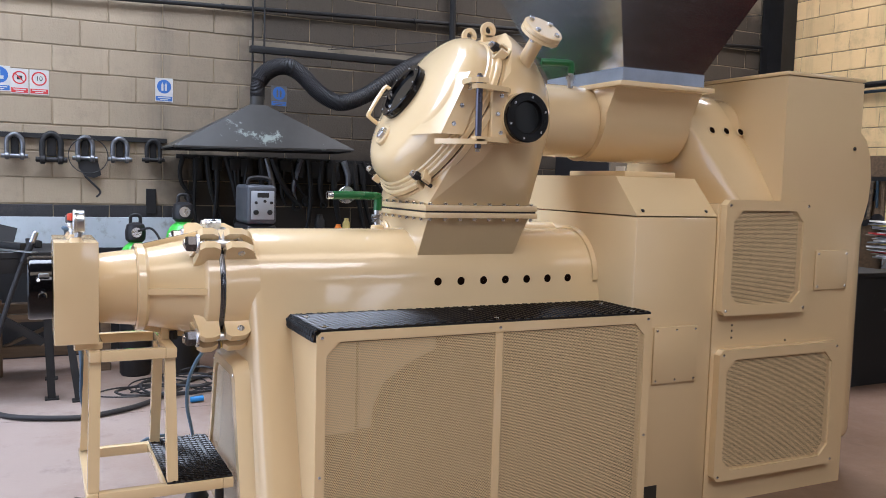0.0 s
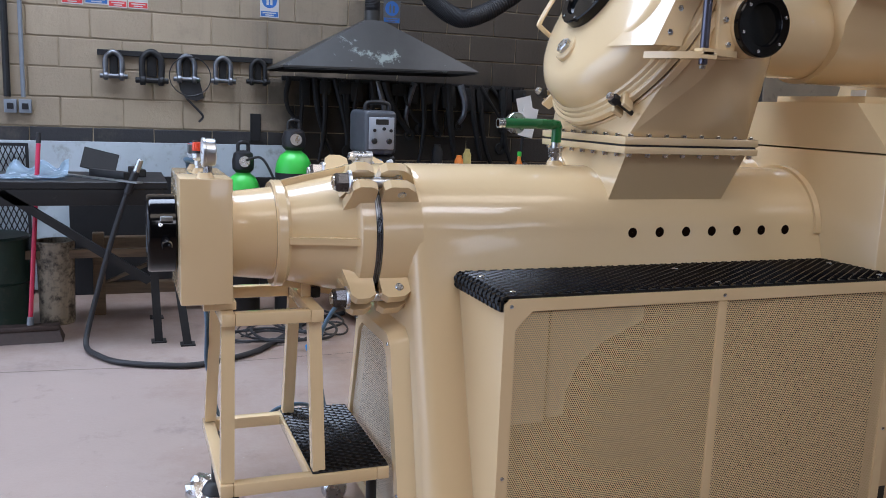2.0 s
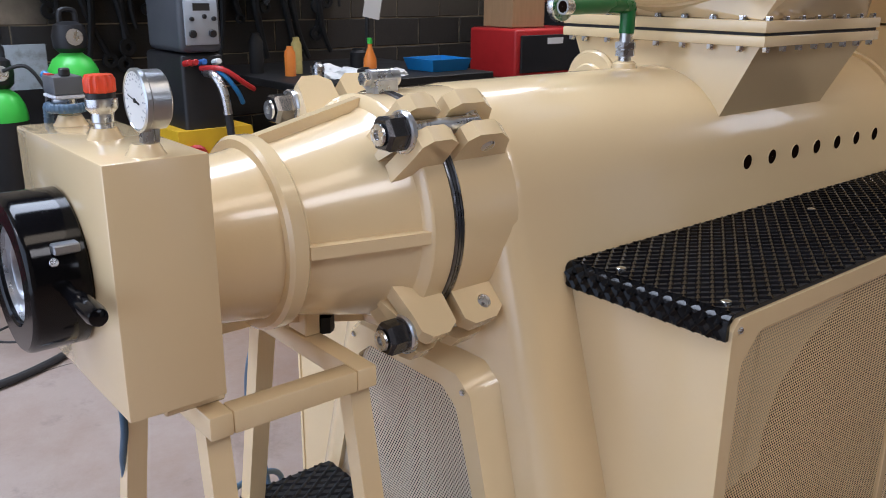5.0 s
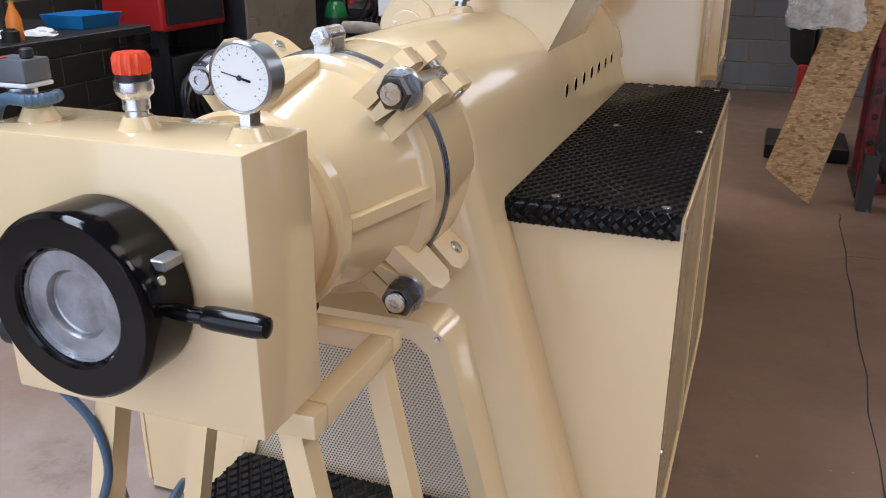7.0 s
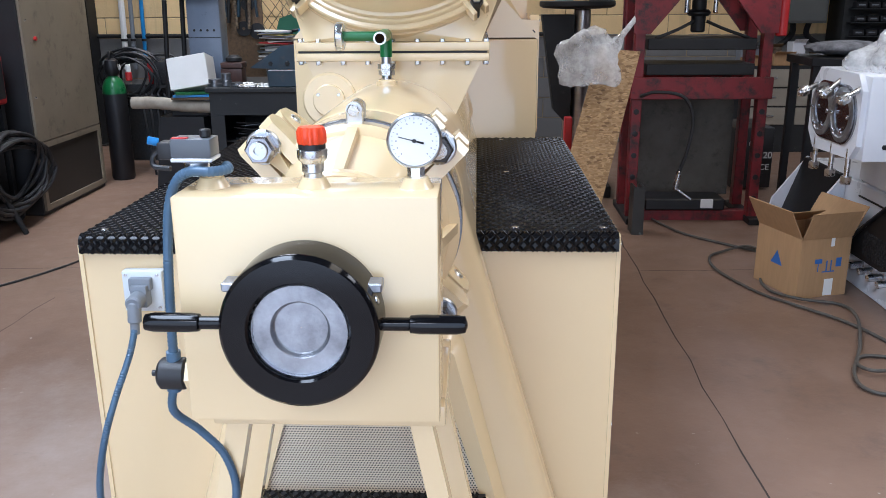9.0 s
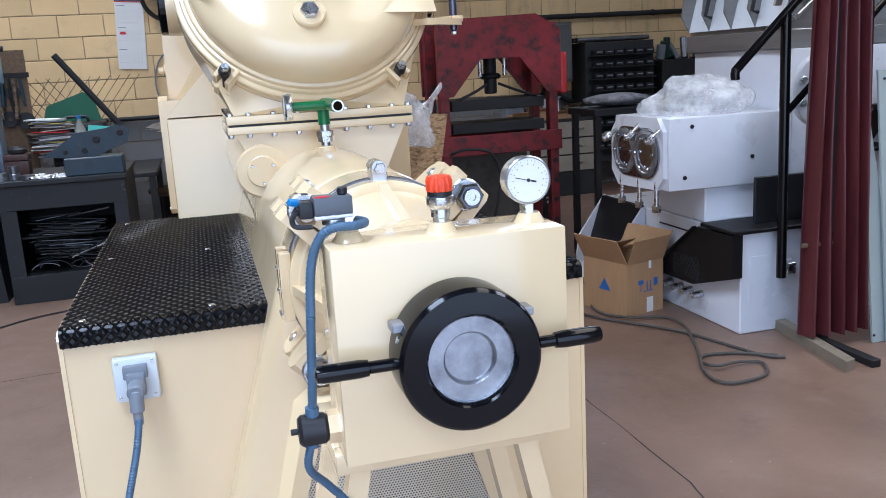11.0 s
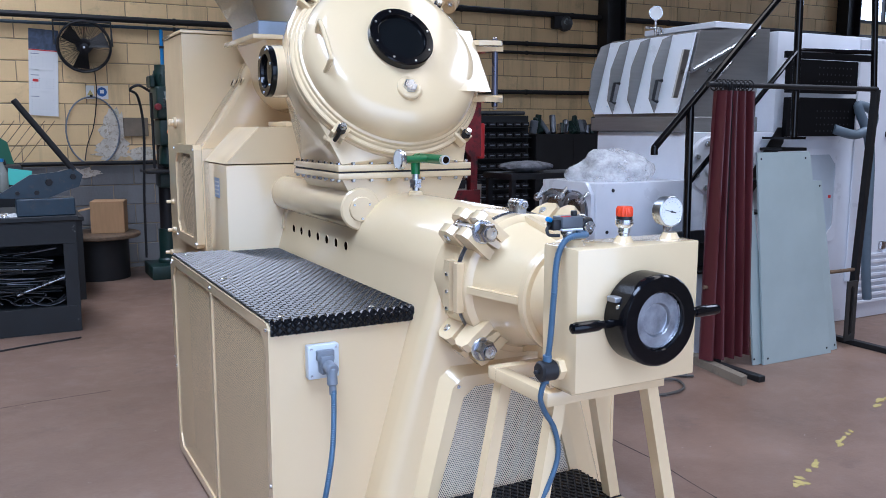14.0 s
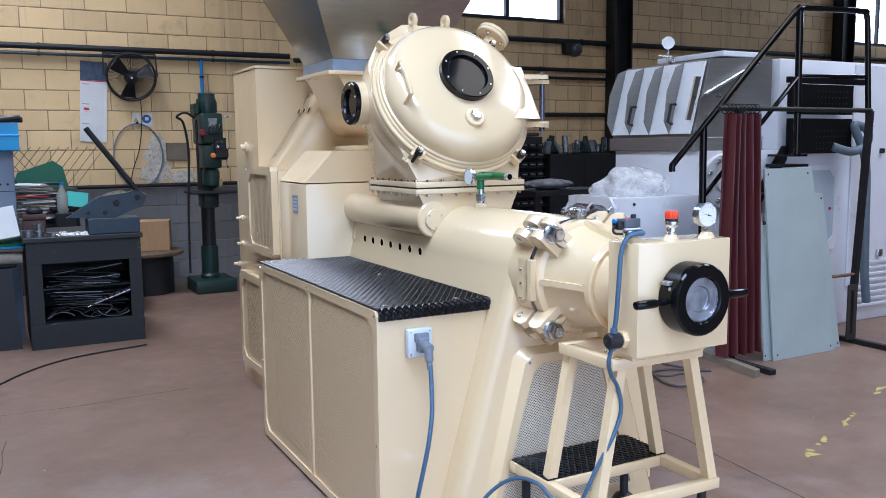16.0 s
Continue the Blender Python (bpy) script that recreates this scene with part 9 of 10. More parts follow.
part("grille", box(B(), 2.22, 2.42, 5.246, 5.249, 0.05, 0.13), DARKSTEEL, bw)

# ---- open carton on the floor ----
ca = thing("floor_carton", (1.88, 3.0, 0), "open brown cardboard carton with blue handling marks", "carton")
mcx = Matrix.Translation((1.795, 2.822, 0)) @ Matrix.Rotation(radians(17), 4, "Z")
W_, D_, H_ = 0.28, 0.345, 0.30
for a in ((0, W_, 0, 0.005), (0, W_, D_ - 0.005, D_), (0, 0.005, 0.005, D_ - 0.005), (W_ - 0.005, W_, 0.005, D_ - 0.005)):
    part("side_wall", box(B(), *a, 0.004, H_, m=mcx), CARD, ca, angle=0)
part("bottom", box(B(), 0, W_, 0, D_, 0.0, 0.004, m=mcx), CARD, ca, angle=0)


def flap(name, u0, u1, ln, m, turn, mat, parent):
    part(name, box(B(), u0, u1, 0, ln, 0, 0.004, m=m @ Matrix.Rotation(radians(turn), 4, "X")), mat, parent, angle=0)


flap("flap", 0, W_, 0.15, mcx @ Matrix.Translation((0, 0, H_)), 112, CARD, ca)
flap("flap", 0, W_, 0.16, mcx @ Matrix.Translation((0, D_, H_)), 150, CARD, ca)

mfl = mcx @ Matrix.Translation((0, 0, H_)) @ Matrix.Rotation(radians(90), 4, "Z")
part("flap", box(B(), 0, D_, 0, 0.16, 0, 0.004, m=mfl @ Matrix.Rotation(radians(62), 4, "X")), CARD, ca, angle=0)
mfr = mcx @ Matrix.Translation((W_, 0, H_)) @ Matrix.Rotation(radians(90), 4, "Z")
part("flap", box(B(), 0, D_, -0.16, 0, 0, 0.004, m=mfr @ Matrix.Rotation(radians(-60), 4, "X")), CARD, ca, angle=0)
marks = part("arrow_mark", box(B(), 0.13, 0.20, -0.0012, -0.0002, 0.125, 0.131, m=mcx), SIGNBLUE, ca, angle=0)
for x in (0.15, 0.175):
    part("arrow_mark", box(B(), x, x + 0.007, -0.0012, -0.0002, 0.131, 0.185, m=mcx), SIGNBLUE, ca, angle=0)

part("glass_mark", box(B(), 0.205, 0.235, -0.0012, -0.0002, 0.150, 0.195, m=mcx), SIGNBLUE, ca, angle=0)
part("umbrella_mark", box(B(), 0.085, 0.125, -0.0012, -0.0002, 0.172, 0.195, m=mcx), SIGNBLUE, ca, angle=0)
part("umbrella_stem", box(B(), 0.103, 0.108, -0.0012, -0.0002, 0.131, 0.172, m=mcx), SIGNBLUE, ca, angle=0)
part("white_tape", box(B(), 0.15, 0.20, -0.0012, -0.0002, 0.005, 0.09, m=mcx), PAPER, ca, angle=0)
part("white_tape", box(B(), 0.165, 0.185, -0.0012, -0.0002, 0.255, 0.30, m=mcx), PAPER, ca, angle=0)
tmk = prism(B(), [(0.13, 0.13), (0.22, 0.13), (0.175, 0.20)], "x", -0.0012, -0.0002)
tmk.transform(mcx)
part("triangle_mark", tmk, SIGNBLUE, ca, angle=0)
HOSE = plain("dusty_grey_hose", (0.075, 0.068, 0.058), 0.6, 0, 0.2, 14, 0.1)
fh = thing("air_hose", (1.7, 3.2, 0), "dark air hose snaking over the floor", "hose")
part("hose", tube(B(), glide([(1.36, 4.60, 0.011), (1.38, 4.42, 0.011), (1.44, 4.18, 0.011), (1.53, 3.96, 0.011), (1.68, 3.78, 0.011), (1.84, 3.62, 0.011), (1.88, 3.56, 0.02), (1.80, 3.64, 0.03), (1.66, 3.60, 0.011), (1.55, 3.48, 0.011), (1.53, 3.24, 0.011), (1.63, 2.90, 0.011), (1.74, 2.73, 0.011), (1.90, 2.50, 0.011), (1.985, 2.27, 0.011), (2.06, 2.02, 0.011), (2.14, 1.95, 0.011)], 8), 0.0075, 8), HOSE, fh)
part("hose", tube(B(), glide([(1.74, 3.16, 0.012), (1.70, 3.05, 0.011), (1.71, 2.90, 0.011), (1.80, 2.77, 0.02), (1.97, 2.72, 0.011), (1.95, 2.50, 0.03), (1.86, 2.25, 0.011), (1.78, 2.09, 0.011), (1.71, 1.95, 0.011), (1.69, 1.83, 0.011), (1.75, 1.77, 0.011), (1.92, 1.80, 0.011), (2.0, 1.93, 0.011), (1.90, 1.96, 0.02), (1.77, 1.94, 0.028), (1.76, 2.05, 0.011), (1.83, 2.12, 0.011), (1.98, 2.08, 0.011), (2.12, 1.98, 0.011)], 8), 0.0075, 8), HOSE, fh)
lh = thing("floor_cable", (-2.2, 3.4, 0), "thin black cable lying across the floor", "cable")
part("cable", tube(B(), glide([(-3.2, 1.8, 0.006), (-2.6, 2.5, 0.006), (-2.23, 2.92, 0.006), (-2.0, 3.4, 0.006), (-1.9, 3.9, 0.006), (-1.5, 4.4, 0.006), (-0.9, 4.6, 0.006)], 8), 0.006, 6), RUBBER, lh)

# ---- the white machine ----
wm_ = thing("white_extruder", (2.6, 3.0, 0), "white-painted extruder with a double die head and chequered steps", "machine")
part("head", bev(box(B(), 1.93, 2.66, 2.62, 3.20, 0.715, 1.085), 0.006, 2), PALEWHITE, wm_)
plate = part("die_face", bev(prism(B(), [(2.64, 0.78), (2.70, 0.715), (3.12, 0.70), (3.20, 0.78), (3.20, 1.0), (3.12, 1.09), (2.70, 1.09), (2.64, 1.02)], "x", 1.905, 1.93), 0.004, 1), PALEWHITE, wm_)
oval = [(2.915 + (0.115 if math.cos(a) > 0 else -0.115) + 0.135 * math.cos(a), 0.90 + 0.135 * math.sin(a)) for a in [2 * math.pi * (k + 0.5) / 28 for k in range(28)]]
part("dark_die_plate", bev(prism(B(), oval, "x", 1.897, 1.905), 0.002, 1), NUTSTEEL, plate, "dark oval steel die plate")
for y in (2.80, 3.03):
    part("die_ring", lathe(B(), [(0.125, 0), (0.125, 0.006), (0.105, 0.010), (0.098, 0.004), (0.080, 0.004), (0.078, -0.06), (0.0005, -0.06)], tilted((1.896, y, 0.90), (-1, 0, 0)), 40, cap=False), ALU, plate)
    for k in range(6):
        a = k * math.pi / 3
        bolt(plate, (1.885, y + 0.088 * math.cos(a), 0.90 + 0.088 * math.sin(a)), (-1, 0, 0), 0.010, 0.008, STEEL)
for y, z, dz in ((2.68, 1.04, 0.35), (2.90, 1.06, 0.5), (3.14, 1.02, 0.3)):
    d_ = Vector((-0.7, -0.25, -dz)).normalized()
    sbt = part("stud", rod(B(), Vector((1.93, y, z)), Vector((1.93, y, z)) + d_ * 0.15, 0.012), STEEL, wm_)
    bolt(sbt, Vector((1.93, y, z)) + d_ * 0.10, d_, 0.026, 0.04, STEEL, "nut")
for y in (2.72, 2.90, 3.10):
    sbt = part("stud", rod(B(), (1.915, y, 0.76), (1.915, y, 0.60), 0.012), STEEL, wm_)
    bolt(sbt, (1.915, y, 0.63), (0, 0, -1), 0.026, 0.035, STEEL, "nut")
for x, z in ((2.06, 1.04), (2.02, 0.78), (2.42, 0.86)):
    bolt(wm_, (x, 2.62, z), (0, -1, 0), 0.012, 0.006, BLACKM)
part("head_neck", bev(box(B(), 2.17, 2.66, 2.66, 3.16, 0.522, 0.714), 0.01, 1), PALEWHITE, wm_)
part("main_body", bev(box(B(), 2.66, 3.30, 2.45, 3.55, 0.0, 1.40), 0.008, 2), PALEWHITE, wm_)
part("base", bev(box(B(), 2.16, 2.655, 2.33, 3.80, 0.0, 0.52), 0.006, 1), PALEWHITE, wm_)
for y in (3.785, 3.27):
    part("cheek", bev(prism(B(), [(1.955, 0.0), (2.158, 0.0), (2.158, 0.53), (2.150, 0.53), (1.97, 0.285), (1.945, 0.15)], "y", y, y + 0.018), 0.003, 1), PALEWHITE, wm_)
part("base_shelf", bev(box(B(), 1.97, 2.158, 3.29, 3.783, 0.0, 0.10), 0.004, 1), PALEWHITE, wm_)
part("black_chute", bev(prism(B(), [(1.99, 0.104), (2.157, 0.104), (2.157, 0.525), (2.13, 0.525)], "y", 3.29, 3.783), 0.003, 1), TREAD, wm_)
part("base_slot", box(B(), 2.155, 2.1598, 2.72, 3.10, 0.452, 0.460), BLACKM, wm_)
tro = part("step_trough", bev(prism(B(), [(3.09, 0.187), (2.66, 0.195), (2.315, 0.30), (2.315, 0.518), (2.64, 0.512)], "x", 2.10, 2.158), 0.003, 1), TREAD, wm_, "black chequered step trough")
part("trough_edge", prism(B(), [(3.09, 0.190), (2.64, 0.510), (2.64, 0.518), (3.10, 0.192)], "x", 2.08, 2.10), BLACKM, tro)
tagged(part("trough_ribs", rib_sheet(B(), lambda u, v, h: (2.0995 - h, u, v), 2.60, 2.86, 0.22, 0.34, 0.0265, 0.040, 0.004), TREAD, tro, angle=20), kind="stuff")
stp = part("black_step", bev(box(B(), 2.10, 2.66, 2.30, 2.60, 0.522, 0.542), 0.004, 1), TREAD, wm_, "black chequered step")
part("step_riser", bev(box(B(), 2.30, 2.655, 2.42, 2.44, 0.544, 0.78), 0.003, 1), BLACKM, wm_)
skt = part("socket_box", bev(box(B(), 2.36, 2.44, 2.305, 2.33, 0.29, 0.37), 0.004, 1), PALEWHITE, wm_)
part("socket_latch", bev(box(B(), 2.40, 2.45, 2.285, 2.305, 0.295, 0.355), 0.004, 1), STEEL, skt)
for k in range(4):
    part("cock", rod(B(), (2.159, 2.66 + 0.10 * k, 0.137), (2.09, 2.66 + 0.10 * k, 0.13), 0.018), STEEL, wm_)
part("panel_line", box(B(), 2.21, 2.62, 2.327, 2.3295, 0.06, 0.40), PALEWHITE, wm_)
fl = part("side_flange", lathe(B(), [(0.185, 0), (0.19, 0.005), (0.19, 0.035), (0.183, 0.04)], tilted((2.69, 2.45, 1.19), (0, -1, 0)), 48), PALEWHITE, wm_)
for k in range(8):
    a = 2 * math.pi * (k + 0.5) / 8
    bolt(fl, (2.69 + 0.150 * math.cos(a), 2.41, 1.19 + 0.150 * math.sin(a)), (0, -1, 0), 0.020, 0.014, STEEL)
part("tube_stub", rod(B(), (2.69, 2.45, 1.19), (2.69, 2.40, 1.19), 0.09), PALEWHITE, wm_)

fdr = thing("stainless_feeder", (2.95, 3.0, 1.41), "stainless feed box with film-covered hinged doors", "feeder")
part("box", bev(prism(B(), [(2.64, 1.41), (3.42, 1.41), (3.42, 2.10), (2.78, 2.06), (2.64, 1.55)], "y", 2.66, 3.56), 0.004, 1), FEEDSTEEL, fdr)
part("lower_skirt", bev(box(B(), 2.62, 3.43, 2.64, 3.58, 1.402, 1.50), 0.004, 1), FEEDSTEEL, fdr)
FILMW = plain("white_protective_film", (0.80, 0.84, 0.88), 0.3, 0, 0.05, 5, 0.2, 30, dirt=(0.30, 0.50, 0.72), dirt_at=(0.66, 0.70))
for k in range(4):
    y0 = 2.675 + 0.218 * k
    dlo, dhi = (2.625, 1.525), (2.762, 2.045)
    dd = part("door_film", loft(B(), [[(dlo[0], y0, dlo[1]), (dlo[0], y0 + 0.205, dlo[1]), (dhi[0], y0 + 0.205, dhi[1]), (dhi[0], y0, dhi[1])], [(dlo[0] - 0.015, y0, dlo[1]), (dlo[0] - 0.015, y0 + 0.205, dlo[1]), (dhi[0] - 0.015, y0 + 0.205, dhi[1]), (dhi[0] - 0.015, y0, dhi[1])]]), FILMW, fdr, angle=20)
    part("door_fin", prism(B(), [(2.612, 1.525), (2.560, 1.62), (2.585, 1.84), (2.665, 2.015), (2.745, 2.045)], "y", y0 + 0.205, y0 + 0.214), FEEDSTEEL, dd)
    if k % 2 == 0:
        part("handle", tube(B(), [(2.60, y0 + 0.17, 1.60), (2.56, y0 + 0.17, 1.61), (2.59, y0 + 0.17, 1.74), (2.635, y0 + 0.17, 1.74)], 0.011, 8), BLACKM, dd)
part("gas_strut", rod(B(), (2.70, 2.635, 1.80), (3.25, 2.635, 2.05), 0.014), STEEL, fdr)
part("gas_strut", rod(B(), (2.68, 2.64, 1.56), (3.05, 2.64, 1.86), 0.010), STEEL, fdr)
for x, z in ((2.70, 1.80), (3.25, 2.05), (2.68, 1.56), (2.86, 1.80), (2.76, 1.66)):
    bolt(fdr, (x, 2.66, z), (0, -1, 0), 0.018, 0.03, STEEL)
part("end_bar", bev(prism(B(), [(2.600, 1.62), (2.560, 1.62), (2.640, 1.93), (2.690, 1.93)], "y", 2.655, 2.672), 0.002, 1), GREYSTEEL, fdr)
part("lid", bev(box(B(), 2.95, 3.38, 2.70, 3.40, 2.09, 2.13), 0.004, 1), PALEWHITE, fdr)
part("eye_bolt", ring(B(), (2.79, 3.05, 2.09), (2.79, 3.07, 2.09), 0.03, 0.016, 20), STEEL, fdr)
pg_ = thing("pressure_gauge", (2.80, 3.25, 2.08), "round pressure gauge on a brass tap above the feeder", "gauge")
part("pipe", rod(B(), (2.89, 3.215, 2.05), (2.89, 3.215, 2.20), 0.010), STEEL, pg_)
part("tap", rod(B(), (2.80, 3.215, 2.13), (2.94, 3.215, 2.13), 0.009), STEEL, pg_)
part("case", lathe(B(), [(0.044, 0), (0.048, 0.004), (0.048, 0.028), (0.042, 0.028), (0.042, 0.020)], tilted((2.89, 3.22, 2.235), (-0.5, -0.85, 0)), 36), STEEL, pg_)
part("dial", lathe(B(), [(0.042, 0), (0.042, 0.001)], tilted((2.89 - 0.012, 3.22 - 0.02, 2.235), (-0.5, -0.85, 0)), 32), WHITE, pg_)
plastic("plastic_bag", (2.25, 2.88, 1.15), (0.27, 0.20, 0.13), 8.0, "crumpled clear plastic bag lying on the white machine")
sk = thing("striped_sack", (2.47, 4.2, 1.06), "grey patterned sack lying behind the die head", "sack")
bm = bmesh.new()
bmesh.ops.create_icosphere(bm, subdivisions=3, radius=1)
for v_ in bm.verts:
    v_.co = Vector((v_.co.x * 0.24, v_.co.y * 0.16, v_.co.z * 0.045)) * (1 + 0.12 * noise.noise(v_.co * 3))
bm.transform(Matrix.Translation((2.47, 4.22, 1.115)))
part("sack", bm, plain("patterned_cloth", (0.22, 0.22, 0.24), 0.8, 0, 0.6, 18, 0.2), sk, angle=60)
part("support", bev(box(B(), 2.20, 3.0, 4.02, 4.45, 1.02, 1.068), 0.004, 1), BLACKM, sk)
for x in (2.24, 2.96):
    for y in (4.06, 4.41):
        part("support_leg", box(B(), x - 0.02, x + 0.02, y - 0.02, y + 0.02, 0.0, 1.02), BLACKM, sk)

wc = thing("white_cabinet", (4.2, 2.9, 0), "large white machine cabinet with rounded inspection doors", "machine cabinet")
part("body", bev(box(B(), 3.32, 6.2, 2.50, 4.2, 0.0, 1.72), 0.01, 2), PALEWHITE, wc)
part("upper_body", bev(box(B(), 3.46, 6.2, 2.62, 3.25, 1.722, 2.085), 0.01, 2), PALEWHITE, wc)
part("door_panel", bev(box(B(), 4.15, 5.6, 2.485, 2.499, 0.30, 2.05), 0.004, 1), PALEWHITE, wc)
ins = part("inspection_frame", bev(frame_ring(B(), "y", 2.484, 2.499, 3.56, 4.0, 0.62, 1.28, 0.04, 0.03, 0.07), 0.004, 1), PALEWHITE, wc)
part("inspection_door", box(B(), 3.60, 3.96, 2.490, 2.498, 0.66, 1.24), plain("pale_blue_window", (0.48, 0.54, 0.60), 0.15, 0, 0.08, 4, 0.02), ins)
part("red_sticker", box(B(), 3.63, 3.70, 2.486, 2.489, 0.72, 0.80), SIGNRED, ins, angle=0)
part("red_sticker", box(B(), 3.905, 3.93, 2.486, 2.489, 0.93, 0.95), SIGNRED, ins, angle=0)
for k in range(8):
    part("louvre", bev(box(B(), 4.25, 4.65, 2.47, 2.484, 0.12 + 0.05 * k, 0.145 + 0.05 * k), 0.004, 1), PALEWHITE, wc)
part("latch", bev(box(B(), 4.50, 4.56, 2.46, 2.484, 0.52, 0.58), 0.004, 1), STEEL, wc)
part("latch", bev(box(B(), 4.48, 4.52, 2.46, 2.484, 1.36, 1.40), 0.004, 1), BLACKM, wc)
for z0, z1 in ((1.66, 1.88), (1.37, 1.63)):
    bp = part("black_guard", bev(box(B(), 3.33, 4.02, 2.40, 2.44, z0, z1), 0.004, 1), GUARDBLACK, wc, "black punched step guard")
    for i in range(9):
        for j in range(4):
            bolt(bp, (3.62 + 0.04 * i, 2.40, z0 + 0.035 + 0.045 * j), (0, -1, 0), 0.006, 0.002, DARKSTEEL, "punched_hole", 8)
part("bracket", bev(box(B(), 3.30, 4.15, 2.40, 2.43, 1.885, 1.93), 0.003, 1), GUARDBLACK, wc)
part("hose", tube(B(), glide([(3.80, 2.40, 1.42), (3.95, 2.34, 1.38), (4.10, 2.33, 1.44), (4.12, 2.34, 1.54), (4.02, 2.36, 1.58), (4.0, 2.36, 1.55), (4.10, 2.33, 1.30), (4.12, 2.32, 0.80), (4.14, 2.32, 0.45), (4.18, 2.32, 0.20)], 6), 0.033, 12), plain("blue_grey_hose", (0.12, 0.16, 0.20), 0.5, 0, 0.1, 20, 0.1), wc)

# stair hand rail
rl = thing("stair_handrail", (3.0, 2.25, 0.46), "black tubular stair handrail with posts", "handrail")
YR = 2.24
part("top_rail", tube(B(), glide([(2.045, YR, 1.275), (2.045, YR, 1.31), (2.07, YR, 1.34), (2.30, YR, 1.555), (3.10, YR, 2.31), (3.19, YR, 2.37), (3.30, YR, 2.385), (3.85, YR, 2.40), (3.90, YR, 2.38), (3.92, YR, 2.30), (3.95, YR, 1.95), (3.985, YR, 1.56)], 7), 0.021, 12), BLACK, rl)
part("mid_rail", tube(B(), [(2.31, YR, 1.09), (3.20, YR, 1.915), (3.92, YR, 1.93)], 0.016, 10), BLACK, rl)
part("post", cyl(B(), (2.33, YR + 0.004, 0.30), (2.31, YR, 1.56), 0.024, seg=14), BLACK, rl)
part("post", cyl(B(), (3.215, YR + 0.004, 1.37), (3.19, YR, 2.36), 0.024, seg=14), BLACK, rl)
part("post_foot", box(B(), 3.15, 3.29, YR - 0.03, YR + 0.2, 1.355, 1.37), BLACK, rl)
stt = thing("stair_treads", (2.8, 2.35, 0), "black chequered stair treads beside the white machine", "stairs")
for k in range(4):
    part("tread", bev(box(B(), 2.62 + 0.17 * k, 2.86 + 0.17 * k, 2.26, 2.44, 0.68 + 0.20 * k, 0.70 + 0.20 * k), 0.003, 1), TREAD, stt)
part("stringer", bev(prism(B(), [(2.55, 0.465), (2.66, 0.465), (3.36, 1.33), (3.36, 1.43), (3.30, 1.43)], "y", 2.442, 2.448), 0.001, 1), BLACKM, stt)

# curtain on a steel frame, leaning sheets, floor tube
cf = thing("curtain_frame", (3.0, 2.05, 0), "dark steel tube frame on floor feet", "frame")
part("top_bar", rod(B(), (2.25, 2.05, 1.675), (3.74, 2.05, 1.675), 0.016), DARKSTEEL, cf)
for x, xf in ((2.42, 2.42), (3.73, 3.62)):
    part("post", bev(loft(B(), [[(x - 0.02, 2.03, 1.67), (x + 0.02, 2.03, 1.67), (x + 0.02, 2.07, 1.67), (x - 0.02, 2.07, 1.67)], [(xf - 0.02, 2.03, 0.03), (xf + 0.02, 2.03, 0.03), (xf + 0.02, 2.07, 0.03), (xf - 0.02, 2.07, 0.03)]]), 0.002, 1), DARKSTEEL, cf)
    part("foot_tube", bev(box(B(), xf - 0.025, xf + 0.025, 1.70 if x < 3 else 1.72, 2.45, 0.0, 0.035), 0.003, 1), DARKSTEEL, cf)
part("lower_bar", rod(B(), (2.29, 2.05, 0.50), (3.65, 2.05, 0.50), 0.012), SLEEPER, cf)
cu = thing("vinyl_curtain", (2.47, 2.05, 0.8), "maroon pleated vinyl welding curtain on rings", "curtain")
bm = B()
rows = []
NZ, NX = 14, 90
for j in range(NZ + 1):
    z = 1.64 - 1.58 * j / NZ
    rows.append([])
    w = 0.30 + 0.10 * (j / NZ) ** 1.3
    for i in range(NX + 1):
        u = i / NX
        fold = math.sin(u * 2 * math.pi * 5.5 + 0.5 * math.sin(3 * u + j * 0.12)) * (0.030 + 0.018 * j / NZ) + 0.010 * math.sin(u * 41 + j * 0.2)
        rows[-1].append(bm.verts.new((2.285 + 0.02 * (1 - j / NZ) + w * u, 2.03 + fold, z)))
for a, b in zip(rows, rows[1:]):
    for i in range(NX):
        bm.faces.new((a[i], a[i + 1], b[i + 1], b[i]))
part("strip", bm, CURTAIN, cu, angle=60)
for k in range(9):
    x = 2.30 + 0.035 * k
    part("curtain_ring", ring(B(), (x, 2.05, 1.672), (x + 0.005, 2.05, 1.672), 0.034, 0.027, 20, 0.001), DARKSTEEL, cu)
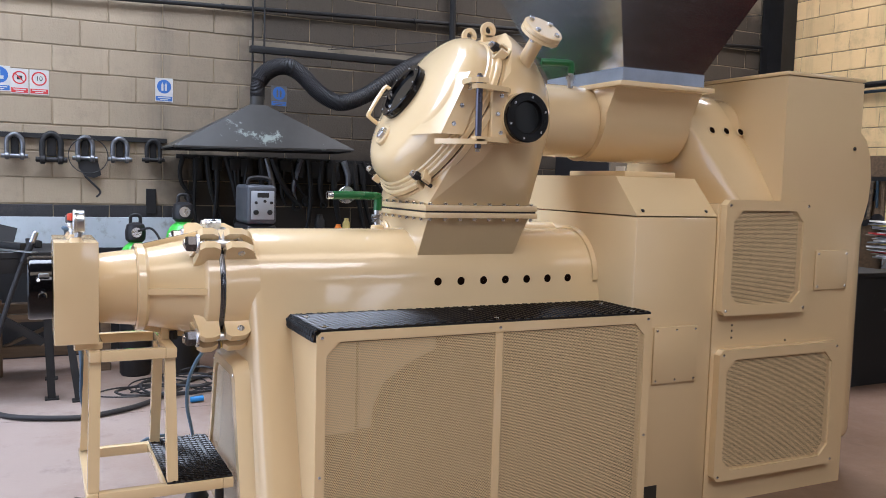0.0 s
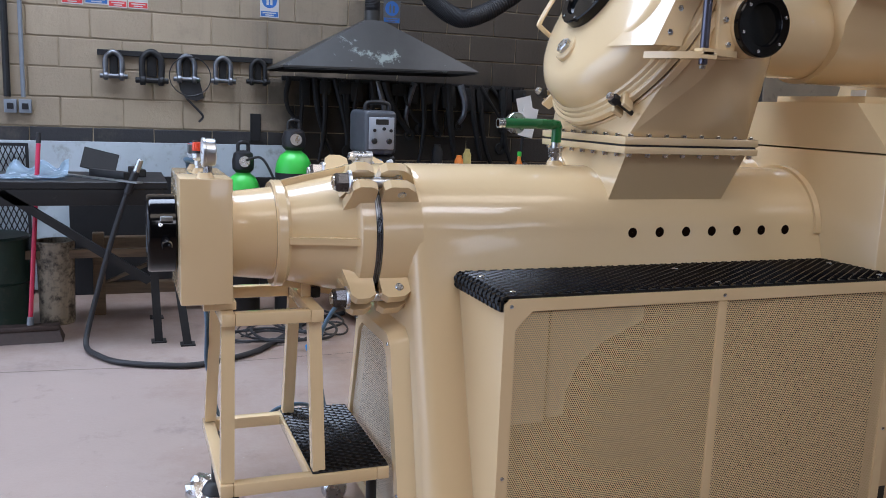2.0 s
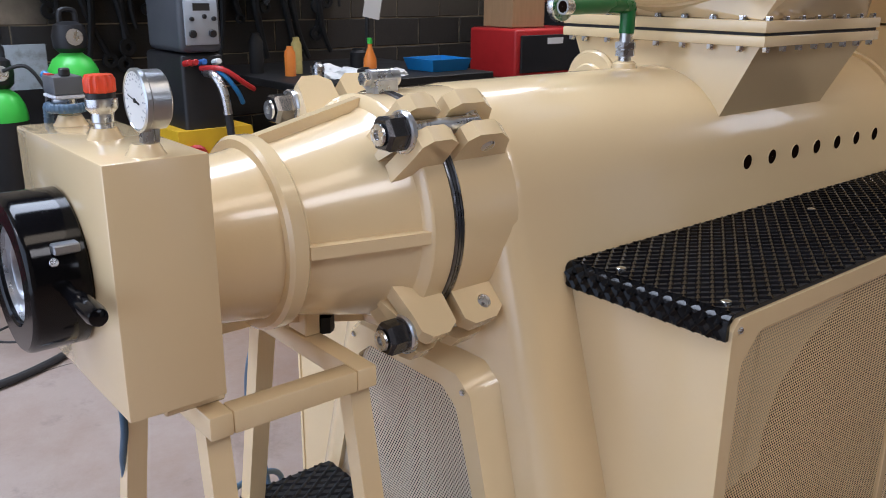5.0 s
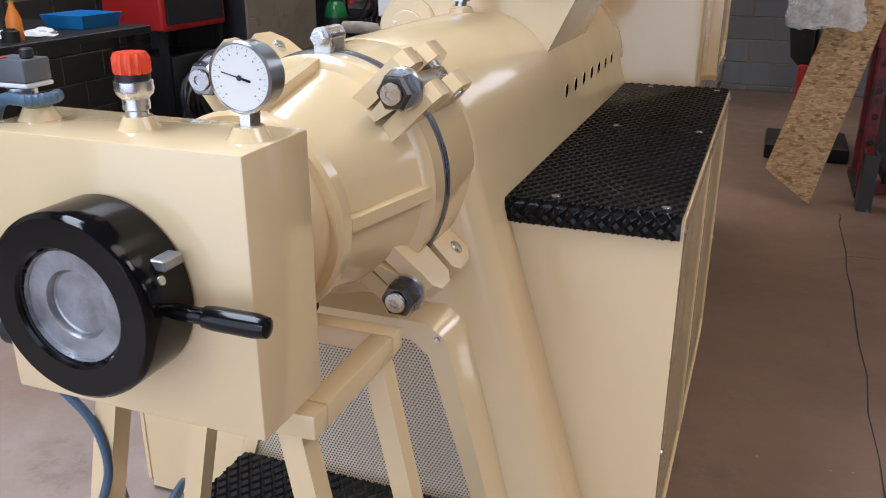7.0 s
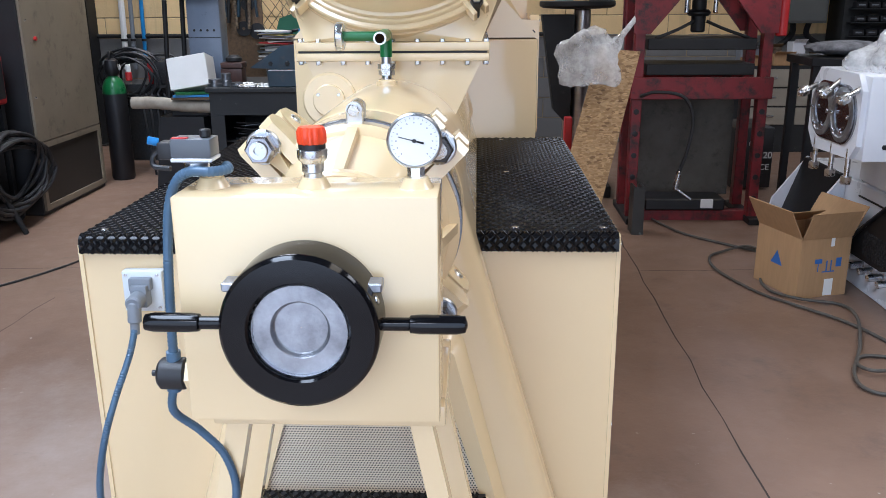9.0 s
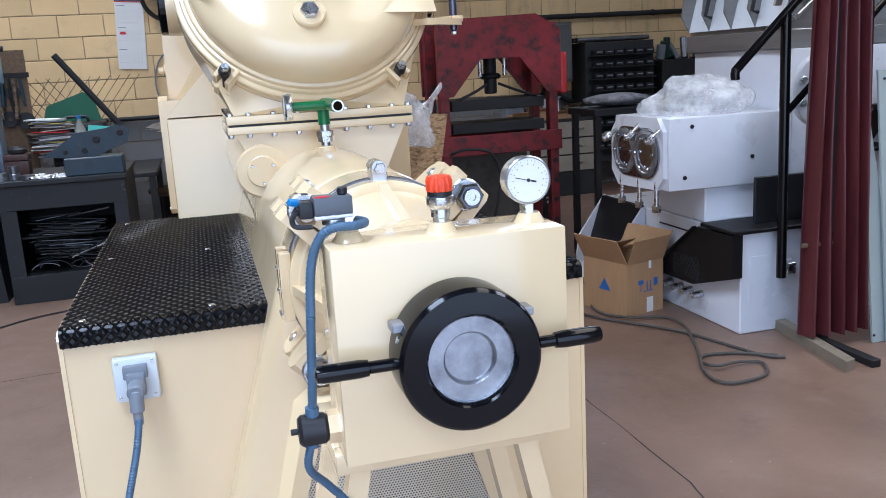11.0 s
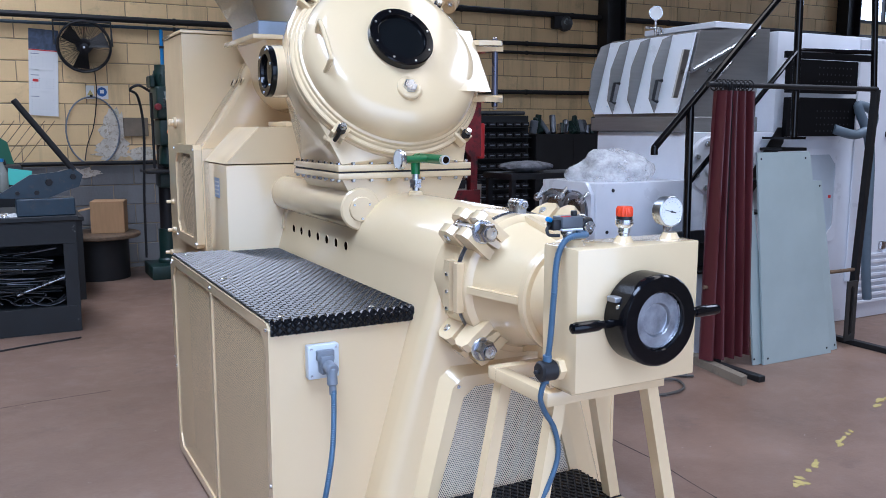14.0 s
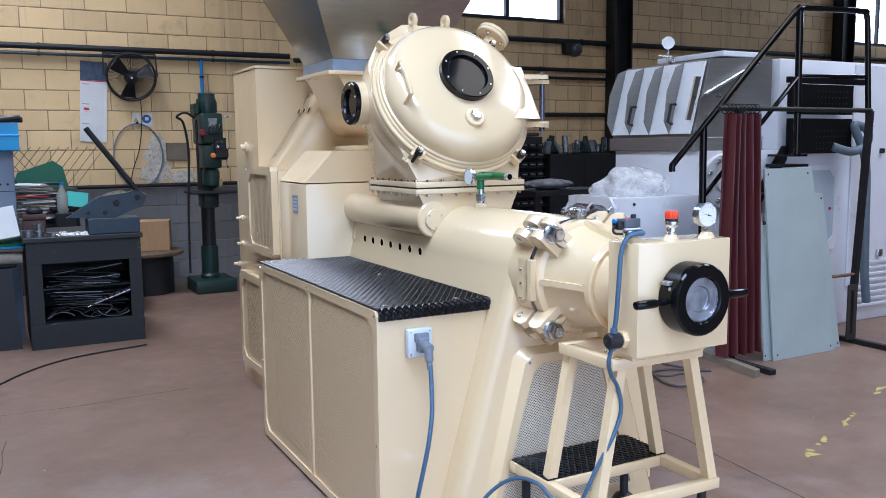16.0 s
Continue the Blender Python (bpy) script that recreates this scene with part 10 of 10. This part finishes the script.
for k, (x0, x1, y0, t0, h) in enumerate(((2.70, 3.31, 1.935, 0.0, 1.285), (2.64, 2.80, 1.962, 0.0, 1.275), (3.10, 3.42, 1.975, 0.0, 1.10))):
    sh2 = thing("leaning_sheet", (x0, y0, 0), "grey-green painted steel sheet leaning on the curtain frame", "metal sheet", "leaning sheets")
    sx = -0.07 if k < 2 else -0.05
    part("sheet", loft(B(), [[(x0, y0, 0.002), (x1, y0, 0.002), (x1, y0 + 0.012, 0.002), (x0, y0 + 0.012, 0.002)], [(x0 + sx, y0 + 0.075, h), (x1 + sx * 3.2, y0 + 0.075, h), (x1 + sx * 3.2, y0 + 0.087, h), (x0 + sx, y0 + 0.087, h)]]), SHEETGREY, sh2, angle=20)
    for fx, fz in ((0.06, 0.03), (0.94, 0.03), (0.07, 0.97), (0.9, 0.97)):
        xx = x0 + (x1 - x0) * fx + sx * fz * (1 + 2.2 * fx)
        bolt(sh2, (xx, y0 + 0.075 * fz, h * fz), (0, -1, 0.06), 0.007, 0.002, BLACKM, "screw_hole", 10)
slot = thing("slotted_plate", (3.62, 1.99, 0), "grey slotted steel plate standing against the frame foot", "plate")
part("plate", bev(frame_ring(B(), "y", 1.985, 1.995, 3.50, 3.60, 0.04, 0.44, 0.032, 0.004, 0.016), 0.002, 1), GALV, slot)
ft = thing("steel_tube", (2.3, 2.0, 0), "brown steel square tube lying on the floor", "tube")
part("tube", bev(loft(B(), [[(2.42, 2.60, 0.0), (2.48, 2.62, 0.0), (2.48, 2.62, 0.05), (2.42, 2.60, 0.05)], [(2.26, 1.70, 0.0), (2.32, 1.72, 0.0), (2.32, 1.72, 0.05), (2.26, 1.70, 0.05)]]), 0.003, 1), BROWNSTEEL, ft)

# yellow marks, joints and cracks of the floor
for k, (x, y, L_, w, a) in enumerate(((1.47, 0.66, 0.11, 0.05, 25), (1.66, 0.75, 0.15, 0.035, 24), (2.02, 0.89, 0.13, 0.03, 24), (2.16, 0.95, 0.08, 0.025, 24), (2.68, 1.16, 0.2, 0.035, 23))):
    bm = B()
    for c in range(7):
        n = 11
        sx, sy = L_ * rng.uniform(0.06, 0.22), w * rng.uniform(0.2, 0.42)
        ox, oy = rng.uniform(-0.5, 0.5) * L_, rng.uniform(-0.4, 0.4) * w
        ring_ = [(ox + sx * math.cos(2 * math.pi * i / n) * (1 + 0.6 * noise.noise(Vector((i * 1.7, k * 3.1 + c, 0)))), oy + sy * math.sin(2 * math.pi * i / n) * (1 + 0.7 * noise.noise(Vector((i * 2.3, k + 5.0 * c, 4)))), 0) for i in range(n)]
        loft(bm, [[Vector(p) for p in ring_], [Vector(p) + Vector((0, 0, 0.0008 + 0.0001 * c)) for p in ring_]])
    bm.transform(Matrix.Translation((x, y, 0.0005)) @ Matrix.Rotation(radians(a), 4, "Z"))
    solid("floor_mark", bm, YELLOWP, "worn remnant of a yellow painted floor line", "floor mark", "structure", angle=0)


def crack(pts, w, label):
    bm = B()
    ps = [Vector((x, y, 0)) for x, y in pts]
    fine = []
    for a, b in zip(ps, ps[1:]):
        for k in range(10):
            p = a.lerp(b, k / 10)
            fine.append(p + Vector((noise.noise(p * 6) * 0.015, noise.noise(p * 6 + Vector((9, 0, 0))) * 0.015, 0)))
    L1, L2 = [], []
    for p, q in zip(fine, fine[1:]):
        d_ = (q - p).normalized()
        nn = Vector((-d_.y, d_.x, 0)) * w * (0.7 + 0.5 * noise.noise(p * 11))
        L1.append(bm.verts.new(p + nn + Vector((0, 0, 0.0012))))
        L2.append(bm.verts.new(p - nn + Vector((0, 0, 0.0012))))
    for i in range(len(L1) - 1):
        bm.faces.new((L1[i], L1[i + 1], L2[i + 1], L2[i]))
    solid("floor_joint", bm, bpy.data.materials["dark_joint"], label, "floor joint", "structure", angle=0)


plain("dark_joint", (0.045, 0.032, 0.028), 0.8, 0, 0.2, 10, 0)
crack([(1.06, -2.2), (1.02, 0.35), (1.10, 1.1), (1.11, 3.55), (1.12, 4.0)], 0.004, "dark straight joint in the concrete floor")
crack([(-3.6, 3.15), (-1.9, 3.25), (-1.46, 3.22), (-0.72, 3.28)], 0.004, "dark straight joint in the concrete floor")
crack([(1.11, 3.25), (2.0, 3.3)], 0.003, "dark straight joint in the concrete floor")
crack([(-2.2, -2.5), (-1.9, 0.2), (-1.95, 1.4), (-1.85, 3.1)], 0.003, "dark straight joint in the concrete floor")


foil = thing("foil_wrap", (-0.30, 0.09, 0), "crumpled silver foil wrapped round a castor of the stand", "foil")
bm = bmesh.new()
bmesh.ops.create_icosphere(bm, subdivisions=3, radius=1)
for v_ in bm.verts:
    k = 1 + 0.30 * noise.noise(v_.co * 2.6) + 0.14 * noise.noise(v_.co * 7.0)
    v_.co = Vector((v_.co.x * 0.062 * k, v_.co.y * 0.055 * k, max(v_.co.z, -0.8) * 0.062 * k))
bm.transform(Matrix.Translation((-0.285, 0.09, 0.056)))
part("crumpled_sheet", bm, plain("silver_foil", (0.75, 0.76, 0.78), 0.22, 1.0, 0.2, 30, 0.3, 80), foil, angle=10)

# ---- blocks of the walls, last ----
def block_mesh(w, h, axis, mat, seed):
    """One block with slightly wavy edges and rounded arrises."""
    bm = B()
    r = random.Random(seed)
    t, c = 0.010, 0.0045
    f = (lambda u, v, d: (d, u, v)) if axis == "x" else (lambda u, v, d: (u, -d, v))
    line = []
    for u, v in ((-1, -1), (-0.35, -1), (0.3, -1), (1, -1), (1, 0.1), (1, 1), (0.35, 1), (-0.3, 1), (-1, 1), (-1, -0.1)):
        line.append((u * w / 2 - math.copysign(r.uniform(0, 0.004), u), v * h / 2 - math.copysign(r.uniform(0, 0.0045), v)))
    back = [bm.verts.new(f(u, v, -t)) for u, v in line]
    mid = [bm.verts.new(f(u, v, -c * 0.7)) for u, v in line]
    fr = [bm.verts.new(f(u * (1 - 2 * c / w), v * (1 - 2 * c / h), r.uniform(-0.0012, 0.0012))) for u, v in line]
    for a, b in ((back, mid), (mid, fr)):
        for i in range(len(line)):
            k = (i + 1) % len(line)
            bm.faces.new((a[i], a[k], b[k], b[i]))
    bmesh.ops.triangulate(bm, faces=[bm.faces.new(fr)])
    return mesh_of("block", bm, mat, 0)


def lay_blocks(wall, axis, pos, courses, u_from, u_to, holes, near, mat, offset):
    """Running-bond blocks on a wall; those inside near are single parts, the rest one joined part."""
    sizes = {}
    verts, faces = [], []
    count = 0
    r = random.Random(11)
    for i, (z0, z1) in enumerate(courses):
        u = u_from - 0.4 + ((offset + (0.2 if i % 2 else 0.0)) - u_from) % 0.4
        while u < u_to:
            a, b = max(u, u_from) + 0.002, min(u + 0.4, u_to) - 0.002
            u += 0.4
            for h0, h1, g0, g1 in holes:
                if z1 > g0 + 0.01 and z0 < g1 - 0.01:
                    if a >= h0 and b <= h1:
                        a = b
                    elif a < h0 < b:
                        b = h0
                    elif a < h1 < b:
                        a = h1
            if b - a < 0.03:
                continue
            w, h = round(b - a, 3), round(z1 - z0 - 0.004, 3)
            key = (w, h, r.randrange(6))
            if key not in sizes:
                sizes[key] = block_mesh(w, h, axis, mat, 17 * len(sizes) + 3)
            c = ((a + b) / 2, (z0 + z1) / 2)
            p = (pos + r.uniform(-0.002, 0.0015), c[0], c[1]) if axis == "x" else (c[0], pos + r.uniform(-0.0015, 0.002), c[1])
            if near[0] < c[0] < near[1] and near[2] < c[1] < near[3] and count < 300:
                placed("block", sizes[key], Matrix.Translation(p), wall)
                count += 1
            else:
                base = len(verts)
                me = sizes[key]
                verts += [(q.co.x + p[0], q.co.y + p[1], q.co.z + p[2]) for q in me.vertices]
                faces += [[base + k for k in f.vertices] for f in me.polygons]
    me = bpy.data.meshes.new("far_blocks")
    me.from_pydata(verts, [], faces)
    me.materials.append(mat)
    ob = new("far_blocks", me)
    ob.parent = wall
    tagged(ob, kind="stuff")


west_courses = [(max(0.0, 0.14 + 0.2 * (k - 1)), 0.14 + 0.2 * k) for k in range(26)]
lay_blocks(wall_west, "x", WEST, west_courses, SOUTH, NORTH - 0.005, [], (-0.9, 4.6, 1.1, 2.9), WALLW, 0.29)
north_courses = [(max(0.0, 0.05 + 0.2 * k - 0.2), 0.05 + 0.2 * k) for k in range(26)]
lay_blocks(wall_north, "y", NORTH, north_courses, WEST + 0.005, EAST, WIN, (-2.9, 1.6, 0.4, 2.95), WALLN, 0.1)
